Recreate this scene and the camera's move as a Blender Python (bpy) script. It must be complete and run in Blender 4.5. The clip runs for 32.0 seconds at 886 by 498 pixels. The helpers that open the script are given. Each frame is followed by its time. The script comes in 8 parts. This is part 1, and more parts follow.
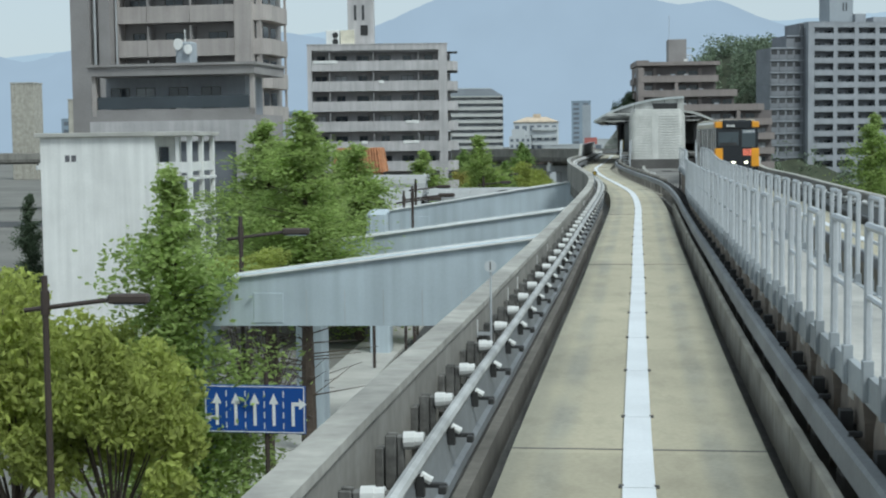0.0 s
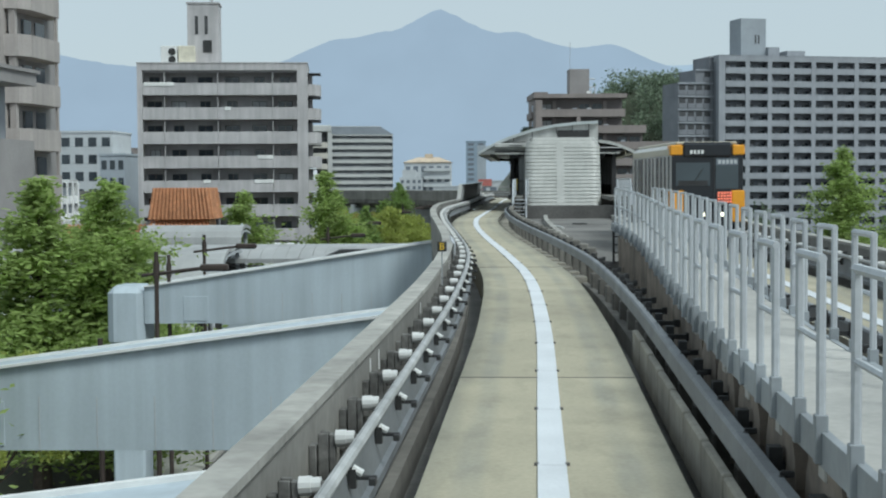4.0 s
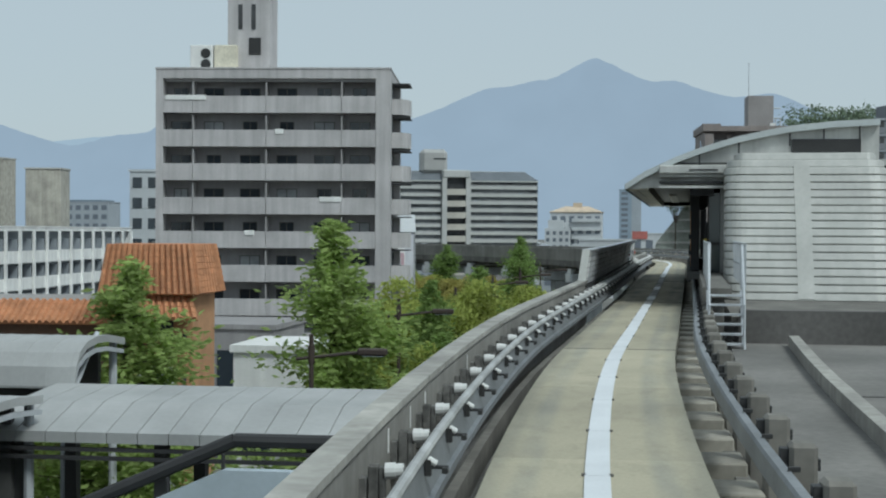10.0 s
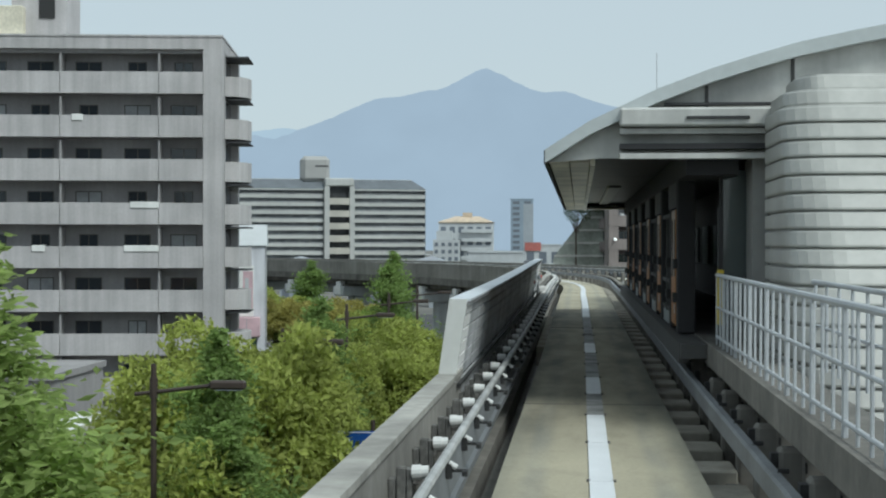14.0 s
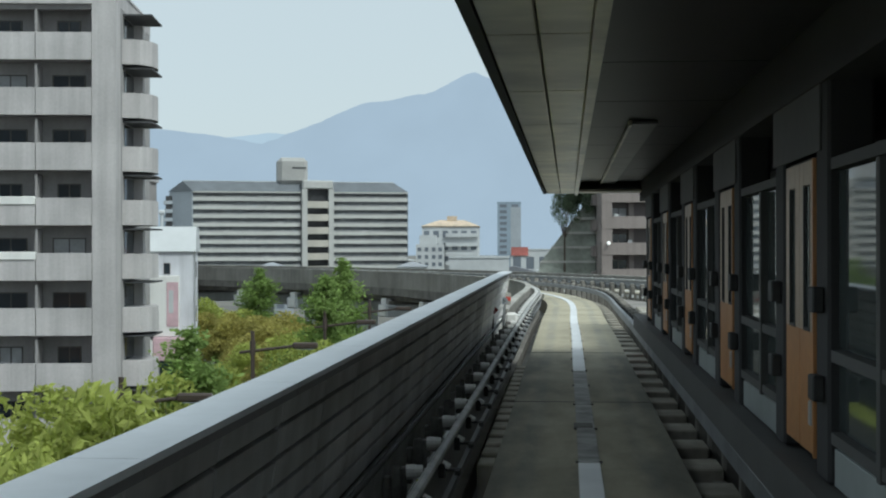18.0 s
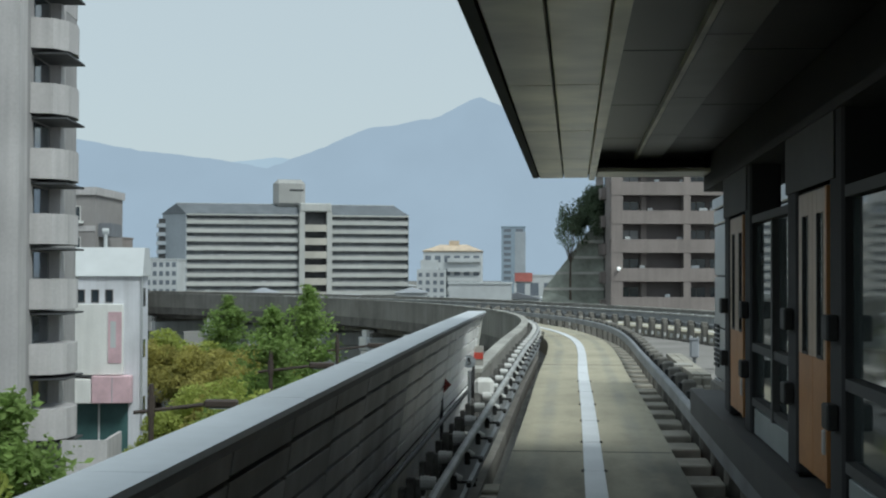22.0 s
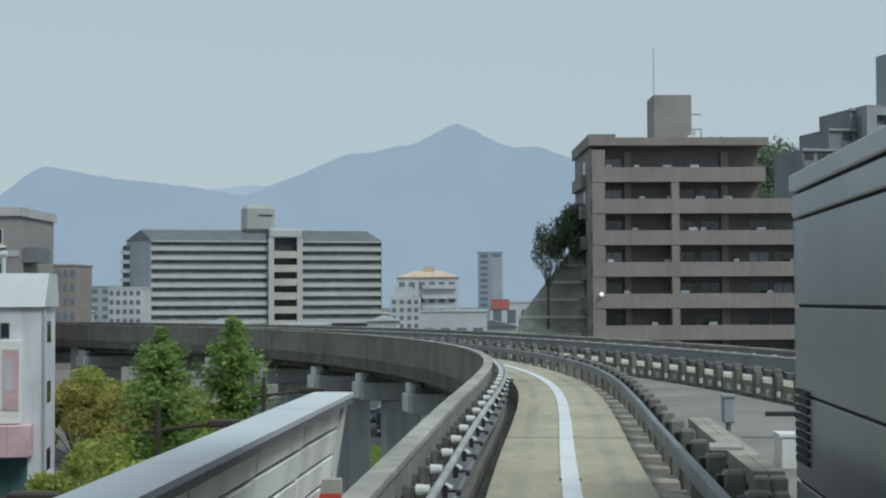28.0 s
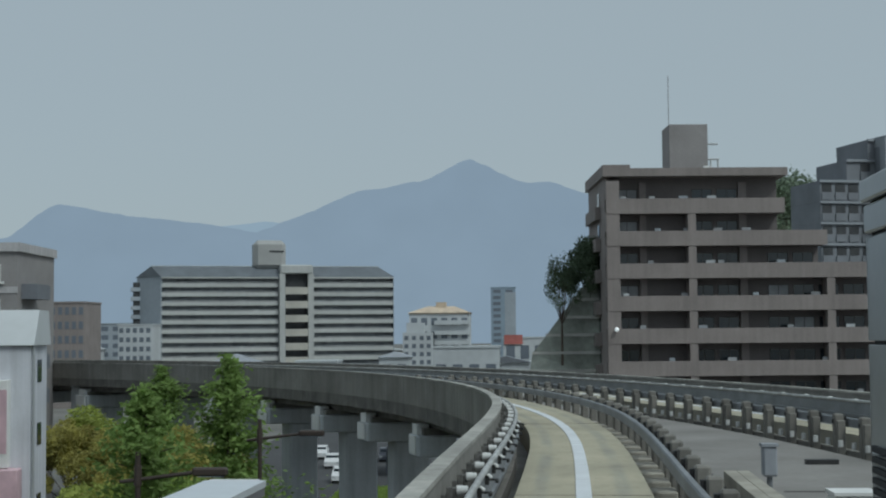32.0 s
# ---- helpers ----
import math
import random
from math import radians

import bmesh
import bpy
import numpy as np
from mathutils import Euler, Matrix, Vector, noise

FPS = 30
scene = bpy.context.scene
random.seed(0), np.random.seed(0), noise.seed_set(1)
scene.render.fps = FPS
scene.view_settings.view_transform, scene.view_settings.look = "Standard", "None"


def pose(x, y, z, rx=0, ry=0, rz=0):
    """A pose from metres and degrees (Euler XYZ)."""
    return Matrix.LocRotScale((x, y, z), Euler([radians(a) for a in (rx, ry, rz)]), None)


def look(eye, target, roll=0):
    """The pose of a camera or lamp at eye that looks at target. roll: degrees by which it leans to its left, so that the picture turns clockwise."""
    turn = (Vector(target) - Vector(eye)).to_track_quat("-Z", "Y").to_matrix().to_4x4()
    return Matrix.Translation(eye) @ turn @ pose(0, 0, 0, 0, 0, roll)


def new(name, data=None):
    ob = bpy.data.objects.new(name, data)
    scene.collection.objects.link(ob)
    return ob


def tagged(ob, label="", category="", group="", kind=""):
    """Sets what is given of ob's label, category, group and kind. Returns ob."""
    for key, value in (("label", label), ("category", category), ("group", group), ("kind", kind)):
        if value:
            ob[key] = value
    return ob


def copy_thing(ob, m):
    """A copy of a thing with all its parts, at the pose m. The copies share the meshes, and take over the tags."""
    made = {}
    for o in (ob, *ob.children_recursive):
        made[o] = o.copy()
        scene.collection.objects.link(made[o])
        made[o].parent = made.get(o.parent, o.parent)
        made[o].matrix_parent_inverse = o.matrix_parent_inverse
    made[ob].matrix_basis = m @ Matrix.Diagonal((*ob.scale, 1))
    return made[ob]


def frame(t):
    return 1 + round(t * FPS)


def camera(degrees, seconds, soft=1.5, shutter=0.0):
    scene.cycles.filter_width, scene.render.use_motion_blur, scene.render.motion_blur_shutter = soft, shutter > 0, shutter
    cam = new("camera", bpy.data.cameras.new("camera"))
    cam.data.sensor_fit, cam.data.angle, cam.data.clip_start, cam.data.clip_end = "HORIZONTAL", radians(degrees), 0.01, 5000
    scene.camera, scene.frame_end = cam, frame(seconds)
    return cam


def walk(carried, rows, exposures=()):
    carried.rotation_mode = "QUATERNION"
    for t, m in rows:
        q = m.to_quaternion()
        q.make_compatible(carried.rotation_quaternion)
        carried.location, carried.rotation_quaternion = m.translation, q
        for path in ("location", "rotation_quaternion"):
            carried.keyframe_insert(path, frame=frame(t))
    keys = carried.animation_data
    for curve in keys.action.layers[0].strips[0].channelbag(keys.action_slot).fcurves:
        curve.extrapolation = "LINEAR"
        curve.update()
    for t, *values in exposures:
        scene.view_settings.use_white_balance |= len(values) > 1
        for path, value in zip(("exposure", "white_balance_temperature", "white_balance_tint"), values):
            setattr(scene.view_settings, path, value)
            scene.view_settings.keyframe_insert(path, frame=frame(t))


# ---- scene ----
# ---- camera: the front window of a train that runs into a station ----
cam = camera(34.0, 32.0, soft=2.1)
PATH = [
    (0, (-1.046, 21.098, 9.830), (-2.066, 31.019, 9.091), -0.72),
    (0.5, (-1.119, 25.520, 9.763), (-1.925, 35.471, 9.180), -0.17),
    (1, (-1.053, 29.933, 9.701), (-1.704, 39.890, 9.036), -0.12),
    (1.5, (-0.916, 34.013, 9.651), (-1.354, 43.984, 9.024), -0.23),
    (2, (-0.801, 38.046, 9.612), (-1.099, 48.023, 9.012), -0.09),
    (2.5, (-0.613, 42.298, 9.584), (-0.871, 52.278, 9.012), -0.23),
    (4.5, (0.009, 60.015, 9.567), (-0.332, 70.001, 9.157), -0.39),
    (5, (0.084, 64.450, 9.581), (-0.296, 74.437, 9.226), -0.40),
    (5.5, (0.222, 68.756, 9.600), (-0.228, 78.741, 9.291), -0.45),
    (6, (0.380, 73.005, 9.624), (-0.046, 82.991, 9.317), -0.33),
    (6.5, (0.415, 77.252, 9.658), (-0.260, 87.229, 9.611), -0.28),
    (7, (0.556, 81.413, 9.699), (-0.038, 91.395, 9.601), -0.15),
    (7.5, (0.583, 85.453, 9.743), (0.038, 95.432, 9.415), 0.41),
    (8, (0.568, 89.533, 9.790), (-0.181, 99.499, 9.461), 0.18),
    (8.5, (0.406, 93.463, 9.835), (-0.605, 103.408, 9.539), 0.15),
    (9, (0.292, 97.365, 9.877), (-1.224, 107.249, 9.927), -0.02),
    (9.5, (0.060, 101.201, 9.914), (-1.356, 111.100, 9.899), 0.36),
    (10, (-0.169, 104.968, 9.951), (-1.538, 114.873, 9.838), 0.30),
    (10.5, (-0.381, 108.548, 9.988), (-1.713, 118.454, 9.673), 0.37),
    (11, (-0.574, 112.030, 10.024), (-1.949, 121.933, 9.857), 0.15),
    (11.5, (-0.732, 115.359, 10.058), (-2.156, 125.257, 9.982), 0.14),
    (12, (-0.886, 118.572, 10.088), (-2.166, 128.490, 10.053), 0.07),
    (12.5, (-0.986, 121.879, 10.116), (-2.181, 131.807, 10.063), -0.05),
    (13, (-0.981, 124.874, 10.139), (-2.004, 134.822, 10.144), -0.09),
    (13.5, (-0.993, 127.943, 10.158), (-1.827, 137.908, 10.105), -0.13),
    (14, (-0.925, 130.834, 10.172), (-1.550, 140.814, 10.137), 0.09),
    (14.5, (-0.865, 133.759, 10.180), (-1.531, 143.737, 10.133), 0.06),
    (15, (-0.775, 136.586, 10.184), (-1.347, 146.570, 10.157), 0.16),
    (15.5, (-0.678, 139.338, 10.184), (-1.329, 149.316, 10.277), -0.32),
    (17.5, (-0.352, 148.227, 10.173), (-0.888, 158.213, 10.162), -0.21),
    (18, (-0.296, 150.269, 10.170), (-0.848, 160.254, 10.169), -0.08),
    (18.5, (-0.244, 152.224, 10.167), (-0.787, 162.209, 10.078), 0.03),
    (19, (-0.179, 154.053, 10.165), (-0.707, 164.038, 10.084), -0.09),
    (19.5, (-0.122, 155.811, 10.165), (-0.609, 165.799, 10.125), 0.11),
    (20, (-0.073, 157.471, 10.165), (-0.475, 167.463, 10.120), 0.22),
    (20.5, (-0.071, 159.182, 10.166), (-0.468, 169.174, 10.128), 0.48),
    (21, (-0.009, 160.848, 10.168), (-0.496, 170.836, 10.152), 0.32),
    (21.5, (0.041, 162.528, 10.172), (-0.644, 172.504, 10.215), 0.49),
    (22, (0.095, 164.115, 10.176), (-0.496, 174.096, 10.350), 0.13),
    (22.5, (0.142, 165.591, 10.181), (-0.405, 175.576, 10.128), 0.36),
    (23, (0.188, 167.034, 10.186), (-0.429, 177.015, 10.154), 0.24),
    (23.5, (0.224, 168.499, 10.192), (-0.491, 178.474, 10.147), 0.00),
    (24, (0.260, 169.827, 10.197), (-0.388, 179.806, 10.236), -0.03),
    (24.5, (0.307, 171.008, 10.202), (-0.318, 180.986, 10.405), -0.53),
    (26.5, (0.446, 174.972, 10.219), (-0.030, 184.960, 10.361), -0.15),
    (27, (0.476, 175.675, 10.222), (0.011, 185.664, 10.171), -0.18),
    (27.5, (0.469, 176.319, 10.225), (0.117, 186.309, 10.508), -0.22),
    (28, (0.489, 176.969, 10.227), (0.049, 186.953, 10.586), -0.24),
    (28.5, (0.534, 177.833, 10.231), (0.106, 187.818, 10.571), -0.27),
    (29, (0.558, 178.431, 10.233), (0.100, 188.413, 10.628), -0.29),
    (29.5, (0.544, 178.899, 10.235), (0.085, 188.879, 10.662), -0.34),
    (30, (0.592, 179.415, 10.237), (-0.119, 189.371, 10.856), -0.60),
    (30.5, (0.580, 180.019, 10.239), (-0.055, 189.969, 11.010), -0.71),
    (31, (0.575, 180.098, 10.240), (-0.031, 190.052, 10.990), -0.68),
    (31.5, (0.569, 180.197, 10.240), (-0.015, 190.152, 10.978), -0.65),
    (32, (0.586, 180.404, 10.241), (0.057, 190.372, 10.847), -0.49),
]
EXPOSE = [(0, 0.03, 5820, 0), (2, 0.03, 5820, 0), (6, -0.1, 5820, 0), (8, -0.1, 5820, 0), (9, 0.02, 5820, 0), (10, -0.22, 5820, 0), (11.2, 0.06, 5860, 0), (13, 0.03, 5900, 0), (15, 0.0, 5920, 0), (19, 0.12, 5980, 0), (20.5, 0.1, 5960, 0), (21.2, 0.05, 5950, 0), (22, -0.06, 5950, 0), (24, -0.03, 5920, 0), (26.5, -0.1, 5900, 0), (28, -0.24, 5850, 0), (30.2, -0.28, 5800, 0), (31, -0.62, 5800, 0), (32, -0.62, 5780, 0)]
walk(cam, [(t, look(eye, target, roll)) for t, eye, target, roll in PATH], EXPOSE)

# ---- sky and sun: bright haze over a thin overcast ----
SUN_AZ, SUN_EL = radians(132), radians(51)
world = bpy.data.worlds.new("sky")
scene.world = world
world.use_nodes = True
_nt = world.node_tree
_sky = _nt.nodes.new("ShaderNodeTexSky")
_sky.sky_type = "NISHITA"
_sky.sun_disc = False
_sky.sun_elevation = SUN_EL
_sky.sun_rotation = SUN_AZ
_sky.dust_density = 1.5
_bg = _nt.nodes["Background"]
_bg.inputs["Strength"].default_value = 0.14
_mix = _nt.nodes.new("ShaderNodeMix")
_mix.data_type = "RGBA"
_mix.inputs[0].default_value = 0.88
_mix.inputs[7].default_value = (4.35, 4.55, 4.65, 1)
_nt.links.new(_sky.outputs[0], _mix.inputs[6])
_nt.links.new(_mix.outputs[2], _bg.inputs["Color"])
_sun = new("sun", bpy.data.lights.new("sun", "SUN"))
_sun.data.energy = 2.5
_sun.data.angle = radians(18)
_sun.data.color = (1.0, 0.96, 0.9)
_toward = Vector((math.sin(SUN_AZ) * math.cos(SUN_EL), math.cos(SUN_AZ) * math.cos(SUN_EL), math.sin(SUN_EL)))
_sun.matrix_world = look(_toward * 300, (0, 0, 0))

# ---- materials ----
MATS = {}


def mat(name, color, rough=0.7, metal=0.0, grain=0.12, scale=6.0, stain=0.15, stain_scale=0.6, bump=0.0, vary=0.0, streak=0.0, emit=0.0, island=False):
    """A node material: base colour with fine grain, broad stains, optional vertical streaks, relief and a shift from piece to piece."""
    if name in MATS:
        return MATS[name]
    m = bpy.data.materials.new(name)
    m.use_nodes = True
    nt = m.node_tree
    N, L = nt.nodes, nt.links
    b = N["Principled BSDF"]
    b.inputs["Roughness"].default_value = rough
    b.inputs["Metallic"].default_value = metal
    pos = N.new("ShaderNodeNewGeometry")
    val = None

    def noise_val(sc, amount, stretch=None):
        t = N.new("ShaderNodeTexNoise")
        t.inputs["Scale"].default_value = sc
        t.inputs["Detail"].default_value = 4
        src = pos.outputs["Position"]
        if stretch:
            mp = N.new("ShaderNodeMapping")
            mp.inputs["Scale"].default_value = stretch
            L.new(src, mp.inputs["Vector"])
            src = mp.outputs[0]
        L.new(src, t.inputs["Vector"])
        r = N.new("ShaderNodeMapRange")
        r.inputs["From Min"].default_value = 0.3
        r.inputs["From Max"].default_value = 0.7
        r.inputs["To Min"].default_value = 1 - amount
        r.inputs["To Max"].default_value = 1 + amount
        L.new(t.outputs["Fac"], r.inputs["Value"])
        return r.outputs[0], t.outputs["Fac"]

    def times(a, c):
        if a is None:
            return c
        k = N.new("ShaderNodeMath")
        k.operation = "MULTIPLY"
        L.new(a, k.inputs[0])
        L.new(c, k.inputs[1])
        return k.outputs[0]

    fac = None
    if grain:
        v, fac = noise_val(scale, grain)
        val = times(val, v)
    if stain:
        v, _ = noise_val(stain_scale, stain)
        val = times(val, v)
    if streak:
        v, _ = noise_val(1.0, streak, (2.5, 2.5, 0.12))
        val = times(val, v)
    if vary:
        r = N.new("ShaderNodeMapRange")
        r.inputs["To Min"].default_value = 1 - vary
        r.inputs["To Max"].default_value = 1 + vary
        if island:
            L.new(pos.outputs["Random Per Island"], r.inputs["Value"])
        else:
            oi = N.new("ShaderNodeObjectInfo")
            L.new(oi.outputs["Random"], r.inputs["Value"])
        val = times(val, r.outputs[0])
    if val is not None:
        mx = N.new("ShaderNodeVectorMath")
        mx.operation = "SCALE"
        mx.inputs[0].default_value = color[:3]
        L.new(val, mx.inputs["Scale"])
        L.new(mx.outputs[0], b.inputs["Base Color"])
    else:
        b.inputs["Base Color"].default_value = (*color[:3], 1)
    if bump and fac is not None:
        bp = N.new("ShaderNodeBump")
        bp.inputs["Strength"].default_value = bump
        bp.inputs["Distance"].default_value = 0.02
        L.new(fac, bp.inputs["Height"])
        L.new(bp.outputs[0], b.inputs["Normal"])
    if emit:
        b.inputs["Emission Color"].default_value = (*color[:3], 1)
        b.inputs["Emission Strength"].default_value = emit
    MATS[name] = m
    return m


def glassy(name, color, rough=0.08):
    m = mat(name, color, rough, 0.0, grain=0, stain=0.25, stain_scale=0.35)
    m.node_tree.nodes["Principled BSDF"].inputs["Specular IOR Level"].default_value = 0.7
    return m


CONC = mat("concrete", (0.33, 0.32, 0.29), 0.85, grain=0.1, scale=9, stain=0.28, stain_scale=0.5, bump=0.15, streak=0.18)
CONC_L = mat("concrete_light", (0.42, 0.41, 0.38), 0.85, grain=0.08, scale=12, stain=0.18, stain_scale=0.4, bump=0.1)
SLAB = mat("running_slab", (0.34, 0.32, 0.26), 0.8, grain=0.06, scale=20, stain=0.14, stain_scale=0.35, bump=0.08)
DECK = mat("deck_concrete", (0.165, 0.158, 0.146), 0.9, grain=0.12, scale=8, stain=0.3, stain_scale=0.3, bump=0.15)
# concrete with a shadow tone put into its colour; also serves joints and clips
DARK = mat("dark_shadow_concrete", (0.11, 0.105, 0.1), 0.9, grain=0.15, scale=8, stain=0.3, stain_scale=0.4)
STRIP = mat("strip_plate", (0.66, 0.68, 0.7), 0.6, grain=0.04, scale=30, stain=0.08, stain_scale=1.0)
CONC_M = mat("concrete_dark", (0.15, 0.143, 0.128), 0.88, grain=0.12, scale=9, stain=0.3, stain_scale=0.8, bump=0.15, streak=0.15)
STEEL_D = mat("dull_steel", (0.17, 0.18, 0.19), 0.6, 0.15, grain=0.1, scale=14, stain=0.2, stain_scale=1.2)
STEEL = mat("galvanised_steel", (0.5, 0.52, 0.54), 0.45, 0.75, grain=0.08, scale=14, stain=0.15, stain_scale=1.2)
STEEL_P = mat("painted_steel", (0.47, 0.49, 0.51), 0.5, 0.1, grain=0.06, scale=18, stain=0.12, stain_scale=1.0)
INSUL = mat("white_porcelain", (0.62, 0.62, 0.6), 0.45, grain=0.03, scale=30, stain=0.06)
BLACK = mat("black_iron", (0.035, 0.035, 0.035), 0.6, 0.2, grain=0.15, scale=20, stain=0.1)
GIRDER = mat("pale_blue_paint", (0.44, 0.5, 0.54), 0.55, grain=0.03, scale=12, stain=0.1, stain_scale=0.25, streak=0.1)
WHITE = mat("white_paint", (0.72, 0.72, 0.7), 0.6, grain=0.03, scale=10, stain=0.08, stain_scale=0.4, streak=0.08)
ASPHALT = mat("asphalt", (0.06, 0.06, 0.062), 0.9, grain=0.15, scale=10, stain=0.2, stain_scale=0.1)
GROUND = mat("ground_paving", (0.16, 0.155, 0.14), 0.9, grain=0.12, scale=4, stain=0.25, stain_scale=0.05)
GLASS = glassy("window_glass", (0.03, 0.04, 0.05))
# near-black that paints the shade of hollows: recesses, slots, dark windows
SHADE = mat("recess_shade", (0.05, 0.052, 0.055), 0.7, grain=0.1, scale=2, stain=0.3, stain_scale=0.5)

# ---- helpers for meshes ----
def part(name, bm, material, parent=None, label="", smooth=False):
    """Links a bmesh as one mesh object, under a thing or a part."""
    me = bpy.data.meshes.new(name)
    bm.to_mesh(me)
    bm.free()
    me.materials.append(material)
    if smooth:
        for f in me.polygons:
            f.use_smooth = True
    ob = new(name, me)
    if parent is not None:
        ob.parent = parent
    if label:
        ob["label"] = label
    return ob


def share(name, me, parent, m, label=""):
    """An object of its own on a mesh that alike pieces share."""
    ob = new(name, me)
    ob.parent = parent
    ob.matrix_basis = m
    if label:
        ob["label"] = label
    return ob


def mesh_of(name, bm, material):
    me = bpy.data.meshes.new(name)
    bm.to_mesh(me)
    bm.free()
    me.materials.append(material)
    return me


def empty(name, m, label="", category="", group="", kind=""):
    ob = new(name)
    ob.matrix_basis = m
    ob.empty_display_size = 0.3
    return tagged(ob, label, category, group, kind)


def box(bm, x0, x1, y0, y1, z0, z1, bevel=0.0):
    v = [bm.verts.new((x, y, z)) for z in (z0, z1) for y in (y0, y1) for x in (x0, x1)]
    fs = [bm.faces.new([v[i] for i in q]) for q in ((0, 2, 3, 1), (4, 5, 7, 6), (0, 1, 5, 4), (2, 6, 7, 3), (0, 4, 6, 2), (1, 3, 7, 5))]
    if bevel:
        es = {e for f in fs for e in f.edges}
        bmesh.ops.bevel(bm, geom=list(es), offset=bevel, segments=1, affect="EDGES")
    return bm


def boxes(*rows, bevel=0.0):
    bm = bmesh.new()
    for r in rows:
        if bevel:
            b2 = box(bmesh.new(), *r, bevel=bevel)
            me = bpy.data.meshes.new("t")
            b2.to_mesh(me)
            b2.free()
            bm.from_mesh(me)
            bpy.data.meshes.remove(me)
        else:
            box(bm, *r)
    return bm


def rod(bm, a, b, r, n=8, r2=None):
    """A capped round bar from a to b."""
    a, b = Vector(a), Vector(b)
    q = (b - a).to_track_quat("Z", "Y").to_matrix()
    r2 = r if r2 is None else r2
    ring = []
    for c, rad in ((a, r), (b, r2)):
        ring.append([bm.verts.new(c + q @ Vector((rad * math.cos(6.28319 * i / n), rad * math.sin(6.28319 * i / n), 0))) for i in range(n)])
    for i in range(n):
        bm.faces.new((ring[0][i], ring[0][(i + 1) % n], ring[1][(i + 1) % n], ring[1][i]))
    bm.faces.new(ring[0][::-1])
    bm.faces.new(ring[1])
    return bm


def rods(*rows, n=8):
    bm = bmesh.new()
    for r in rows:
        rod(bm, *r, n=n)
    return bm


def sweep(rows, profile, closed=True):
    """A profile of (across, up) carried along rows of (centre, right, up)."""
    bm = bmesh.new()
    last = None
    first = None
    for c, r, u in rows:
        ring = [bm.verts.new(c + r * p[0] + u * p[1]) for p in profile]
        if last:
            k = len(ring)
            for i in range(k if closed else k - 1):
                bm.faces.new((last[i], ring[i], ring[(i + 1) % k], last[(i + 1) % k]))
        first = first or ring
        last = ring
    if closed:
        bm.faces.new(first)
        bm.faces.new(last[::-1])
    bmesh.ops.recalc_face_normals(bm, faces=bm.faces)
    return bm


def rect(x0, x1, z0, z1):
    return [(x0, z0), (x1, z0), (x1, z1), (x0, z1)]


# ---- the line of the guideway ----
KX = [0.07, -0.43, -0.73, -0.83, -0.74, -0.46, -0.13, 0.18, 0.51, 0.81, 0.85, 0.39, -0.19, -0.62, -0.7, -0.4, -0.09, 0.24, 0.55, 0.84, 1.15, 1.43, 1.76, 1.92, 1.85, 1.49, 0.85, -0.07, -1.24, -2.66, -4.34, -6.28, -8.46, -10.91, -13.6]
KZ = [-0.14, -0.51, -0.9, -0.89, -0.6, -0.33, -0.33, -0.24, -0.34, -0.42, -0.44, -0.43, -0.42]
UP = Vector((0, 0, 1))


def knot(vals, start, step, s):
    u = max(0.0, min((s - start) / step, len(vals) - 1.001))
    i = int(u)
    f = u - i
    g = lambda j: vals[max(0, min(len(vals) - 1, j))]
    p0, p1, p2, p3 = g(i - 1), g(i), g(i + 1), g(i + 2)
    return p1 + 0.5 * f * (p2 - p0 + f * (2 * p0 - 5 * p1 + 4 * p2 - p3 + f * (3 * (p1 - p2) + p3 - p0)))


S_ARC, R_ARC = 208.0, 112.0
LINE = {}
_x, _y, _h = 0.0, 0.0, 0.0
for _i in range(-20, 481):
    if _i <= S_ARC:
        _x, _y = knot(KX, -10, 10, _i), float(_i)
        _h = math.atan(0.5 * (knot(KX, -10, 10, _i + 1) - knot(KX, -10, 10, _i - 1)))
    else:
        k = min(1.0, (_i - S_ARC) / 14.0) / R_ARC
        if _h > radians(-88):
            _h -= k
        _x, _y = _x + math.sin(_h), _y + math.cos(_h)
    LINE[_i] = (_x, _y, _h)


def slab_z(s):
    return 8.0 + knot(KZ, -20, 30, s)


def at(s, across=0.0, up=0.0):
    """A place by metres along the line, metres to its right and metres over the running slab."""
    i = int(math.floor(s))
    f = s - i
    a, b = LINE[i], LINE[min(i + 1, 480)]
    x, y, h = (p + (q - p) * f for p, q in zip(a, b))
    return Vector((x + across * math.cos(h), y - across * math.sin(h), slab_z(s) + up))


def turn_at(s):
    return -LINE[int(round(s))][2]


def frame_at(s, across=0.0, up=0.0):
    return Matrix.Translation(at(s, across, up)) @ Matrix.Rotation(turn_at(s), 4, "Z")


def rows_along(s0, s1, step=2.0, off=None):
    n = max(1, int(round((s1 - s0) / step)))
    out = []
    for i in range(n + 1):
        s = s0 + (s1 - s0) * i / n
        h = -turn_at(s)
        out.append((at(s, off(s) if off else 0.0), Vector((math.cos(h), -math.sin(h), 0)), UP))
    return out


OFF = [6.0, 6.0, 6.0, 6.0, 6.0, 6.0, 6.0, 6.0, 5.8, 5.6, 5.65, 6.0, 7.3, 8.9, 9.9, 10.2, 10.2, 10.2, 10.2, 10.2, 10.2, 10.0, 9.2, 8.0, 6.8, 5.8, 5.2, 5.0, 5.0, 5.0]


def off2(s):
    """How far the other track lies to the right."""
    return knot(OFF, -10, 10, s)

# ---- ground ----
bm = bmesh.new()
bmesh.ops.create_grid(bm, x_segments=60, y_segments=60, size=4200)
ground = tagged(part("ground", bm, GROUND), "grey paved city ground", "ground", kind="structure")
ground.location = (0, 0, -4.0)
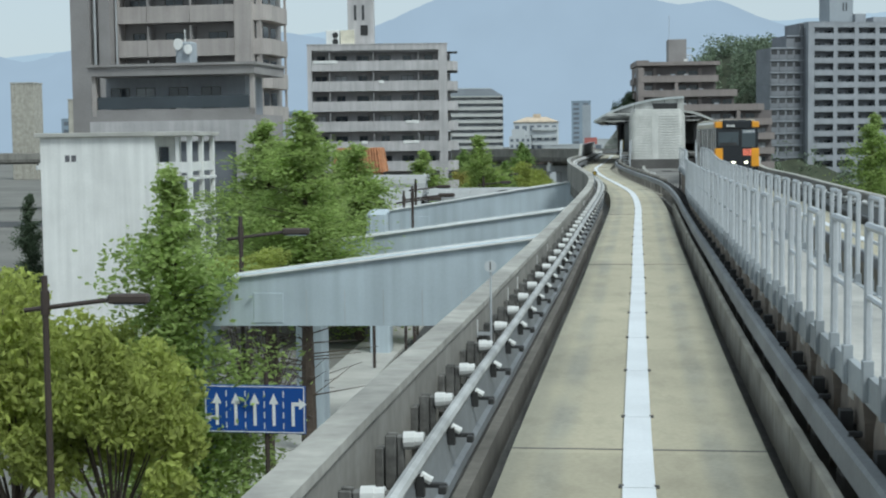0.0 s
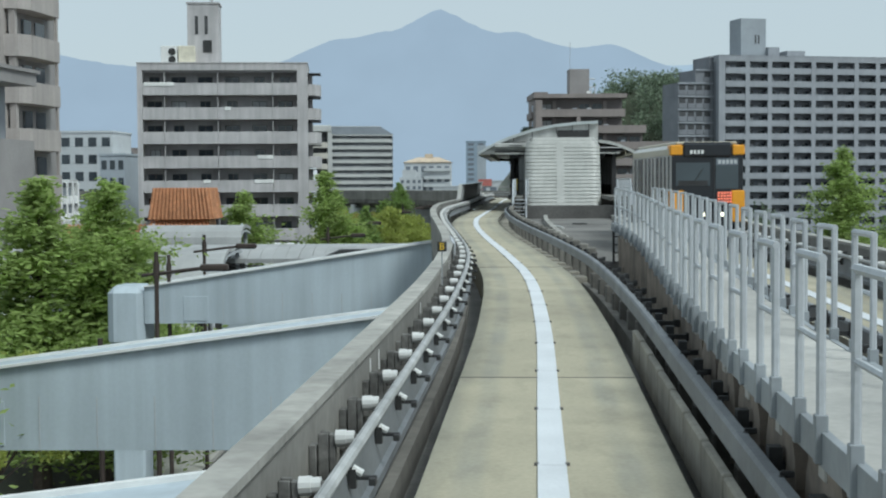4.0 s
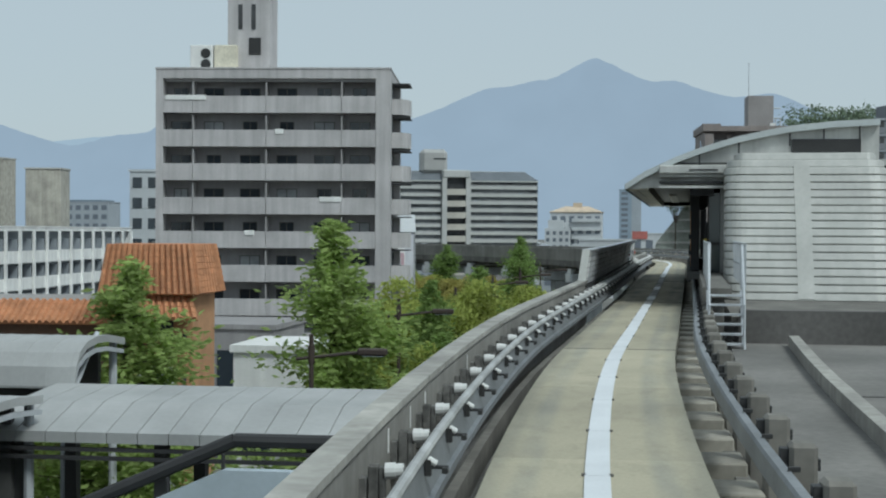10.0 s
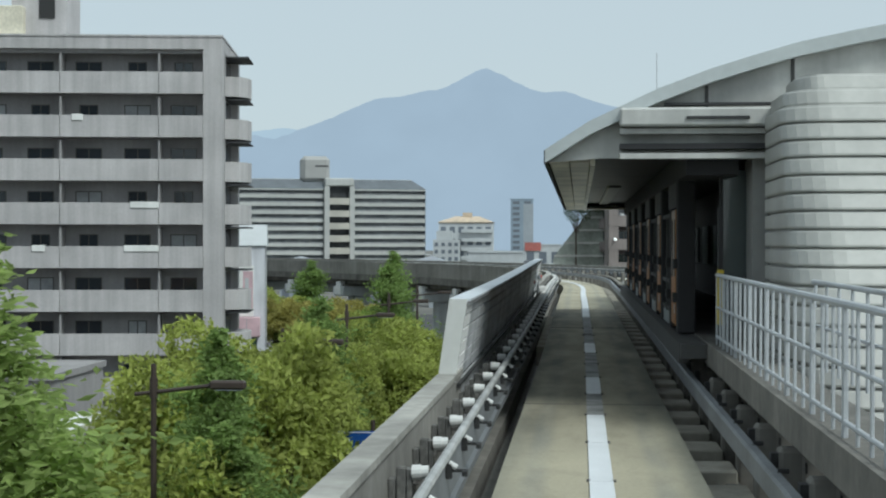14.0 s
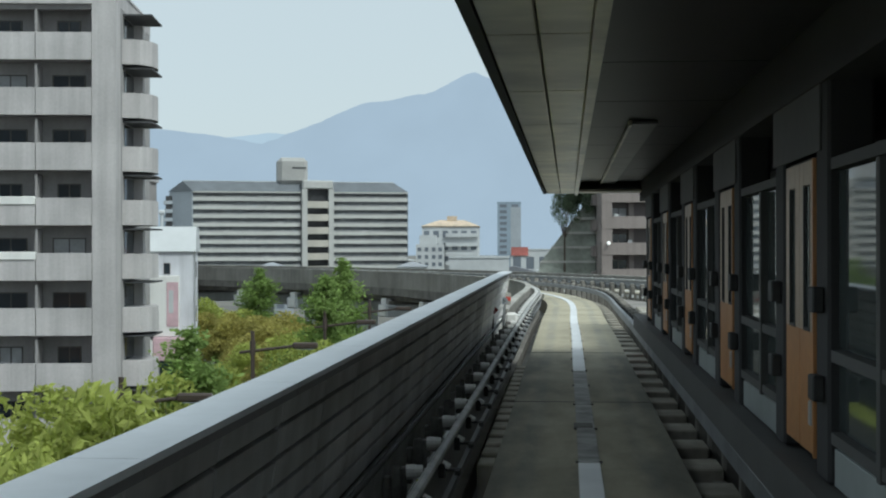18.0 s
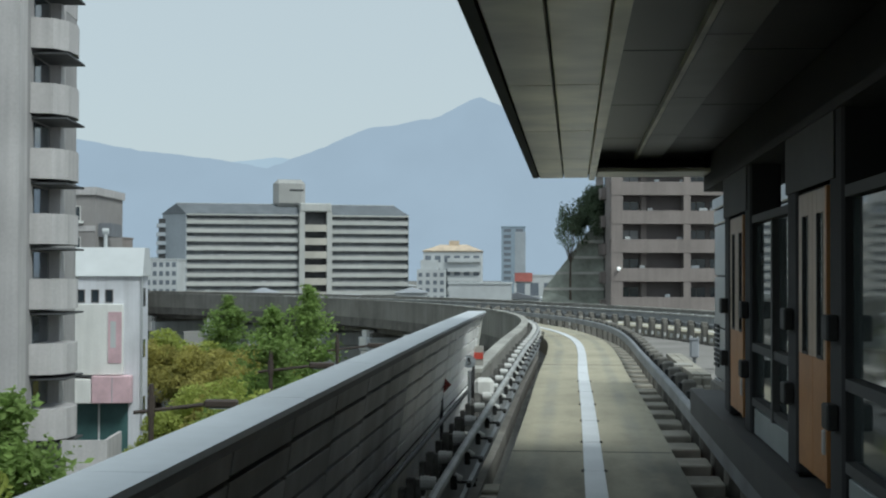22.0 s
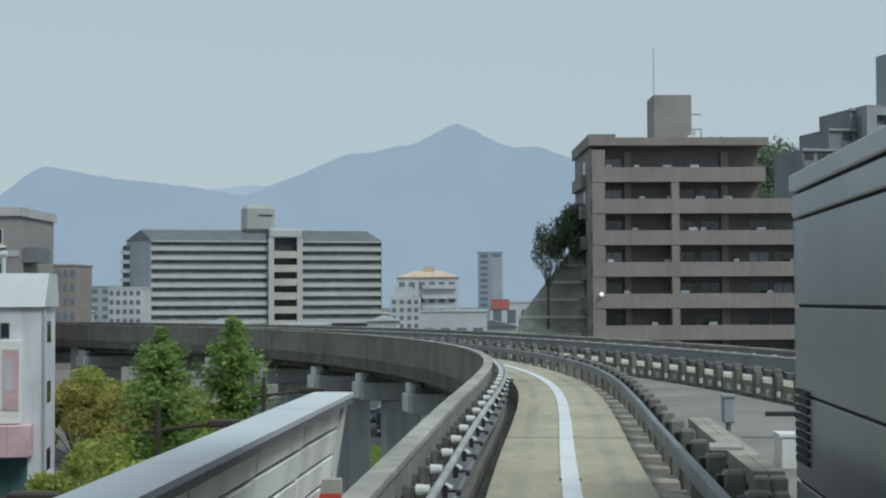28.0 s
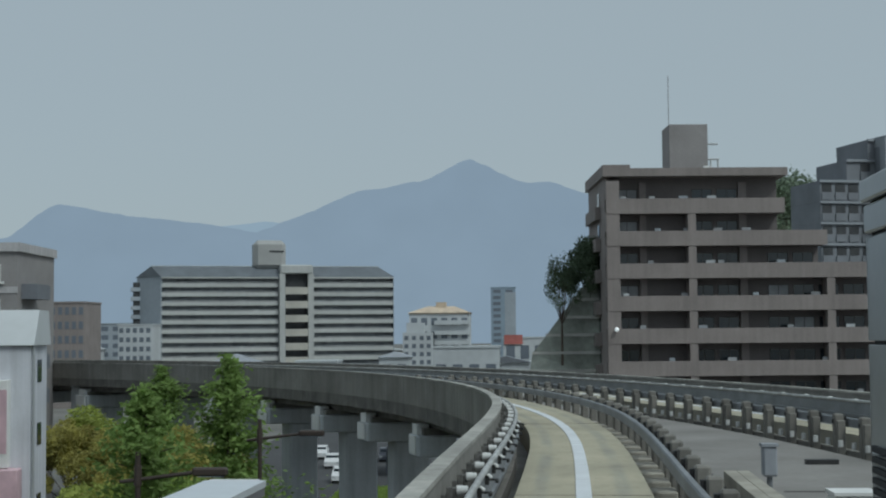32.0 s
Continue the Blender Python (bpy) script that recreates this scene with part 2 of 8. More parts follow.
ROAD_X = -7.5


def road_line(x0, x1, y0, y1, z0, z1):
    return boxes((x0, x1, y0, y1, z0, z1))


road = tagged(part("road", road_line(-13.5, -3.0, -60, 262, -4.0, -3.95), ASPHALT), "dark asphalt road beside the viaduct", "road", kind="structure")
cross_road = tagged(part("road", road_line(-160, 120, 262, 280, -4.0, -3.945), ASPHALT), "dark asphalt crossing road", "road", kind="structure")
PAINT = mat("road_paint", (0.7, 0.7, 0.68), 0.7, grain=0.1, scale=6, stain=0.2)
for _i in range(30):
    for _xx in (-10.2, -6.6):
        y = -40 + 10 * _i
        part("lane_mark", boxes((_xx - 0.08, _xx + 0.08, y, y + 5, -3.95, -3.942)), PAINT, road)
for _xx in (-15.2, -1.6):
    tagged(part("kerb", boxes((_xx - 1.6, _xx + 1.6, -60, 262, -4.0, -3.82)), CONC_L), "pale concrete pavement with a raised kerb", "pavement", kind="structure")

# ---- viaduct ----
STEEL_R = mat("worn_steel_rail", (0.2, 0.21, 0.22), 0.55, 0.1, grain=0.1, scale=14, stain=0.25, stain_scale=0.9)
POSTC = mat("brownish_concrete", (0.175, 0.166, 0.147), 0.88, grain=0.1, scale=9, stain=0.25, stain_scale=0.9, bump=0.12, streak=0.2, vary=0.12)
PARAPET = mat("parapet_concrete", (0.24, 0.23, 0.207), 0.88, grain=0.1, scale=9, stain=0.22, stain_scale=0.4, bump=0.15, streak=0.14)
BROWNW = mat("brown_stained_concrete", (0.22, 0.185, 0.15), 0.88, grain=0.12, scale=8, stain=0.35, stain_scale=1.1, streak=0.25)
PIERC = mat("pier_concrete", (0.46, 0.48, 0.49), 0.8, grain=0.05, scale=8, stain=0.15, stain_scale=0.3, streak=0.12)
STRIP_D = mat("strip_plate_dirty", (0.22, 0.22, 0.215), 0.7, grain=0.15, scale=9, stain=0.45, stain_scale=2.2)
S_MARK = mat("paint_mark_white", (0.7, 0.7, 0.68), 0.7, grain=0.08, scale=20, stain=0.1)
clip_me = mesh_of("clip", boxes((-0.02, 0.02, -0.012, 0.012, 0.004, 0.03)), DARK)


def worn_slab():
    """Concrete by metres across and along: cream middle, greyer ragged edges, faint tyre lanes, panels cast one by one,
    grime and painted canopy shade at the station.
    """
    m = mat("worn_slab", (0.395, 0.36, 0.262), 0.82, grain=0.07, scale=22, stain=0.12, stain_scale=0.4, bump=0.06)
    N, L = m.node_tree.nodes, m.node_tree.links
    b = N["Principled BSDF"]
    base = b.inputs["Base Color"].links[0].from_socket
    uv = N.new("ShaderNodeUVMap")
    uv.uv_map = "lane"
    sep = N.new("ShaderNodeSeparateXYZ")
    L.new(uv.outputs[0], sep.inputs[0])

    def op(kind, a, c):
        k = N.new("ShaderNodeMath")
        k.operation = kind
        for i, v in enumerate((a, c)):
            if isinstance(v, (int, float)):
                k.inputs[i].default_value = v
            else:
                L.new(v, k.inputs[i])
        return k.outputs[0]

    def ramp(v, a, c, lo=0.0, hi=1.0):
        r = N.new("ShaderNodeMapRange")
        r.interpolation_type = "SMOOTHSTEP"
        for k, q in zip(("From Min", "From Max", "To Min", "To Max"), (a, c, lo, hi)):
            r.inputs[k].default_value = q
        L.new(v, r.inputs["Value"])
        return r.outputs[0]

    mp = N.new("ShaderNodeMapping")
    mp.inputs["Scale"].default_value = (1.6, 0.35, 1)
    L.new(uv.outputs[0], mp.inputs["Vector"])
    tx = N.new("ShaderNodeTexNoise")
    tx.inputs["Scale"].default_value = 1.0
    tx.inputs["Detail"].default_value = 5
    L.new(mp.outputs[0], tx.inputs["Vector"])
    off = op("ABSOLUTE", op("ADD", sep.outputs[0], 0.02), 0.0)
    edge = ramp(op("ADD", off, op("MULTIPLY", op("SUBTRACT", tx.outputs["Fac"], 0.5), 0.5)), 0.72, 1.06)
    lane = op("MULTIPLY", ramp(op("ABSOLUTE", op("SUBTRACT", off, 0.68), 0.0), 0.2, 0.04), ramp(tx.outputs["Fac"], 0.3, 0.7, 0.15, 0.75))
    wn = N.new("ShaderNodeTexWhiteNoise")
    wn.noise_dimensions = "1D"
    L.new(op("FLOOR", op("DIVIDE", sep.outputs[1], 6.67), 0.0), wn.inputs["W"])
    pan = ramp(wn.outputs["Value"], 0.0, 1.0, 0.92, 1.06)
    mp2 = N.new("ShaderNodeMapping")
    mp2.inputs["Scale"].default_value = (1.1, 0.5, 1)
    L.new(uv.outputs[0], mp2.inputs["Vector"])
    tx2 = N.new("ShaderNodeTexNoise")
    tx2.inputs["Scale"].default_value = 2.2
    tx2.inputs["Detail"].default_value = 8
    tx2.inputs["Roughness"].default_value = 0.65
    L.new(mp2.outputs[0], tx2.inputs["Vector"])
    blot = ramp(tx2.outputs["Fac"], 0.36, 0.52, 0.9, 1.02)
    gain = op("MULTIPLY", pan, blot)
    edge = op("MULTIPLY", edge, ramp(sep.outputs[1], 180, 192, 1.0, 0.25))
    ml = N.new("ShaderNodeMix")
    ml.data_type = "RGBA"
    ml.blend_type = "MULTIPLY"
    L.new(lane, ml.inputs[0])
    L.new(base, ml.inputs[6])
    ml.inputs[7].default_value = (0.66, 0.72, 0.84, 1)
    base = ml.outputs[2]
    # canopy shade put into the colour along the platform, together with some grime
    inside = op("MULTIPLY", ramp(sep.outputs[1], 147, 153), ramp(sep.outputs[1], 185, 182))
    shade_and_grime = op("MULTIPLY", inside, ramp(tx.outputs["Fac"], 0.3, 0.75, 0.25, 0.6))
    gain = op("MULTIPLY", gain, op("SUBTRACT", 1.0, shade_and_grime))
    mx = N.new("ShaderNodeMix")
    mx.data_type = "RGBA"
    mx.blend_type = "MULTIPLY"
    L.new(edge, mx.inputs[0])
    L.new(base, mx.inputs[6])
    mx.inputs[7].default_value = (0.72, 0.75, 0.8, 1)
    sc = N.new("ShaderNodeVectorMath")
    sc.operation = "SCALE"
    L.new(mx.outputs[2], sc.inputs[0])
    L.new(gain, sc.inputs["Scale"])
    L.new(sc.outputs[0], b.inputs["Base Color"])
    return m


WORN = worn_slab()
S0, S1 = -18.0, 470.0


def deck_rows(s0, s1, left, right, z0, z1, step=3.0):
    """A slab between two lines beside the track."""
    bm = bmesh.new()
    last = None
    n = max(1, int((s1 - s0) / step))
    for i in range(n + 1):
        s = s0 + (s1 - s0) * i / n
        l, r = left(s), right(s)
        ring = [bm.verts.new(at(s, a, u)) for a, u in ((l, z0), (r, z0), (r, z1), (l, z1))]
        if last:
            for k in range(4):
                bm.faces.new((last[k], ring[k], ring[(k + 1) % 4], last[(k + 1) % 4]))
        else:
            bm.faces.new(ring)
        last = ring
    bm.faces.new(last[::-1])
    bmesh.ops.recalc_face_normals(bm, faces=bm.faces)
    return bm


TROUGH = mat("grey_trough_concrete", (0.2, 0.196, 0.185), 0.9, grain=0.12, scale=8, stain=0.3, stain_scale=0.5, bump=0.1)
viaduct = tagged(part("viaduct_deck", deck_rows(S0, S1, lambda s: -1.826, lambda s: off2(s) + 1.826, -1.1, -0.62), TROUGH), "dark weathered concrete viaduct deck", "viaduct", kind="structure")
girder = part("girder", deck_rows(S0, S1, lambda s: -1.2, lambda s: off2(s) + 1.2, -1.55, -1.1), CONC_M, viaduct)
for side in (-1, 1):
    lo = (lambda s: -2.02) if side < 0 else (lambda s: off2(s) + 1.83)
    hi = (lambda s: -1.83) if side < 0 else (lambda s: off2(s) + 2.02)
    for a, b in ((S0, 150.4), (188.6, S1)) if side < 0 else ((S0, S1),):
        p = part("parapet", deck_rows(a, b, lo, hi, -0.5, 0.75), PARAPET)
        tagged(p, "weathered grey concrete viaduct parapet with dark streaks", "parapet", kind="structure")
        part("coping", deck_rows(a, b, (lambda s: -2.05) if side < 0 else (lambda s: off2(s) + 1.8), (lambda s: -1.8) if side < 0 else (lambda s: off2(s) + 2.05), 0.752, 0.82), CONC, p)
        part("drip_course", deck_rows(a, b, (lambda s: -2.0) if side < 0 else (lambda s: off2(s) + 1.88), (lambda s: -1.88) if side < 0 else (lambda s: off2(s) + 2.0), -1.12, -0.502), CONC_M, p)


zero = lambda s: 0.0


def slab_top(off, s0, s1):
    """The worn top of a running slab, laid out by metres across and along."""
    bm = bmesh.new()
    uv = bm.loops.layers.uv.new("lane")
    last = None
    for i in range(int(s1 - s0) + 1):
        s = s0 + i
        c, r, u = rows_along(s, s + 1, 1.0, off)[0]
        ring = [(bm.verts.new(c + r * a + u * 0.004), a, s) for a in (-1.089, 1.089)]
        if last:
            fc = bm.faces.new((last[0][0], last[1][0], ring[1][0], ring[0][0]))
            for lp, q in zip(fc.loops, (last[0], last[1], ring[1], ring[0])):
                lp[uv].uv = (q[1], q[2])
        last = ring
    return bm


def track(name, off, label):
    t = tagged(part(name, sweep(rows_along(S0, S1, 2.0, off), rect(-1.09, 1.09, -0.63, 0.0)), SLAB), label, "guideway", kind="structure")
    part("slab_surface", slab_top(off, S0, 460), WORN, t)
    for a in (-1.43, 1.43):
        g = -1 if a < 0 else 1
        if (a < 0) == (off is zero):
            part("guide_rail", sweep(rows_along(S0, S1, 2.0, off), [(g * x, z) for x, z in ((1.49, 0.53), (1.45, 0.53), (1.4, 0.2), (1.36, 0.18), (1.36, 0.1), (1.43, 0.1))]), STEEL_D, t)
        else:
            part("guide_rail", sweep(rows_along(S0, S1, 2.0, off), [(g * x, z) for x, z in ((1.43, 0.26), (1.55, 0.26), (1.55, 0.45), (1.53, 0.48), (1.45, 0.48), (1.43, 0.45))]), STEEL_R, t)
        part("trough_kerb", sweep(rows_along(S0, S1, 3.0, off), rect(min(a, a + 0.12 * g), max(a, a + 0.12 * g), -0.62, -0.3) if (a < 0) == (off is zero) else rect(a + 0.13 * g - 0.08, a + 0.13 * g + 0.08, -0.62, -0.3)), CONC_M, t)
    return t


JOINTS = (13.5, 33.5, 53.3, 73.5, 93.5, 113.5, 133.5, 153.5, 173.5, 184.0, 203.5, 223.5, 243.5)
track_near = track("running_track", zero, "cream concrete running slab of a rubber-tyred train line")
track_far = track("running_track", off2, "cream concrete running slab of the opposite line")

for trk, off in ((track_near, zero), (track_far, off2)):
    for s in JOINTS:
        part("slab_joint", sweep(rows_along(s, s + 0.03, 0.03, off), rect(-1.085, 1.085, 0.001, 0.009)), DARK, trk)
# strip plates down the middle of each slab
PL = 3.0
for trk, off, s0, s1 in ((track_near, zero, 5, 260), (track_far, off2, 60, 260)):
    s = float(s0)
    while s < s1:
        rows = rows_along(s + 0.012, s + PL - 0.012, 1.0, off)
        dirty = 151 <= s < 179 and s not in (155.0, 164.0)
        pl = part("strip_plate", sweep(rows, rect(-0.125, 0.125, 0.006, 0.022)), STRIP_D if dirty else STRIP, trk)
        if s < 200 and trk is track_near:
            for q in (0.06,):
                for x in (-0.135, 0.135):
                    c = frame_at(s + q, x)
                    share("clip", clip_me, pl, c)
        s += PL
hatch = part("slab_hatch", boxes((-0.13, 0.13, -0.25, 0.25, 0.006, 0.03), bevel=0.008), DARK, track_near)
hatch.matrix_basis = frame_at(170.4, -0.48 + 0.45)

# posts of the guide rails and insulators
POST = 1.8
ARMM = mat("dirty_cast_iron", (0.15, 0.147, 0.138), 0.65, 0.2, grain=0.2, scale=16, stain=0.4, stain_scale=4)
stub_me = mesh_of("rail_post", boxes((-0.12, 0.12, -0.14, 0.14, -0.62, 0.58), bevel=0.035), POSTC)
low_me = mesh_of("rail_block", boxes((-0.1, 0.12, -0.16, 0.16, -0.62, 0.05), bevel=0.02), CONC_M)
brk_me = mesh_of("bracket", boxes((-0.3, 0.02, -0.03, 0.03, 0.36, 0.42), (-0.1, 0.0, -0.07, 0.07, 0.33, 0.53), (-0.34, -0.26, -0.06, 0.06, 0.34, 0.44)), BLACK)
ins_me = mesh_of("insulator", rods(((-0.06, 0, 0.0), (-0.12, 0, -0.004), 0.055), ((-0.12, 0, -0.004), (-0.2, 0, -0.008), 0.065), n=12), INSUL)
bm = boxes((-0.25, -0.2, -0.04, 0.04, -0.3, 0.03), (-0.33, -0.25, -0.06, -0.045, -0.34, 0.04), (-0.33, -0.25, 0.045, 0.06, -0.34, 0.04), (-0.4, -0.34, -0.065, 0.065, -0.4, -0.05), bevel=0.008)
rod(bm, (-0.02, 0, 0.0), (-0.075, 0, 0.0), 0.028)
rod(bm, (-0.185, 0, -0.008), (-0.22, 0, -0.01), 0.035)
arm_me = mesh_of("rail_arm", bm, ARMM)
fork_me = mesh_of("rail_fork", boxes((0.03, 0.2, -0.02, 0.02, -0.14, -0.11), (0.15, 0.2, -0.07, 0.03, -0.17, -0.12), (0.0, 0.06, -0.03, 0.03, -0.2, -0.06), bevel=0.006), BLACK)
stub_ins_me = mesh_of("small_insulator", rods(((0.03, 0, -0.06), (0.1, 0, -0.1), 0.03), n=8), INSUL)
tab_me = mesh_of("rail_tab", boxes((-0.05, 0.05, -0.018, 0.018, 0.47, 0.515), (0.02, 0.06, -0.045, 0.02, 0.44, 0.485), bevel=0.006), BLACK)


def pitch(s):
    return 1.68 if s < 75 else POST


def guide_hardware(trk, off, s0, s1, left_stub, right_stub):
    s = s0
    while s < s1:
        f = frame_at(s, off(s))
        for a, stub in ((-1.0, left_stub), (1.0, right_stub)):
            flip = Matrix.Diagonal((-a, 1, 1, 1))
            if stub:
                if s > 91:
                    share("rail_post", stub_me, trk, f @ pose(1.75 * a, 0, 0))
                else:
                    share("rail_block", low_me, trk, f @ pose(1.66 * a, 0, 0))
                share("bracket", brk_me, trk, f @ pose(1.56 * a, 0, 0) @ flip)
                h = frame_at(s + pitch(s) / 2, off(s + pitch(s) / 2))
                if 20 < s < 150:
                    share("rail_tab", tab_me, trk, h @ pose(1.56 * a, 0, 0) @ flip)
            else:
                p = f @ pose(1.43 * a, 0, 0.575) @ flip
                share("rail_arm", arm_me, trk, p)
                share("insulator", ins_me, trk, p)
                if s < 215:
                    h = frame_at(s + pitch(s) / 2, off(s + pitch(s) / 2)) @ pose(1.43 * a, 0, 0.575) @ flip
                    share("rail_fork", fork_me, trk, h)
                    share("small_insulator", stub_ins_me, trk, h)
        s += pitch(s)


guide_hardware(track_near, zero, 10.79, 262.0, False, True)
guide_hardware(track_far, off2, 70.0, 262.0, True, False)
bar_me = mesh_of("barrier_post", boxes((-0.1, 0.1, -0.09, 0.09, -0.62, 0.42), bevel=0.02), POSTC)
foot_ins = mesh_of("foot_insulator", rods(((-0.14, 0, -0.2), (-0.14, 0, -0.04), 0.06), n=8), INSUL)
s = 186.0
while s < 262:
    p = frame_at(s + 0.45, off2(s + 0.45))
    share("barrier_post", bar_me, track_far, p @ pose(-1.75, 0, 0))
    for d in (0.0, 0.9):
        share("foot_insulator", foot_ins, track_far, frame_at(s + d, off2(s + d)) @ pose(-1.78, 0, 0))
    s += POST
# conductor pipes beside the rails
PIPE_M = mat("dull_conductor_cover", (0.36, 0.365, 0.36), 0.6, grain=0.06, scale=14, stain=0.3, stain_scale=2.0)
for trk, off, a in ((track_near, zero, -1.43), (track_far, off2, 1.43)):
    part("conductor_rail", sweep(rows_along(S0, 300, 2.0, off), [(a + 0.045 * math.cos(q * 0.7854), 0.575 + 0.045 * math.sin(q * 0.7854)) for q in range(8)]), PIPE_M, trk)
# cable conduits and pale marks on the inner face of the parapet
for s in (90.6, 91.5, 92.4):
    part("conduit", rods((at(s, -1.76, -0.3), at(s, -1.76, 0.78), 0.03), (at(s, -1.76, 0.78), at(s + 0.35, -1.84, 0.86), 0.03)), STEEL_P, track_near)
for s in (37.6, 41.6, 43.2, 47.5, 50.5, 56.4, 70.2, 71.0, 76.6, 82.4, 86.6, 117.5, 119.0, 120.2, 124.5):
    mk = part("paint_mark", boxes((-1.829, -1.822, -0.03, 0.03, 0.45, 0.66)), S_MARK, track_near)
    mk.matrix_basis = frame_at(s)

RIBC = mat("sandy_concrete", (0.3, 0.28, 0.235), 0.88, grain=0.1, scale=9, stain=0.3, stain_scale=1.2, bump=0.12)
kb_me = mesh_of("kerb_block", boxes((1.3, 1.385, -0.72, 0.72, -0.3, 0.2), bevel=0.015), RIBC)
s = 12.0
while s < 78:
    share("kerb_block", kb_me, track_near, frame_at(s))
    s += 1.5
# ribs across the trough on the right
rib_me = mesh_of("cross_rib", boxes((1.1, 1.62, -0.42, 0.42, -0.62, -0.16), bevel=0.02), RIBC)
s = 92.6
while s < 262:
    share("cross_rib", rib_me, track_near, frame_at(s))
    s += POST
# sleeper ends in the trough on the left, beside and past the platform
end_me = mesh_of("sleeper_end", boxes((-1.34, -1.12, -0.28, 0.28, -0.62, -0.12), bevel=0.02), RIBC)
s = 168.0
while s < 182:
    share("sleeper_end", end_me, track_near, frame_at(s))
    s += POST / 2

# ---- steel cross beams of the portal piers ----
def cross_beam(s, tip_z, root_z, bottom, reach):
    p = at(s)
    e = empty("cross_beam", Matrix.Translation((p.x, p.y, 0)), "pale blue painted steel cross beam of a viaduct pier", "bridge beam", "pier beams of the viaduct")
    bm = bmesh.new()
    prof = [(-1.7, bottom), (-1.7, root_z), (-reach, tip_z), (-reach, bottom)]
    vs = [[bm.verts.new((x, y, z)) for x, z in prof] for y in (-0.9, 0.9)]
    for k in range(4):
        bm.faces.new((vs[0][k], vs[0][(k + 1) % 4], vs[1][(k + 1) % 4], vs[1][k]))
    bm.faces.new(vs[0][::-1])
    bm.faces.new(vs[1])
    bmesh.ops.recalc_face_normals(bm, faces=bm.faces)
    part("beam", bm, GIRDER, e)
    bm = bmesh.new()
    for y0, y1 in ((-1.02, -0.9), (0.9, 1.02)):
        v = [[bm.verts.new((x, y, z + dz)) for x, z, dz in ((-1.7, root_z, -0.0), (-reach, tip_z, 0), (-reach, tip_z, 0.06), (-1.7, root_z, 0.06))] for y in (y0, y1)]
        for k in range(4):
            bm.faces.new((v[0][k], v[0][(k + 1) % 4], v[1][(k + 1) % 4], v[1][k]))
        bm.faces.new(v[0][::-1])
        bm.faces.new(v[1])
    bmesh.ops.recalc_face_normals(bm, faces=bm.faces)
    part("edge_flange", bm, WHITE, e, "white painted top flange")
    part("end_cap", boxes((-reach - 1.5, -reach, -1.1, 1.1, bottom - 1.0, tip_z + 0.05), bevel=0.28), GIRDER, e)
    part("hatch", boxes((-reach + 1.6, -reach + 2.6, -0.925, -0.902, bottom + 0.1, bottom + 1.1), bevel=0.01), GIRDER, e)
    for k in range(9):
        x = -3.2 - k * (reach - 4.0) / 8
        part("rib_seam", boxes((x - 0.012, x + 0.012, -0.91, -0.901, bottom + 0.02, bottom + 1.2)), PIERC, e)
    part("column", boxes((-reach - 1.4, -reach - 0.1, -0.75, 0.75, -4.0, bottom - 1.0), bevel=0.08), GIRDER, e)
    part("column", boxes((-1.6, -0.1, -0.75, 0.75, -4.0, bottom + 1.2), bevel=0.08), GIRDER, e)
    return e


cross_beam(69.0, 5.27, 6.83, 3.8, 14.3)
cross_beam(88.0, 5.2, 6.84, 3.7, 14.3)
cross_beam(114.4, 5.42, 7.2, 3.95, 13.6)

# ---- concrete piers under the curve ----
def pier(s):
    p = frame_at(s, off2(s) / 2)
    z = slab_z(s) - 1.56
    e = empty("viaduct_pier", Matrix.Translation((p.translation.x, p.translation.y, 0)) @ Matrix.Rotation(turn_at(s), 4, "Z"), "grey concrete pier with a hammerhead top", "pier", "piers of the curved viaduct")
    w = off2(s) / 2 + 2.0
    part("crosshead", boxes((-w, w, -1.1, 1.1, z - 1.3, z - 0.3), bevel=0.08), PIERC, e)
    part("crosshead_shelf", boxes((-w + 0.3, w - 0.3, -0.9, 0.9, z - 0.299, z)), CONC_M, e)
    for x in (-w + 0.35, w - 0.35):
        part("bearing", boxes((x - 0.3, x + 0.3, -0.5, 0.5, z - 0.298, z + 0.2), bevel=0.03), WHITE, e)
    part("end_plate", boxes((-w - 0.08, -w - 0.002, -0.7, 0.7, z - 1.2, z - 0.32), bevel=0.02), WHITE, e)
    for x in (-w + 2.6,) if 230 < s < 330 else (-w + 2.6, w - 2.6):
        part("column", boxes((x - 1.0, x + 1.0, -0.75, 0.75, -4.0, z - 1.301), bevel=0.12), PIERC, e)
        part("column_box", boxes((x - 0.7, x - 0.1, -0.95, -0.751, -2.6, -1.6), bevel=0.02), CONC_M, e)
    return e


for s in (150, 172, 194, 214, 227, 238, 249, 260, 269, 279, 288.5, 299, 310, 321, 340, 356, 380, 404):
    pier(s)

# ---- walkway between the tracks ----
WALK = [1.66, 1.66, 1.66, 1.66, 1.66, 1.66, 1.66, 1.66, 1.66, 1.69, 2.03, 2.6, 3.2]
WEND = 98.6
walk_l = lambda s: knot(WALK, -20, 10, s)
walk_r = lambda s: walk_l(s) + 0.95
EDGE_M = mat("blue_grey_edge", (0.27, 0.29, 0.305), 0.6, 0.1, grain=0.06, scale=14, stain=0.25, stain_scale=0.8)
walkway = tagged(part("walkway", deck_rows(S0, WEND, walk_l, walk_r, 0.82, 0.95, 1.87), CONC_L), "pale concrete maintenance walkway between the tracks", "walkway", kind="structure")
part("edge_beam", deck_rows(S0, WEND, lambda s: walk_l(s) - 0.06, lambda s: walk_l(s) - 0.004, 0.74, 0.955, 1.87), EDGE_M, walkway)
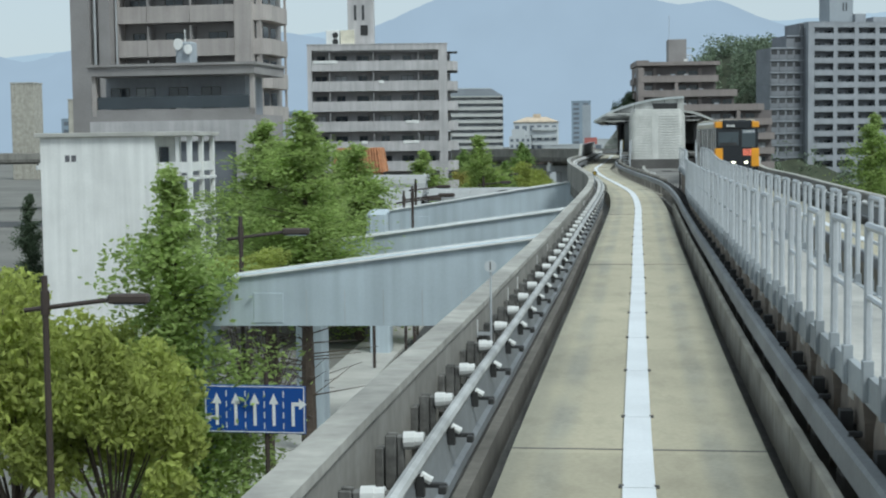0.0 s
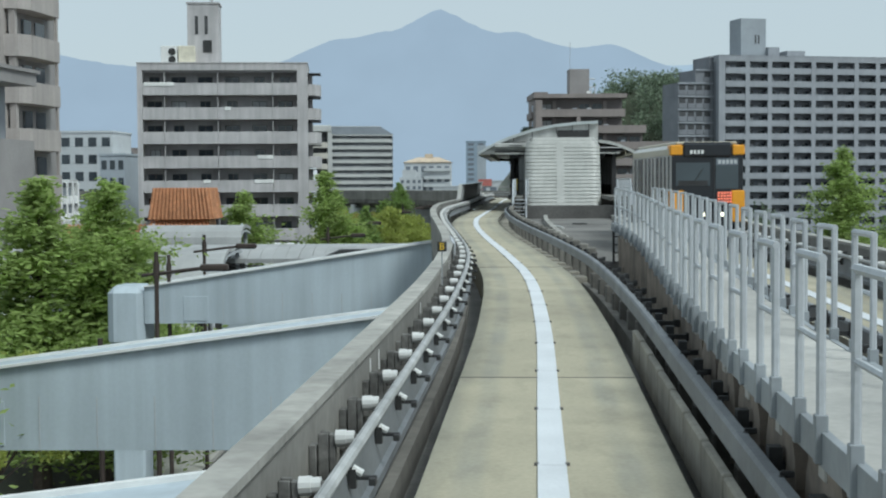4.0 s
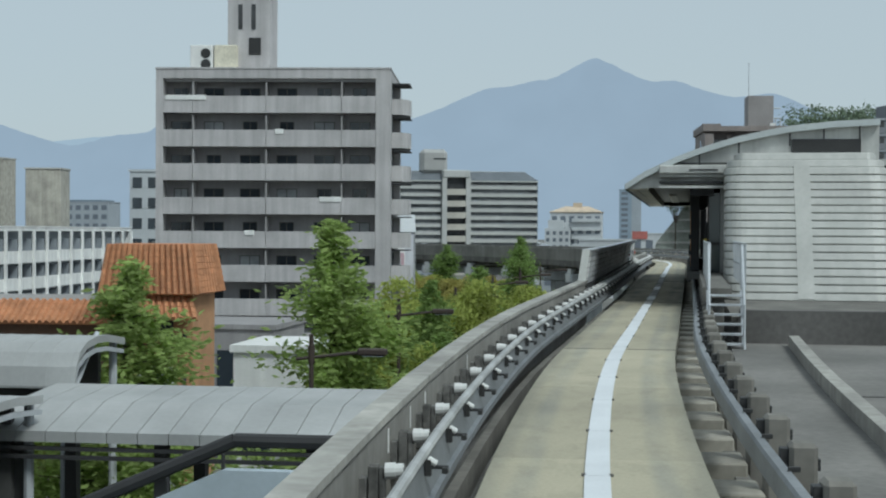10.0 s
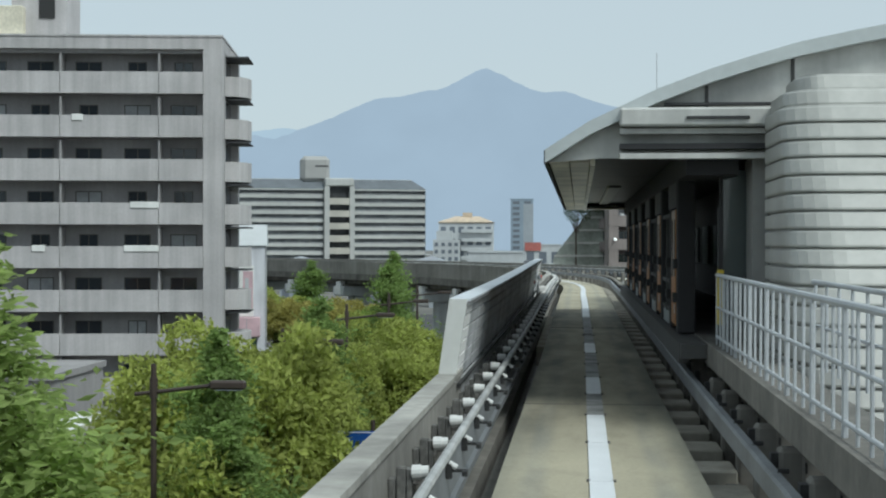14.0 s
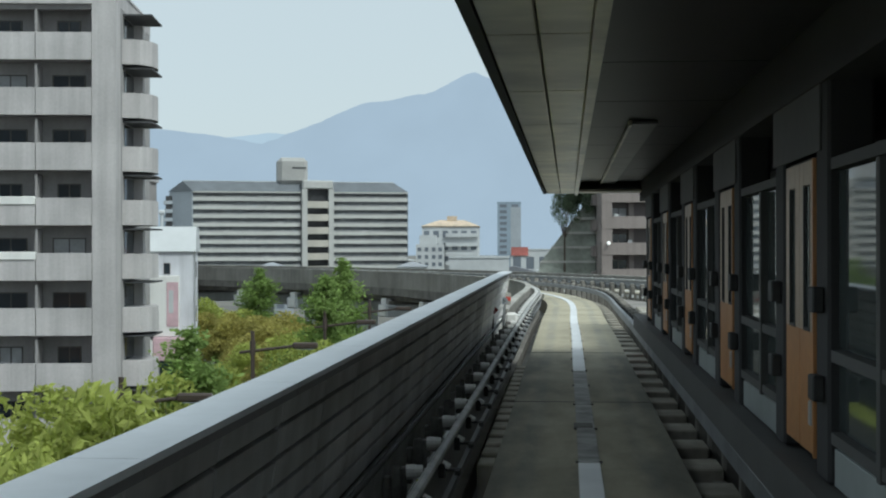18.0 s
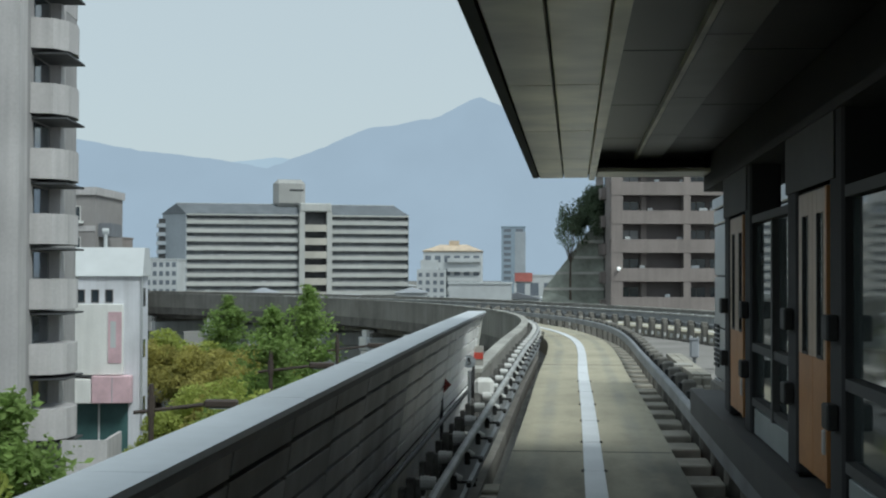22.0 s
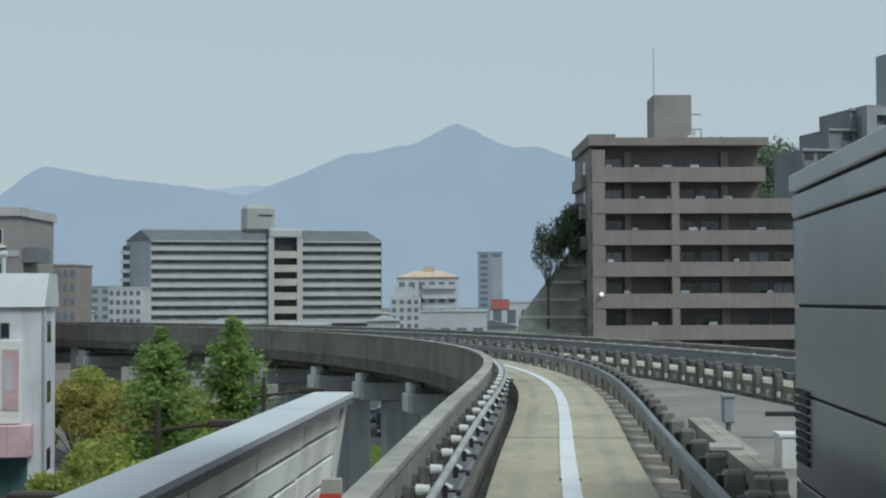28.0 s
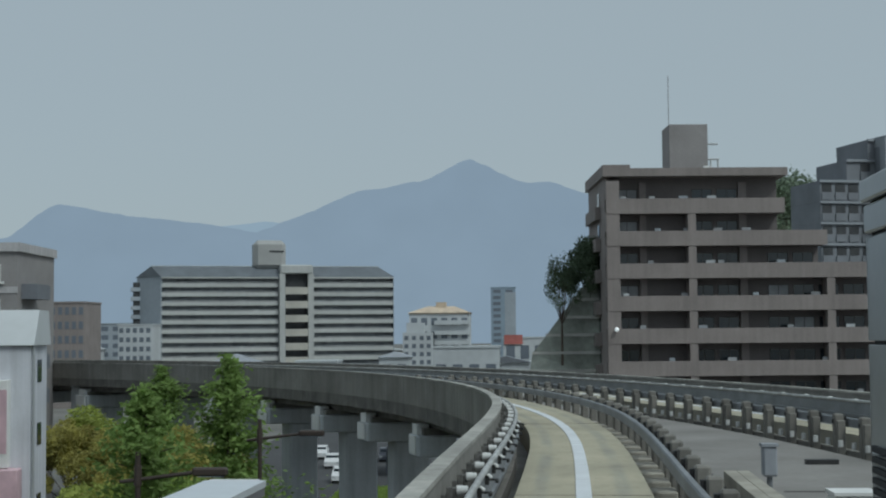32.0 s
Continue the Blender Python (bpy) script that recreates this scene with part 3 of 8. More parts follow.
part("edge_beam", deck_rows(S0, WEND, lambda s: walk_r(s) + 0.004, lambda s: walk_r(s) + 0.06, 0.74, 0.955, 1.87), EDGE_M, walkway)
part("walkway_wall", deck_rows(S0, WEND - 0.4, lambda s: walk_l(s) + 0.5, lambda s: walk_l(s) + 0.7, -0.62, 0.81, 1.87), BROWNW, walkway)
part("trough_wall", deck_rows(S0, 66, lambda s: walk_l(s) + 0.13, lambda s: walk_l(s) + 0.28, -0.62, 0.7, 1.87), BROWNW, walkway, "brown-stained concrete upstand")
HAUNCH = mat("brown_stained_concrete", (0.19, 0.175, 0.152), 0.9, grain=0.14, scale=7, stain=0.4, stain_scale=1.4, bump=0.15, vary=0.12)
bm = bmesh.new()
rim = [(0.66 * math.sin(q * 0.3142), 0.3 - 0.66 * math.cos(q * 0.3142)) for q in range(-6, 7)]
for x in (0.03, 0.125):
    bm.faces.new([bm.verts.new((x, y, z)) for y, z in rim] + [bm.verts.new((x, 0.45, 0.735)), bm.verts.new((x, -0.45, 0.735))])
bm.verts.ensure_lookup_table()
n = len(bm.verts) // 2
for i in range(n):
    bm.faces.new([bm.verts[k] for k in (i, (i + 1) % n, n + (i + 1) % n, n + i)])
bmesh.ops.recalc_face_normals(bm, faces=bm.faces)
sup_me = mesh_of("support_haunch", bm, HAUNCH)
cap_me = mesh_of("bearing_block", boxes((0.06, 0.42, -0.1, 0.1, 0.6, 0.81), bevel=0.015), CONC_L)
s = 11.0
while s < WEND - 0.5:
    sp = share("support_haunch", sup_me, walkway, frame_at(s, walk_l(s)))
    share("bearing_block", cap_me, walkway, frame_at(s, walk_l(s) - 0.05, -0.02))
    s += pitch(s)
bm = rods(((0, 0, 0.0), (0, 0, 1.05), 0.03), ((0, 0.72, 0.0), (0, 0.72, 1.05), 0.03), ((0, -0.03, 1.05), (0, 0.75, 1.05), 0.03), ((0, 0, 0.55), (0, 0.72, 0.55), 0.022), n=6)
frame_me = mesh_of("rail_frame", bm, STEEL_P)
foot_me = mesh_of("foot_plate", boxes((-0.04, 0.04, -0.04, 0.04, -0.2, 0.1), bevel=0.006), EDGE_M)
s = 12.34
while s < WEND - 0.9:
    for side, a in ((walk_l, -0.06), (walk_r, 0.06)):
        e = empty("walkway_railing", frame_at(s, side(s) + a, 0.96), "galvanised steel hoop railing on the walkway", "railing", "railings on the walkway")
        share("hoop", frame_me, e, pose(0, 0, 0))
        for y in (0, 0.72):
            share("foot_plate", foot_me, e, pose(0, y, 0))
    s += pitch(s)

# ---- buildings ----
A8_WALL = mat("grey_tile_wall", (0.3, 0.29, 0.29), 0.8, grain=0.06, scale=8, stain=0.12, stain_scale=0.4, streak=0.08)
A8_PAR = mat("pale_grey_tile", (0.44, 0.425, 0.425), 0.75, grain=0.05, scale=8, stain=0.12, stain_scale=0.35, streak=0.12)
TAUPE = mat("taupe_tile", (0.38, 0.345, 0.325), 0.8, grain=0.05, scale=8, stain=0.1, stain_scale=0.4, streak=0.1)
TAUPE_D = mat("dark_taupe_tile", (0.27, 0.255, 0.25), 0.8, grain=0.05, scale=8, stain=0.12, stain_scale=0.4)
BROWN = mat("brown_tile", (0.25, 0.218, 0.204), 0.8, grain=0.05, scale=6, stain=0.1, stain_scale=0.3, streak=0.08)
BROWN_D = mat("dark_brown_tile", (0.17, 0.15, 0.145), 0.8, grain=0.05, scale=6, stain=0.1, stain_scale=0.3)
SLATE = mat("blue_grey_wall", (0.29, 0.305, 0.33), 0.8, grain=0.05, scale=6, stain=0.1, stain_scale=0.3, streak=0.06)
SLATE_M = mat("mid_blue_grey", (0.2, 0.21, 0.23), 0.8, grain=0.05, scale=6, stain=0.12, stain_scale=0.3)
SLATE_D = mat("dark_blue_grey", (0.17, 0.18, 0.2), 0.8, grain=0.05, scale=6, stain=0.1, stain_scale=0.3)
# distance haze put into these pale blue tones; some near parts share them
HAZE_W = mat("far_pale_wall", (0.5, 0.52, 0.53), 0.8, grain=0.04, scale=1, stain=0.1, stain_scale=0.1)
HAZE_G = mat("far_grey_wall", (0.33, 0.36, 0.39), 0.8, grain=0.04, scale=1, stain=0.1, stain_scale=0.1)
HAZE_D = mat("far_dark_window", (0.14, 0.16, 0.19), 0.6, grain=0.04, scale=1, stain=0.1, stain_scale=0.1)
HAZE_B = mat("far_hazed_block", (0.26, 0.32, 0.38), 0.8, grain=0.04, scale=1, stain=0.1, stain_scale=0.1)
DFRAME = mat("dark_bronze_frame", (0.09, 0.085, 0.08), 0.5, 0.2, grain=0.04, scale=20, stain=0.08)
CURTAIN = mat("pale_curtain", (0.34, 0.35, 0.36), 0.6, grain=0.06, scale=6, stain=0.25, stain_scale=0.7)
ALU = mat("aluminium_frame", (0.45, 0.46, 0.47), 0.4, 0.4, grain=0.04, scale=20, stain=0.08)
TILE_O = mat("orange_roof_tile", (0.44, 0.205, 0.1), 0.75, grain=0.12, scale=5, stain=0.2, stain_scale=0.8, vary=0.12)
TAN = mat("tan_render", (0.45, 0.25, 0.13), 0.85, grain=0.06, scale=6, stain=0.15, stain_scale=0.6)
WIN_CACHE = {}


def window(parent, x, y, z, w, h, frame_m=DFRAME, pane_m=GLASS, panes=2):
    """A sliding window in a wall that faces -y: a frame, and panes set back in it."""
    WIN_CACHE["n"] = WIN_CACHE.get("n", 0) + 1
    if pane_m is GLASS and WIN_CACHE["n"] * 7 % 11 < 2:
        pane_m = CURTAIN
    key = (round(w, 2), round(h, 2), panes, frame_m.name, pane_m.name)
    if key not in WIN_CACHE:
        b = 0.06
        rows = [(-w / 2, w / 2, -0.05, 0.06, 0, b), (-w / 2, w / 2, -0.05, 0.06, h - b, h), (-w / 2, -w / 2 + b, -0.05, 0.06, b, h - b), (w / 2 - b, w / 2, -0.05, 0.06, b, h - b)]
        for i in range(1, panes):
            xx = -w / 2 + w * i / panes
            rows.append((xx - 0.03, xx + 0.03, -0.04, 0.05, b, h - b))
        WIN_CACHE[key] = (mesh_of("window", boxes(*rows), frame_m), mesh_of("pane", boxes((-w / 2 + b, w / 2 - b, -0.01, 0.05, b, h - b)), pane_m))
    fm, pm = WIN_CACHE[key]
    wn = share("window", fm, parent, pose(x, y, z))
    share("pane", pm, wn, pose(0, 0, 0))
    return wn


def flats(name, label, org, rz, W, D, z0, ztop, tops, par_h, bays, wall, parm, recess=1.4, pier_l=0.6, pier_r=1.2, group="", wins=True, cut=None, roof=0.9):
    """An apartment house: a core set back behind balconies, with floors, parapets, partitions, piers and windows. cut: the facade's right end, floor by floor."""
    e = empty(name, pose(org[0], org[1], 0, 0, 0, rz), label, "apartment building", group)
    part("wall", boxes((0.02, W - 0.02, recess, D, z0, ztop - 0.5)), wall, e)
    part("roof", boxes((0, W, 0, D + 0.05, ztop - roof, ztop - 0.12), (-0.05, W + 0.05, -0.06, D + 0.1, ztop - 0.12, ztop)), parm, e)
    part("pier", boxes((0, pier_l, 0, recess - 0.01, z0, ztop - roof)), parm, e)
    part("pier", boxes((W - pier_r, W, 0, recess - 0.01, z0, ztop - roof)), parm, e)
    for k, zt in enumerate(tops):
        xa, xb = pier_l, W - pier_r
        part("balcony_floor", boxes((xa + 0.01, xb - 0.01, 0.14, recess - 0.01, zt - par_h - 0.12, zt - par_h + 0.08)), wall, e)
        edges = [xa + (xb - xa) * f for f in bays]
        for i in range(len(edges) - 1):
            a, b = edges[i], edges[i + 1]
            part("balcony_parapet", boxes((a + 0.02, b - 0.02, -0.03, 0.12, zt - par_h - 0.14, zt)), parm, e)
            if i:
                part("partition", boxes((a - 0.06, a + 0.06, 0.13, recess - 0.01, zt - par_h + 0.09, zt + 1.2)), wall, e)
            if wins:
                n = max(1, int((b - a) / 2.6))
                for j in range(n):
                    xx = a + (b - a) * (j + 0.5) / n
                    window(e, xx, recess, zt - par_h + 0.12, min(1.7, (b - a) / n - 0.5) if (i + j + k) % 3 else 1.2, 1.9)
    return e


# the eight-storey grey block
tops = [21.15 - 2.79 * k for k in range(8)]
a8 = flats("apartment_block", "eight-storey grey tiled apartment block with long balconies", (-40.17, 220.5), 6.06, 19.42, 11.5, -4, 23.5, tops, 1.25, (0, 0.14, 0.485, 0.84, 1.0), A8_WALL, A8_PAR, group="apartment blocks")
part("lintel", boxes((0.7, 18.2, 0.3, 0.5, 22.35, 22.6)), A8_WALL, a8)
for k, zt in enumerate(tops):
    bm = bmesh.new()
    ring = [(19.4, 2.0), (19.4, 6.2), (20.3, 6.0), (20.8, 5.2), (20.95, 4.1), (20.8, 3.0), (20.3, 2.2)]
    lo = [bm.verts.new((x, y, zt - 1.35)) for x, y in ring]
    hi = [bm.verts.new((x, y, zt - 0.05)) for x, y in ring]
    for i in range(7):
        bm.faces.new((lo[i], lo[(i + 1) % 7], hi[(i + 1) % 7], hi[i]))
    bm.faces.new(lo[::-1])
    bm.faces.new(hi)
    bmesh.ops.recalc_face_normals(bm, faces=bm.faces)
    part("round_balcony", bm, A8_PAR, a8)
    # dark sheet added for the shade beneath the next balcony
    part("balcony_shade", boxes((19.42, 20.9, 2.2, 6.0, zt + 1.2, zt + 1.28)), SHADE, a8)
    part("balcony_post", boxes((19.42, 19.9, 5.6, 6.6, zt - 0.04, zt + 1.2)), A8_PAR, a8)
    part("side_window", boxes((19.36, 19.45, 2.6, 5.2, zt - 0.04, zt + 1.1)), GLASS, a8)
part("pent_tower", boxes((5.6, 9.2, 2.0, 6.0, 23.5, 30.4), (5.5, 9.3, 1.9, 6.1, 30.4, 30.6)), A8_PAR, a8)
for x in (6.5, 7.6):
    part("tower_slot", boxes((x, x + 0.35, 1.95, 2.0, 26.9, 29.0)), SHADE, a8)
part("tower_vent", boxes((7.4, 8.4, 1.92, 2.0, 24.8, 26.2)), BLACK, a8)
part("mast", rods(((8.3, 4, 30.6), (8.3, 4, 37), 0.16), ((8.0, 4, 33), (8.9, 4, 33), 0.06), ((6.2, 3, 30.6), (6.2, 3, 32.2), 0.04)), ALU, a8)
for i, (x, c) in enumerate(((2.6, WHITE), (4.6, mat("cream_tank", (0.66, 0.62, 0.5), 0.6)))):
    part("roof_unit", boxes((x, x + 1.9, 1.2, 3.0, 23.5, 25.5), bevel=0.05), c, a8)
for z in (23.9, 24.8):
    part("fan", rods(((3.9, 1.15, z), (3.9, 1.19, z), 0.42), n=14), BLACK, a8)
for i, (x, k, w) in enumerate(((13.6, 3, 1.8), (13.2, 4, 2.2), (0.8, 0, 3.4), (7.4, 4, 0.8), (9.9, 1, 0.7), (4.0, 5, 1.2))):
    part("hung_bedding", boxes((x, x + w, -0.1, 0.2, tops[k] - 0.35, tops[k] + 0.06), bevel=0.03), WHITE, a8, "white bedding hung over the balcony")
part("podium", boxes((-0.5, 20.5, -4.5, -0.1, -4, -0.6), bevel=0.05), A8_PAR, a8)
part("podium_roof", boxes((-0.7, 20.7, -4.8, 0.1, -0.598, -0.25)), A8_WALL, a8)
part("low_balcony", boxes((21, 22.9, 1.0, 1.15, 1.7, 3.2), (22.75, 22.9, 1.151, 4.5, 1.7, 3.2), (21, 22.749, 1.151, 4.5, 1.7, 1.85)), A8_PAR, a8)
part("low_block", boxes((21, 22.6, 1.5, 4.4, -4, 1.69)), A8_WALL, a8)

# the taller stepped block near the start
tw = flats("apartment_tower", "tall taupe tiled apartment tower with stepped terraces", (-45.85, 144.9), -4.4, 16.0, 9.0, -4, 33.0, [18.9 + 2.9 * k for k in range(-3, 5)], 1.3, (0, 0.25, 0.62, 1.0), TAUPE_D, TAUPE, recess=1.6, pier_l=4.0, pier_r=1.5)
for k in range(-5, 5):
    zt = 18.9 + 2.9 * k
    bm = bmesh.new()
    ring = [(15.99, 0.6), (15.99, 7.8), (16.8, 7.5), (17.3, 6.5), (17.3, 1.8), (16.8, 0.9)]
    lo = [bm.verts.new((x, y, zt - 1.35)) for x, y in ring]
    hi = [bm.verts.new((x, y, zt)) for x, y in ring]
    for i in range(6):
        bm.faces.new((lo[i], lo[(i + 1) % 6], hi[(i + 1) % 6], hi[i]))
    bm.faces.new(lo[::-1])
    bm.faces.new(hi)
    bmesh.ops.recalc_face_normals(bm, faces=bm.faces)
    part("side_balcony", bm, TAUPE, tw)
    for y in (1.2, 3.4, 5.6):
        part("side_window", boxes((15.96, 16.04, y, y + 1.5, zt - 1.2, zt + 1.2)), GLASS, tw)
    part("side_post", boxes((17.1, 17.28, 6.1, 6.3, zt, zt + 1.55)), TAUPE, tw)
    part("side_post", boxes((16.2, 16.6, 0.9, 1.3, zt, zt + 1.55)), TAUPE, tw)
part("stair_shaft", boxes((0.3, 2.0, -1.6, -0.01, -4, 33.5), (2.7, 3.7, -1.2, -0.01, -4, 33.5)), TAUPE_D, tw)
part("pipe", rods(((2.4, -1.3, -4), (2.4, -1.3, 33), 0.12), ((3.9, -0.2, -4), (3.9, -0.2, 33), 0.1)), ALU, tw)
an = empty("terrace_house", pose(-39.9, 131.0, -0.3, 0, 0, -4.4) @ Matrix.Diagonal((0.8, 1, 1, 1)), "grey terraced annex with a glazed roof terrace", "building")
part("wall", boxes((0, 16.6, 0.6, 7.9, -4, 12.4)), TAUPE_D, an)
part("terrace_roof", boxes((0, 16.8, 0.0, 8, 15.5, 16.2), (-0.2, 17.0, -0.2, 8.2, 16.2, 16.4)), TAUPE_D, an)
part("back_wall", boxes((0, 14.5, 3.4, 7.9, 12.4, 15.5)), SLATE, an)
part("corner_post", boxes((16.2, 16.6, 0.3, 0.7, 12.4, 15.5)), TAUPE, an)
part("corner_post", boxes((0.2, 0.6, 0.3, 0.7, 12.4, 15.5)), TAUPE, an)
part("terrace_parapet", boxes((0, 16.7, 0.3, 0.55, 12.0, 12.9)), TAUPE_D, an)
part("glass_balustrade", boxes((0.7, 16.1, 0.4, 0.45, 12.95, 13.9)), GLASS, an)
for x in (1.5, 4.2, 7.6, 11.0):
    window(an, x, 3.4, 12.5, 2.0, 2.2)
for x in (4.5, 8.2):
    part("garden_seat", boxes((x, x + 1.1, 1.4, 2.2, 12.41, 13.3), bevel=0.06), WHITE, an)
part("front_frame", boxes((0, 1.4, 0.1, 0.59, -4, 12.0), (14.8, 16.6, 0.1, 0.59, -4, 12.0), (1.4, 14.8, 0.1, 0.59, 10.4, 12.0)), A8_PAR, an)
part("dark_recess", boxes((1.5, 14.7, 0.55, 0.598, -3, 10.3)), SLATE_D, an)
part("roof_plant", boxes((7.8, 9.4, 2.5, 4.0, 16.4, 18.2), bevel=0.1), HAZE_G, an)
part("dish", rods(((8.2, 2.2, 18.0), (8.2, 2.4, 18.0), 0.45), ((9.2, 2.2, 17.6), (9.2, 2.4, 17.6), 0.4), ((8.6, 3, 18.2), (8.6, 3, 19.2), 0.05), n=12), WHITE, an)

# the white end wall with a gallery
wh = empty("white_flats", pose(-39.07, 118.5, 0, 0, 0, 1.0), "white rendered low apartment house with a blank end wall", "apartment building")
part("wall", boxes((0, 8.1, 0, 7, -4, 10.45)), WHITE, wh)
part("roof", boxes((-0.3, 10.9, -0.3, 7.3, 10.45, 10.75), bevel=0.03), CONC_L, wh)
for k in range(5):
    z = -4 + 2.85 * k
    part("gallery_floor", boxes((8.11, 10.7, 0.2, 7, z + 0.02, z + 0.2)), WHITE, wh)
    if k < 5:
        for j in range(2):
            y = 0.25 + 3.3 * j
            part("gallery_rail", boxes((10.45, 10.55, y + 0.15, y + 3.1, z + 0.6, z + 1.25)), WHITE, wh)
            part("gallery_rail", boxes((8.3 + 0.02, 10.4, y, y + 0.08, z + 0.5, z + 1.25)), WHITE, wh) if j == 0 else None
    part("gallery_window", boxes((8.08, 8.16, 1.2, 3.4, z + 0.3, z + 2.3)), GLASS, wh)
for j in range(3):
    part("gallery_post", boxes((10.3, 10.62, 0.2 + 3.2 * j, 0.5 + 3.2 * j, -4, 10.44)), WHITE, wh)
part("gallery_post", boxes((9.5, 9.75, 0.22, 0.45, -4, 10.44)), WHITE, wh)
NUM = mat("number_grey", (0.12, 0.12, 0.13), 0.7)
for x in (1.75, 2.2):
    part("number_mark", boxes((x, x + 0.34, -0.012, 0.0, 8.75, 9.2)), NUM, wh, "dark painted building number mark")

# long white balcony block, its stair towers and the houses beyond
BRIGHT = mat("bright_white_render", (0.82, 0.82, 0.8), 0.6, grain=0.03, scale=8, stain=0.12, stain_scale=0.4, streak=0.15)
lw = flats("white_flats", "long white four-storey apartment house with framed balconies", (-61.0, 230), 94.3, 53.0, 10.0, -4, 10.4, [7.9, 5.2, 2.5, -0.2], 1.1, [i / 13 for i in range(14)], HAZE_G, BRIGHT, recess=1.4, pier_l=0.5, pier_r=0.5, roof=0.5)
for i in range(14):
    x = 0.5 + 52 * i / 13
    part("balcony_post", boxes((x - 0.16, x + 0.16, -0.3, -0.031, -4, 9.9)), BRIGHT, lw)
for i, (x, y, h) in enumerate(((-77.5, 286, 17.9), (-87.0, 262, 17.6))):
    st = tagged(empty("stair_tower", pose(x, y, 0, 0, 0, 8), "tan concrete water tower block on a roof", "tower", "water towers"), kind="")
    part("shaft", boxes((-2.3, 2.3, -2.3, 2.3, -4, h), bevel=0.08), mat("tan_concrete", (0.38, 0.36, 0.31), 0.85, stain=0.2, streak=0.15), st)
    part("cap", boxes((-2.4, 2.4, -2.4, 2.4, h, h + 0.2)), CONC_L, st)
ft = empty("tower_block", pose(-240, 620, 0), "tan concrete tower block in the haze", "tower")
part("shaft", boxes((-5, 5, -5, 5, -4, 36.5), bevel=0.1), mat("tan_concrete", (0.38, 0.36, 0.31), 0.85, stain=0.2, streak=0.15), ft)
part("cap", boxes((-5.2, 5.2, -5.2, 5.2, 36.5, 37.0)), CONC_L, ft)
bl = tagged(part("ground_block", boxes((-95, -62, 285, 300, -4, 7)), HAZE_G), "grey low house block behind the white flats", "building")


def plain_house(name, label, x0, x1, y0, y1, z1, m, floors, cols, rz=0.0, wm=GLASS, roof=None, group="distant houses"):
    """A house with rows of windows in its front and a raised roof edge."""
    e = empty(name, pose(x0, y0, 0, 0, 0, rz), label, "building", group)
    w, d = x1 - x0, y1 - y0
    part("wall", boxes((0, w, 0, d, -4, z1)), m, e)
    part("roof", boxes((-0.15, w + 0.15, -0.15, d + 0.15, z1, z1 + 0.35)), roof or m, e)
    h = (z1 + 4) / (floors + 0.3)
    for k in range(floors):
        for c in range(cols):
            cw = w / cols
            part("window", boxes((cw * (c + 0.2), cw * (c + 0.8), -0.06, 0.01, z1 - h * (k + 0.8), z1 - h * (k + 0.28))), wm, e)
    return e


plain_house("white_house", "white stepped apartment house with small windows", -79.5, -69.5, 322, 336, 19.2, HAZE_W, 7, 4)
plain_house("white_house", "white lower apartment house with small windows", -69.4, -63.6, 320, 334, 14.8, HAZE_W, 6, 3)
plain_house("grey_house", "grey distant office block", -66, -61.7, 300, 312, 14.5, HAZE_G, 6, 3)

# the long slab block with a central stair core
b2 = empty("slab_block", pose(-96.84, 570.0, 0, 0, 0, 16.3), "long beige slab apartment block with banded balconies", "apartment building", "apartment blocks")
BEIGE = mat("beige_band", (0.45, 0.455, 0.44), 0.8, grain=0.04, scale=2, stain=0.08, stain_scale=0.1, streak=0.06, vary=0.05)
BEIGE_D = mat("grey_recess", (0.27, 0.285, 0.3), 0.8, grain=0.1, scale=2, stain=0.25, stain_scale=0.4)
ROOF_S = mat("slate_roof", (0.13, 0.145, 0.16), 0.7, grain=0.06, scale=3, stain=0.15, stain_scale=0.3)
W2, D2, EAVE = 64.2, 9.0, 27.3
CORE = (32.0, 41.5)
part("wall", boxes((0.1, W2 - 0.1, 1.6, D2, -4, EAVE - 0.2)), BEIGE_D, b2)
for a, b in ((0.0, CORE[0]), (CORE[1], W2)):
    bm = bmesh.new()
    l, r_ = (a - 2.8 if a == 0 else a), (b - 3.5 if b == W2 else b)
    bk = a - 6.8 if a == 0 else a - 0.2
    v = [bm.verts.new(p) for p in ((a - 0.2, -0.4, EAVE), (b + 0.2, -0.4, EAVE), (r_, 4.0, EAVE + 3.0), (l, 4.0, EAVE + 3.0), (bk, D2 + 0.3, EAVE), (b + 0.2, D2 + 0.3, EAVE))]
    for q in ((0, 1, 2, 3), (3, 2, 5, 4), (0, 3, 4), (1, 5, 2), (0, 4, 5, 1)):
        bm.faces.new([v[i] for i in q])
    bmesh.ops.recalc_face_normals(bm, faces=bm.faces)
    part("pitched_roof", bm, ROOF_S, b2)
    part("ridge_cap", boxes((l, r_, 3.9, 4.1, EAVE + 3.0, EAVE + 3.2)), HAZE_W, b2)
    part("eave_band", boxes((a, b, -0.42, 0.3, EAVE - 0.5, EAVE - 0.05)), BEIGE, b2)
part("end_wall", boxes((W2, W2 + 0.15, 0.0, D2, -4, EAVE - 0.05)), HAZE_G, b2)
bm = bmesh.new()
v = [bm.verts.new((x, y, z)) for z in (-4, EAVE - 0.05) for x, y in ((0.05, 0.0), (0.05, D2), (-6.4, D2), (-0.25, 0.0))]
for q in ((0, 1, 2, 3), (4, 7, 6, 5), (0, 4, 5, 1), (1, 5, 6, 2), (2, 6, 7, 3), (3, 7, 4, 0)):
    bm.faces.new([v[i] for i in q])
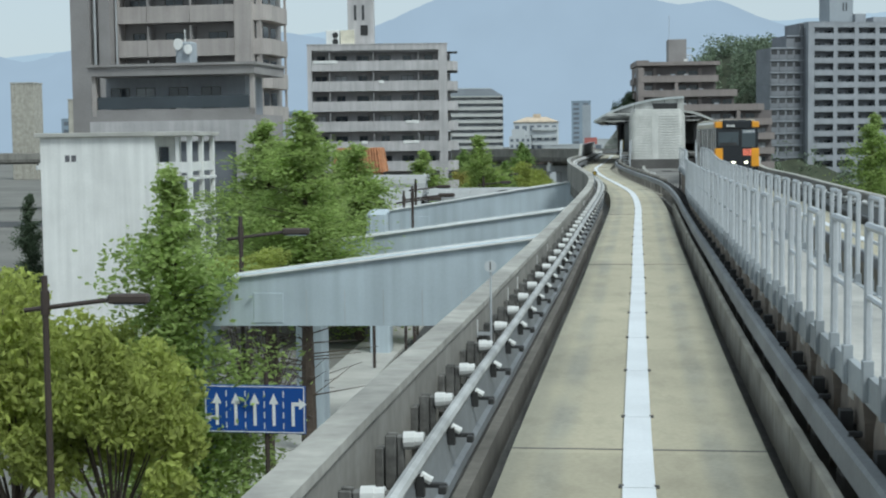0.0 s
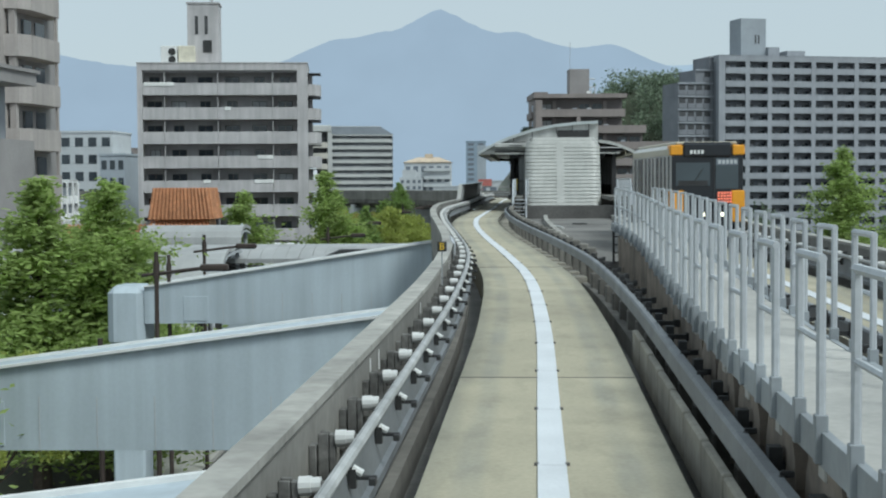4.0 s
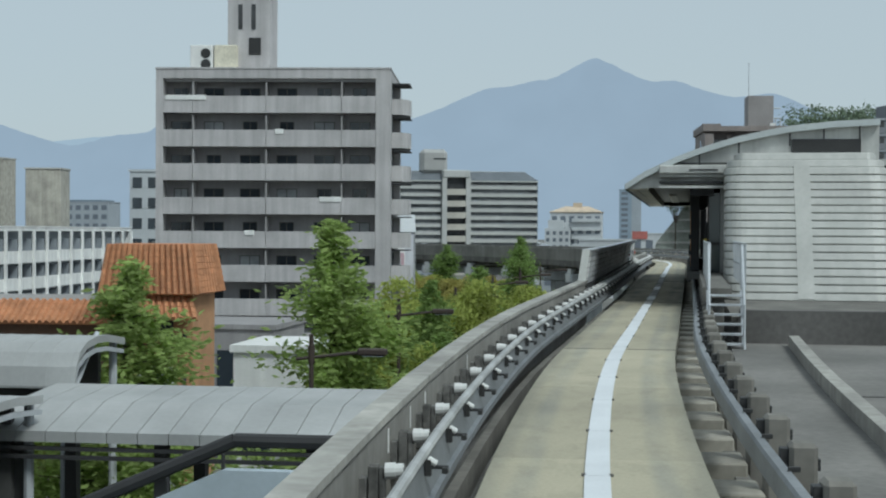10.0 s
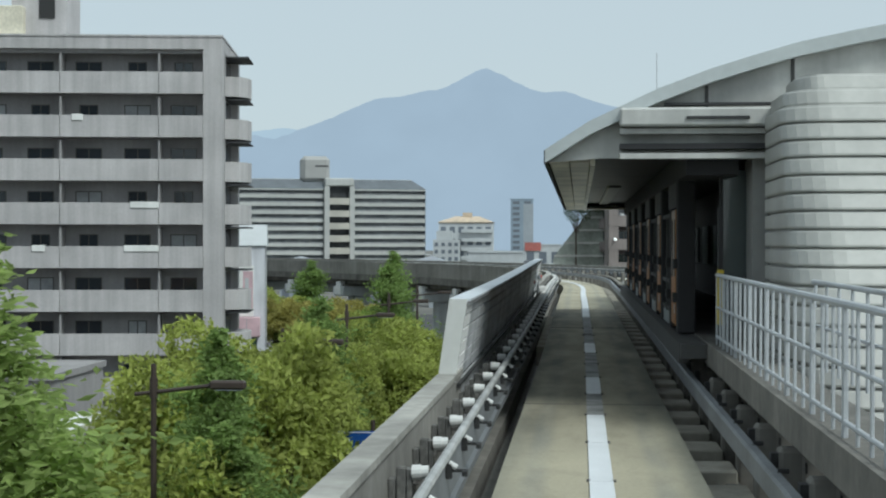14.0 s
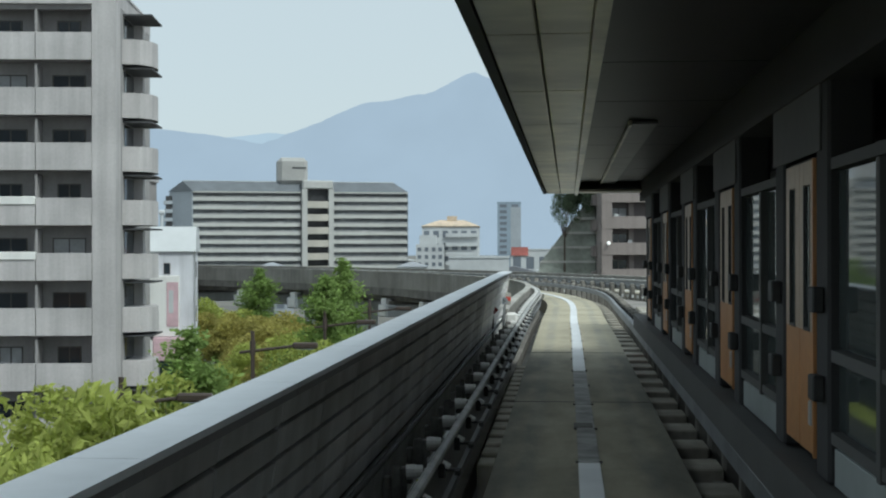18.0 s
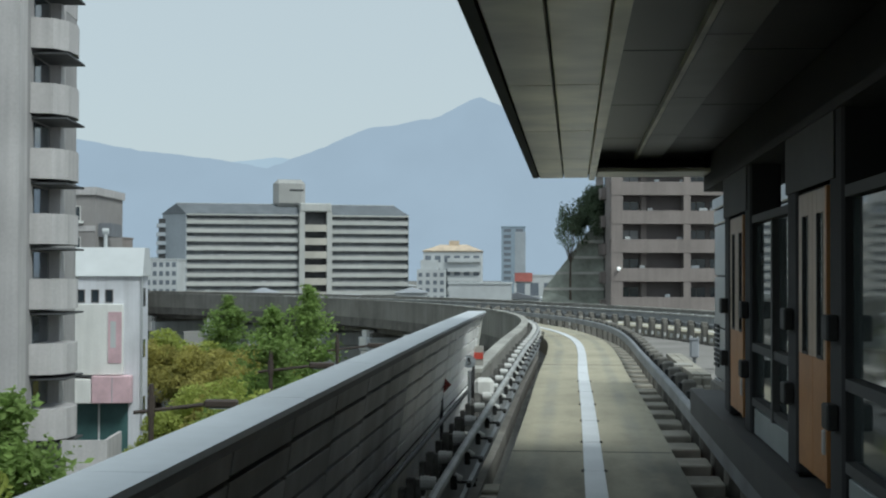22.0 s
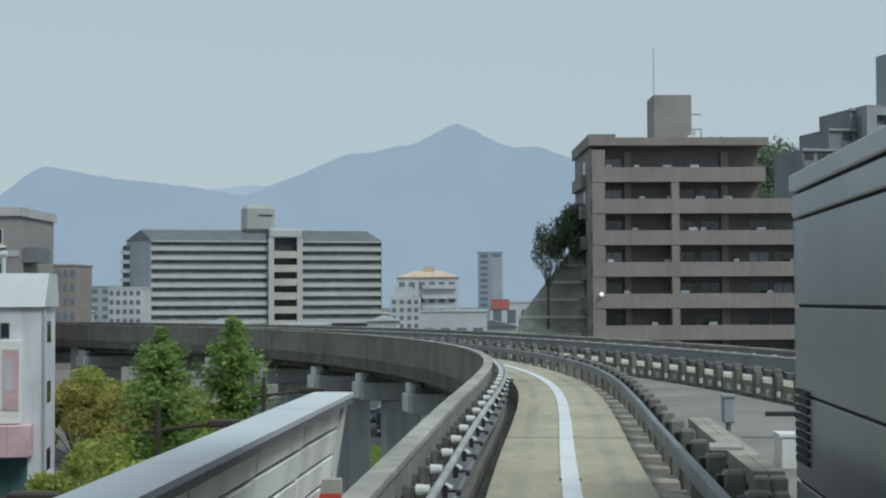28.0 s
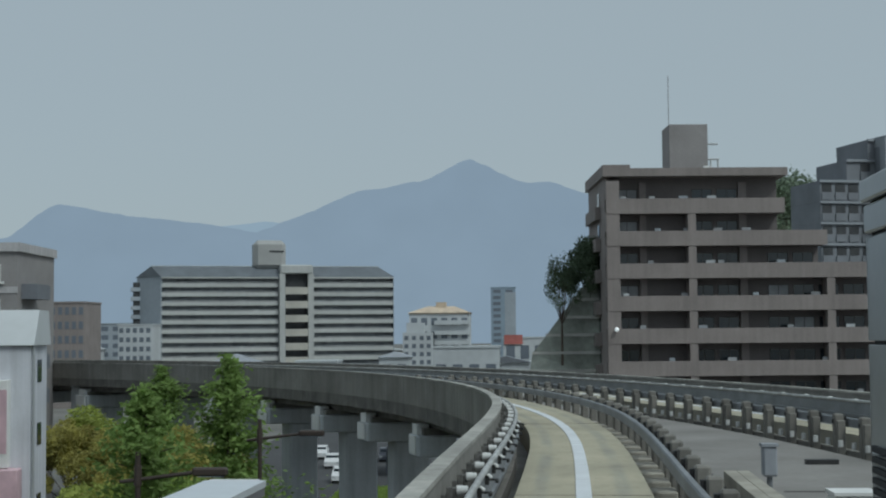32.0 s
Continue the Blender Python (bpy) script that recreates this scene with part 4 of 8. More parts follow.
bmesh.ops.recalc_face_normals(bm, faces=bm.faces)
part("end_wall", bm, HAZE_G, b2)
TANB = mat("far_tan_band", (0.46, 0.44, 0.39), 0.85, stain=0.12, stain_scale=0.2)
for k in range(12):
    zt = EAVE - 1.75 - 2.53 * k
    for a, b in ((0.05, CORE[0] - 0.05), (CORE[1] + 0.05, W2 - 0.05)):
        part("balcony_band", boxes((a, b, 0, 0.25, zt - 1.15, zt)), BEIGE, b2)
        part("balcony_rail", boxes((a, b, 0.1, 0.2, zt + 0.2, zt + 0.3)), BEIGE, b2)
        part("balcony_floor", boxes((a, b, 0.26, 1.59, zt - 1.15, zt - 1.0)), BEIGE_D, b2)
        n = int((b - a) / 3.6)
        for i in range(n):
            x = a + (b - a) * (i + 0.5) / n
            if (i * 7 + k * 3) % 5 == 1:
                part("laundry", boxes((x - 0.8, x + 0.5, 0.02, 0.3, zt - 0.35, zt + 0.12)), (HAZE_W, CURTAIN, HAZE_B)[(i + k) % 3], b2)
    if k < 8:
        zc = EAVE - 1.1 - 3.86 * k
        part("core_band", boxes((CORE[0] + 1.6, CORE[1] - 1.6, -1.2, -0.9, zc - 3.8, zc - 1.8)), TANB, b2)
for a, b in ((CORE[0], CORE[0] + 1.55), (CORE[1] - 1.55, CORE[1])):
    part("core_pier", boxes((a, b, -1.3, D2, -4, EAVE + 0.8)), BEIGE, b2)
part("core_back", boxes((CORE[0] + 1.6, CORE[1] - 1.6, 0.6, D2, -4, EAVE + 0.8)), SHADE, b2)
part("core_head", boxes((CORE[0] + 0.2, CORE[1] - 0.2, -1.3, D2, EAVE + 0.8, EAVE + 3.3), bevel=0.3), BEIGE, b2)
part("water_tower", boxes((25.2, 34.2, 2, 8, EAVE + 2.2, 37.6), bevel=1.2), mat("tan_tower", (0.34, 0.34, 0.33), 0.85, stain=0.15, stain_scale=0.1), b2)
part("tower_slot", boxes((29.5, 33.6, 1.9, 2.0, 34.2, 34.7)), SHADE, b2)
for k in range(10):
    part("end_balcony", boxes((-8.0, -5.4, D2 - 1.6, D2 + 3, 24.6 - 2.53 * k - 1.1, 24.6 - 2.53 * k)), HAZE_G, b2)
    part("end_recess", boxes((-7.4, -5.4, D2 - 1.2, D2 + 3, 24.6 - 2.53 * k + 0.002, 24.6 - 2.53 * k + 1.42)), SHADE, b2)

# the brown block in front of the hill
br = empty("brown_flats", pose(8.1, 306.0, 0, 0, 0, 3.5) @ Matrix.Diagonal((0.955, 1, 1, 1)), "brown tiled apartment house with deep dark balconies", "apartment building", "apartment blocks")
BT = [22.05 - 2.81 * k for k in range(9)]
BW = [16.2, 20.0, 25.4, 27.0, 27.5, 27.5, 27.5, 27.5, 27.5]
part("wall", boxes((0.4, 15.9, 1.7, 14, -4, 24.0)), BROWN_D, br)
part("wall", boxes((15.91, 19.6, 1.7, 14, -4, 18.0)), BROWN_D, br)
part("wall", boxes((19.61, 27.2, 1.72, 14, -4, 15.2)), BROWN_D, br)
part("roof", boxes((-0.3, 16.5, -0.2, 14.2, 24.0, 24.7), (-0.3, 2.2, -0.2, 14.2, 24.7, 25.0)), BROWN, br)
part("side_wall", boxes((-0.02, 0.38, 1.0, 13.8, -4, 24.0)), BROWN, br)
for k, (zt, w) in enumerate(zip(BT, BW)):
    part("balcony_parapet", boxes((0, w, -0.1, 0.15, zt - 1.3, zt)), BROWN, br)
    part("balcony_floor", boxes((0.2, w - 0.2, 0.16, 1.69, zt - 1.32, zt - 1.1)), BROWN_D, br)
    part("side_balcony", boxes((-0.55, -0.03, 4.0, 12.0, zt - 1.5, zt - 0.35)), BROWN, br)
    part("pier", boxes((0, 1.2, -0.05, 1.6, zt + 0.002, zt + 1.57)), BROWN, br)
    up = BW[max(k - 1, 0)]
    for x in (7.4, 19.9, 26.8):
        if k and x + 0.75 <= up:
            part("pier", boxes((x, x + 0.72, -0.05, 1.6, zt + 0.002, zt + 1.5)), BROWN, br)
    part("back_pier", boxes((12.3, 13.0, 1.2, 1.69, zt - 1.08, zt + 1.5)), BROWN, br)
    part("back_pier", boxes((3.2, 3.8, 1.2, 1.69, zt - 1.08, zt + 1.5)), BROWN, br)
    x = 2.1
    while x < up - 1.5:
        if min(abs(x - 7.7), abs(x - 12.6), abs(x - 3.5)) > 1.2:
            window(br, x, 1.7, zt - 1.08, 1.9, 2.05)
        x += 2.3
    for i in range(4):
        x = (2.6 + 5.3 * i + 3.1 * k) % (up - 3) + 1.4
        part("laundry", boxes((x, x + 0.5 + 0.3 * (i % 2), 0.5, 0.6, zt - 0.2, zt + 0.28)), (CURTAIN, HAZE_W, CURTAIN, HAZE_G)[(i + k) % 4], br)
    part("side_window", boxes((-0.06, 0.0, 5, 6.2, zt - 0.2, zt + 1.0)), GLASS, br)
part("pent_tower", boxes((6.85, 10.55, 6, 10, 24.7, 29.4), bevel=0.05), TAUPE_D, br)
for a, b in (((10.56, 7, 26.3), (11.8, 7, 26.3)), ((11.7, 7, 24.7), (11.7, 7, 26.2)), ((10.56, 7, 27.7), (11.7, 7, 27.7)), ((11.0, 7, 24.7), (11.0, 7, 26.2))):
    part("roof_frame_bar", rods((a, b, 0.1)), HAZE_W, br)
part("roof_unit", boxes((10.0, 10.65, 5.3, 5.8, 24.72, 25.5)), WHITE, br)
part("mast", rods(((7.2, 8, 29.4), (7.2, 8, 34.2), 0.05)), ALU, br)
bm = bmesh.new()
bmesh.ops.create_uvsphere(bm, u_segments=12, v_segments=8, radius=0.2)
lampb = part("wall_lamp", bm, mat("globe_lamp", (0.9, 0.9, 0.88), 0.3, grain=0, stain=0, emit=0.6), br, "white globe lamp", smooth=True)
lampb.location = (0.75, -0.35, 10.75)

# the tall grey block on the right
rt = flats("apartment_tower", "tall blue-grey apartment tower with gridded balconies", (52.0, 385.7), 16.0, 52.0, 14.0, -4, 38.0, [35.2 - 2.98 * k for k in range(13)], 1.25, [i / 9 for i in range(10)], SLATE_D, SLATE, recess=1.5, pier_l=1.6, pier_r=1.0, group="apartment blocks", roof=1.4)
for i in range(1, 9):
    x = 1.6 + (52 - 2.6) * i / 9
    part("pier", boxes((x - 0.55, x + 0.55, -0.06, -0.031, -4, 36.6)), SLATE, rt)
part("pent_tower", boxes((7.3, 13.6, 4, 10, 38, 46.8), bevel=0.08), HAZE_G, rt)
for x in (10.8, 11.6):
    part("tower_slot", boxes((x, x + 0.3, 3.93, 4.0, 41, 43)), SHADE, rt)
part("roof_house", boxes((13.7, 16.5, 3, 10, 38, 40.2), (18.5, 23, 3, 10, 38, 39.4)), SLATE, rt)
for k in range(-2, 11):
    zt = 31.8 - 2.98 * k
    wl = -1.0 if k == -2 else -4.4 if k == -1 else -8.6
    part("wing_wall", boxes((wl, -0.02, 3.0, 12, zt - 2.96, zt)), SLATE_M, rt)
    part("wing_edge", boxes((wl - 0.1, -0.03, 2.7, 2.99, zt - 0.25, zt + 0.1)), SLATE, rt)
    for x in [q for q in (-8.3, -6.2, -4.2, -2.2) if q > wl + 0.2]:
        part("wing_recess", boxes((x, x + 1.45, 2.93, 3.0, zt - 1.6, zt - 0.45)), SHADE, rt)
        part("wing_parapet", boxes((x - 0.1, x + 1.5, 2.8, 2.92, zt - 2.7, zt - 1.65)), SLATE_M, rt)

# white shop building with a pink sign band
ws = empty("shop_building", pose(-35.5, 247.7, 0.816, 0, 0, 9.0) @ Matrix.Scale(0.92, 4), "white shop building with a faded pink signboard", "building")
PINK = mat("faded_pink", (0.6, 0.42, 0.46), 0.6, grain=0.04, scale=6, stain=0.25, stain_scale=0.7)
GREENG = mat("green_shop_glass", (0.07, 0.14, 0.14), 0.2, grain=0.05, scale=4, stain=0.2)
part("wall", boxes((0, 13.6, 0, 5, -5.24, 10.0)), mat("lavender_render", (0.58, 0.59, 0.63), 0.7, grain=0.03, scale=8, stain=0.1, stain_scale=0.4, streak=0.12), ws)
bm = bmesh.new()
v = [bm.verts.new(p) for p in ((-0.2, -0.2, 10.0), (13.8, -0.2, 10.0), (13.8, 5.2, 10.0), (-0.2, 5.2, 10.0), (7.2, 2.0, 11.9), (13.7, 2.0, 11.9), (13.7, 5.0, 11.9), (7.2, 5.0, 11.9))]
for q in ((0, 1, 5, 4), (1, 2, 6, 5), (2, 3, 7, 6), (3, 0, 4, 7), (4, 5, 6, 7), (3, 2, 1, 0)):
    bm.faces.new([v[i] for i in q])
bmesh.ops.recalc_face_normals(bm, faces=bm.faces)
part("roof", bm, HAZE_W, ws)
part("roof_vent", rods(((11, 3, 11.8), (11, 3, 13.0), 0.12), ((10.8, 3, 13), (11.2, 3, 13), 0.2)), HAZE_W, ws)
for x in (2.0, 4.0, 9.85, 10.75, 11.65):
    window(ws, x, 0.0, 8.28, 0.5, 0.85, panes=1)
window(ws, 8.2, 0.0, 8.65, 1.5, 0.5, panes=1)
part("billboard", boxes((0.5, 12.6, -0.9, -0.02, 3.65, 8.2), bevel=0.03), WHITE, ws)
for x0, x1, z0, z1, m_ in ((11.7, 12.56, 4.4, 7.7, PINK), (11.85, 12.2, 5.4, 7.1, HAZE_W), (8.4, 8.9, 5.6, 6.0, HAZE_G), (7.4, 8.1, 6.9, 7.6, HAZE_G), (8.4, 8.8, 7.0, 7.4, HAZE_G)):
    part("sign_patch", boxes((x0, x1, -0.94 if m_ is not HAZE_W else -0.96, -0.905 if m_ is not HAZE_W else -0.942, z0, z1)), m_, ws)
part("canopy_band", boxes((-0.3, 10.7, -1.3, -0.02, 1.85, 3.4), bevel=0.05), WHITE, ws)
part("sign_band", boxes((10.72, 13.2, -1.35, -0.02, 1.85, 3.6), bevel=0.05), PINK, ws)
part("band_joint", boxes((12.0, 12.04, -1.37, -1.352, 1.9, 3.55)), HAZE_G, ws)
part("shop_front", boxes((0.2, 12.9, -0.12, -0.02, -5.24, 1.8)), GREENG, ws)
for x in range(1, 13, 2):
    part("shop_mullion", boxes((x, x + 0.12, -0.2, -0.125, -5.24, 1.8)), HAZE_W, ws)
for z in (8.0, 4.6, 0.8):
    part("side_window", boxes((13.58, 13.64, 2.0, 3.2, z, z + 1.2)), GLASS, ws)
part("pipe", rods(((13.7, 0.3, -5.24), (13.7, 0.3, 10.2), 0.07)), ALU, ws)
part("side_box", boxes((13.61, 14.6, 1, 4, -5.24, 0.5)), HAZE_W, ws)

# brown flats behind the shop
ub = empty("brown_house", pose(-52.9, 291.0, 0, 0, 0, 2.0), "taupe flats with white-framed windows", "apartment building")
part("wall", boxes((0, 14.3, 0, 10, -4, 17.2)), TAUPE_D, ub)
part("roof", boxes((-0.2, 14.5, -0.2, 10.2, 17.2, 17.9)), A8_PAR, ub)
for k in range(4):
    z = 14.9 - 2.75 * k
    for x in (1.5, 4.5, 8.3, 12.0):
        window(ub, x, 0.0, z, 2.0, 1.3, frame_m=WHITE)
        part("window_box", boxes((x - 1.3, x + 1.3, -0.25, -0.06, z - 0.25, z - 0.05)), WHITE, ub)
    part("side_balcony", boxes((14.31, 15.6, 1, 4.5, z - 1.4, z - 0.3), (14.31, 15.5, 1.1, 4.4, z - 0.3, z - 0.2)), SLATE_D, ub)
    part("floor_band", boxes((-0.05, 14.35, -0.06, -0.01, z - 0.95, z - 0.45)), A8_PAR, ub)
    part("air_unit", boxes((4.0, 5.0, -0.5, -0.07, z - 1.3, z - 0.55), bevel=0.04), WHITE, ub)
part("mast", rods(((10, 5, 17.9), (10, 5, 22), 0.05), ((9.5, 5, 21), (10.5, 5, 21), 0.03)), ALU, ub)

hd = empty("hoarding", pose(-36.9, 300, -4), "pale blue-white panelled hoarding on steel posts", "hoarding")
for i in range(3):
    part("panel", boxes((i * 0.9 + 0.01, i * 0.9 + 0.89, 0, 0.08, 0.1, 10.6), bevel=0.02), HAZE_W, hd)
for i in range(4):
    part("post", boxes((i * 0.9 - 0.05, i * 0.9 + 0.05, 0.09, 0.22, 0, 10.7)), ALU, hd)
for z in (0.6, 5.0, 10.2):
    part("rail", boxes((-0.05, 2.75, 0.23, 0.3, z, z + 0.12)), ALU, hd)
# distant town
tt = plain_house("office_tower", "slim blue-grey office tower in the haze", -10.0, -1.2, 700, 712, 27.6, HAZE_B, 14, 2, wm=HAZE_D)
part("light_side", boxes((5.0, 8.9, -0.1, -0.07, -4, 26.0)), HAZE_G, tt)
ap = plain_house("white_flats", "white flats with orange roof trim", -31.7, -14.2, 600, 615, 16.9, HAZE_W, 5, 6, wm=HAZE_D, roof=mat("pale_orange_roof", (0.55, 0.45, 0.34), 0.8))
bm = bmesh.new()
v = [bm.verts.new(p) for p in ((-0.4, -0.5, 17.25), (17.9, -0.5, 17.25), (17.9, 15.5, 17.25), (-0.4, 15.5, 17.25), (5.0, 5.0, 19.2), (13.0, 5.0, 19.2))]
for q in ((0, 1, 5, 4), (1, 2, 5), (2, 3, 4, 5), (3, 0, 4), (3, 2, 1, 0)):
    bm.faces.new([v[k] for k in q])
bmesh.ops.recalc_face_normals(bm, faces=bm.faces)
part("hipped_roof", bm, mat("pale_orange_roof", (0.55, 0.45, 0.34), 0.8), ap)
part("roof_house", boxes((7.6, 10.6, 4, 7, 18.6, 20.4)), mat("pale_orange_roof", (0.55, 0.45, 0.34), 0.8), ap)
part("front_block", boxes((-1.5, 7.0, -5, -0.1, -4, 11.6)), HAZE_W, ap)
part("front_block", boxes((-0.5, 4.6, -4, -0.1, 11.6, 14.4)), HAZE_W, ap)
for k in range(5):
    part("balcony_band", boxes((7.4, 17.4, -1.2, -0.07, 2.2 + 2.9 * k, 3.4 + 2.9 * k)), HAZE_W, ap)
    for x in (-1.0, 1.2, 3.4, 5.4):
        part("window", boxes((x, x + 1.1, -5.06, -5.0, 0.2 + 2.3 * k, 1.4 + 2.3 * k)), HAZE_D, ap)
rng = random.Random(4)
ROOFS = (HAZE_W, HAZE_G, CONC_L, HAZE_W, TAUPE_D)
for i in range(46):
    x = -170 + 7.0 * i + rng.uniform(-2, 2)
    y = rng.uniform(440, 640)
    if 8 < x < 46 or (-100 < x < -30 and y > 520):
        y = 640 + rng.uniform(10, 60)
    w = rng.uniform(6, 12)
    zt = rng.uniform(2.0, 5.6) if y < 600 else rng.uniform(4.0, 9.0)
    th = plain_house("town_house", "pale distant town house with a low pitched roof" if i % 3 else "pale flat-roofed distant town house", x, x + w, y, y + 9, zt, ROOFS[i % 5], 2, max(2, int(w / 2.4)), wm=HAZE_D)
    if i % 3:
        bm = bmesh.new()
        g = rng.uniform(1.2, 2.2)
        v = [bm.verts.new(p) for p in ((-0.5, -0.5, zt + 0.36), (w + 0.5, -0.5, zt + 0.36), (w + 0.5, 9.5, zt + 0.36), (-0.5, 9.5, zt + 0.36), (w * 0.5, -0.5 if i % 2 else 3, zt + g), (w * 0.5, 9.5 if i % 2 else 6, zt + g))]
        for q in ((0, 1, 4), (1, 2, 5, 4), (2, 3, 5), (3, 0, 4, 5), (3, 2, 1, 0)):
            bm.faces.new([v[k] for k in q])
        bmesh.ops.recalc_face_normals(bm, faces=bm.faces)
        part("pitched_roof", bm, (SLATE, HAZE_W, TAUPE, SLATE_D)[i % 4], th)
for i, (x, y, w, z, m) in enumerate(((-118, 480, 14, 20, BROWN), (-150, 520, 16, 17, HAZE_B), (-136, 620, 18, 15, HAZE_G), (-180, 640, 20, 24, HAZE_W), (-205, 600, 16, 20, HAZE_G), (-240, 660, 26, 22, HAZE_B), (-270, 560, 26, 19, HAZE_W), (-128, 760, 12, 22, HAZE_B), (-165, 800, 10, 27, HAZE_B), (-98.1, 480, 7.4, 18, BROWN), (-106, 560, 9, 14, HAZE_W), (70, 560, 30, 30, HAZE_G))):
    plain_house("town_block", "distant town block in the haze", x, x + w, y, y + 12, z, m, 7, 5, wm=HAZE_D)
rd = plain_house("red_shop", "low white shop with a red sign in the distance", -3.5, 6.5, 520, 530, 9.8, HAZE_W, 2, 3, wm=HAZE_D)
part("red_sign", boxes((0.2, 4.5, -0.3, -0.07, 8.4, 10.6)), mat("far_red", (0.42, 0.14, 0.12), 0.7), rd)
sh = plain_house("shed", "pale flat-roofed shed beyond the viaduct", -14, -3, 420, 430, 8.4, HAZE_W, 1, 4, wm=HAZE_D)
sh2 = plain_house("shed", "long low shed with a pale roof", 2, 26, 380, 390, 6.4, HAZE_G, 1, 8, wm=HAZE_D, roof=HAZE_W)

# ---- station ----
SZ = 7.7
ST = Matrix.Translation((at(150).x, at(150).y, 0)) @ Matrix.Rotation(-math.atan(0.031), 4, "Z")
CLAD = mat("white_cladding", (0.68, 0.68, 0.65), 0.5, grain=0.03, scale=10, stain=0.07, stain_scale=0.5, streak=0.05)
GABLE = mat("weathered_white_panel", (0.46, 0.46, 0.44), 0.55, grain=0.05, scale=10, stain=0.2, stain_scale=0.6, streak=0.18)
ROOFM = mat("grey_metal_roof", (0.5, 0.53, 0.53), 0.45, 0.3, grain=0.04, scale=8, stain=0.12, stain_scale=0.5)
SOFFIT = mat("pale_soffit", (0.52, 0.48, 0.37), 0.3, grain=0.16, scale=2.2, stain=0.45, stain_scale=0.9, vary=0.18)
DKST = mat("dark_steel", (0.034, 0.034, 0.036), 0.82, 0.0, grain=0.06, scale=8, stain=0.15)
WALLG = mat("station_grey", (0.072, 0.072, 0.07), 0.7, grain=0.05, scale=6, stain=0.15)
DOORO = mat("orange_wood_door", (0.42, 0.2, 0.07), 0.5, grain=0.08, scale=12, stain=0.15, stain_scale=1.0)
DOORG = mat("pale_door_top", (0.42, 0.33, 0.24), 0.5, grain=0.06, scale=12, stain=0.15)
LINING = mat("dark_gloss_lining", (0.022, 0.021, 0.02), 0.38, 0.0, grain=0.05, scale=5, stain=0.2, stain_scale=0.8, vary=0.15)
LINTEL = mat("lintel_grey", (0.075, 0.075, 0.073), 0.75, grain=0.05, scale=6, stain=0.15)
HUNG_G = mat("grey_notice_panel", (0.3, 0.33, 0.33), 0.5, grain=0.05, scale=6, stain=0.2)
PANE = glassy("screen_glass", (0.06, 0.075, 0.075), 0.05)
SILVER = mat("silver_cladding", (0.36, 0.375, 0.385), 0.36, 0.7, grain=0.03, scale=8, stain=0.14, stain_scale=0.35, vary=0.06)
L2 = 10.2

platform = empty("platform", ST, "dark concrete island platform with pale edge", "platform", kind="structure")
part("slab", boxes((1.72, L2 - 1.72, 2.35, 34.5, SZ + 0.78, SZ + 1.0)), CONC_M, platform)
part("end_walk", boxes((1.72, 2.29, -11.0, 2.345, SZ + 0.78, SZ + 1.0)), CONC_M, platform)
part("end_walk", boxes((7.3, L2 - 1.72, -11.0, 2.345, SZ + 0.78, SZ + 1.0)), CONC_M, platform)
part("end_floor", boxes((2.3, 7.29, -11.0, 2.34, SZ + 0.2, SZ + 0.34)), CONC_M, platform)
part("edge_slab", boxes((1.26, 1.639, 2.4, 33.0, SZ + 0.78, SZ + 1.0), bevel=0.01), WALLG, platform)
part("edge_strip", boxes((1.64, 1.715, -11.0, 34.5, SZ + 0.7, SZ + 1.02), (L2 - 1.715, L2 - 1.64, -11.0, 34.5, SZ + 0.7, SZ + 1.02)), CONC_M, platform)
for j in range(24):
    y = -10.6 + 1.95 * j
    for x in (2.0, L2 - 2.0):
        part("support_post", boxes((x - 0.13, x + 0.13, y - 0.13, y + 0.13, SZ - 0.62, SZ + 0.779)), CONC_M, platform)
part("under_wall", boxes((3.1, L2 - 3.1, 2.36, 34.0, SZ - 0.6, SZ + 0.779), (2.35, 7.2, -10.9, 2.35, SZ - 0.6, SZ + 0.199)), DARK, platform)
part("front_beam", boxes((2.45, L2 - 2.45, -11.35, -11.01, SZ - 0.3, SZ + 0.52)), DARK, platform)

# roof: a curved shell over both platform edges
prof_top = [(-0.74, 11.52), (-0.1, 11.93), (0.9, 12.4), (1.65, 12.68), (2.3, 12.88), (2.89, 13.05), (3.7, 13.22), (4.47, 13.36), (5.86, 13.5), (7.2, 13.56)]
prof_low = [(7.25, 12.3), (7.9, 12.22), (8.5, 12.05), (9.2, 11.75), (9.75, 11.5)]
LR = L2 - 1.2
canopy = empty("canopy_roof", ST, "curved grey metal canopy roof of the station", "roof")


def shell(y0, y1, prof, thick):
    bm = bmesh.new()
    rings = []
    for y in (y0, y1):
        rings.append([bm.verts.new((x, y, z)) for x, z in prof] + [bm.verts.new((x, y, z - thick)) for x, z in reversed(prof)])
    n = len(rings[0])
    for i in range(n):
        bm.faces.new((rings[0][i], rings[0][(i + 1) % n], rings[1][(i + 1) % n], rings[1][i]))
    k = len(prof)
    for r in rings:
        for i in range(k - 1):
            bm.faces.new((r[i], r[i + 1], r[n - 2 - i], r[n - 1 - i]))
    bmesh.ops.recalc_face_normals(bm, faces=bm.faces)
    return bm


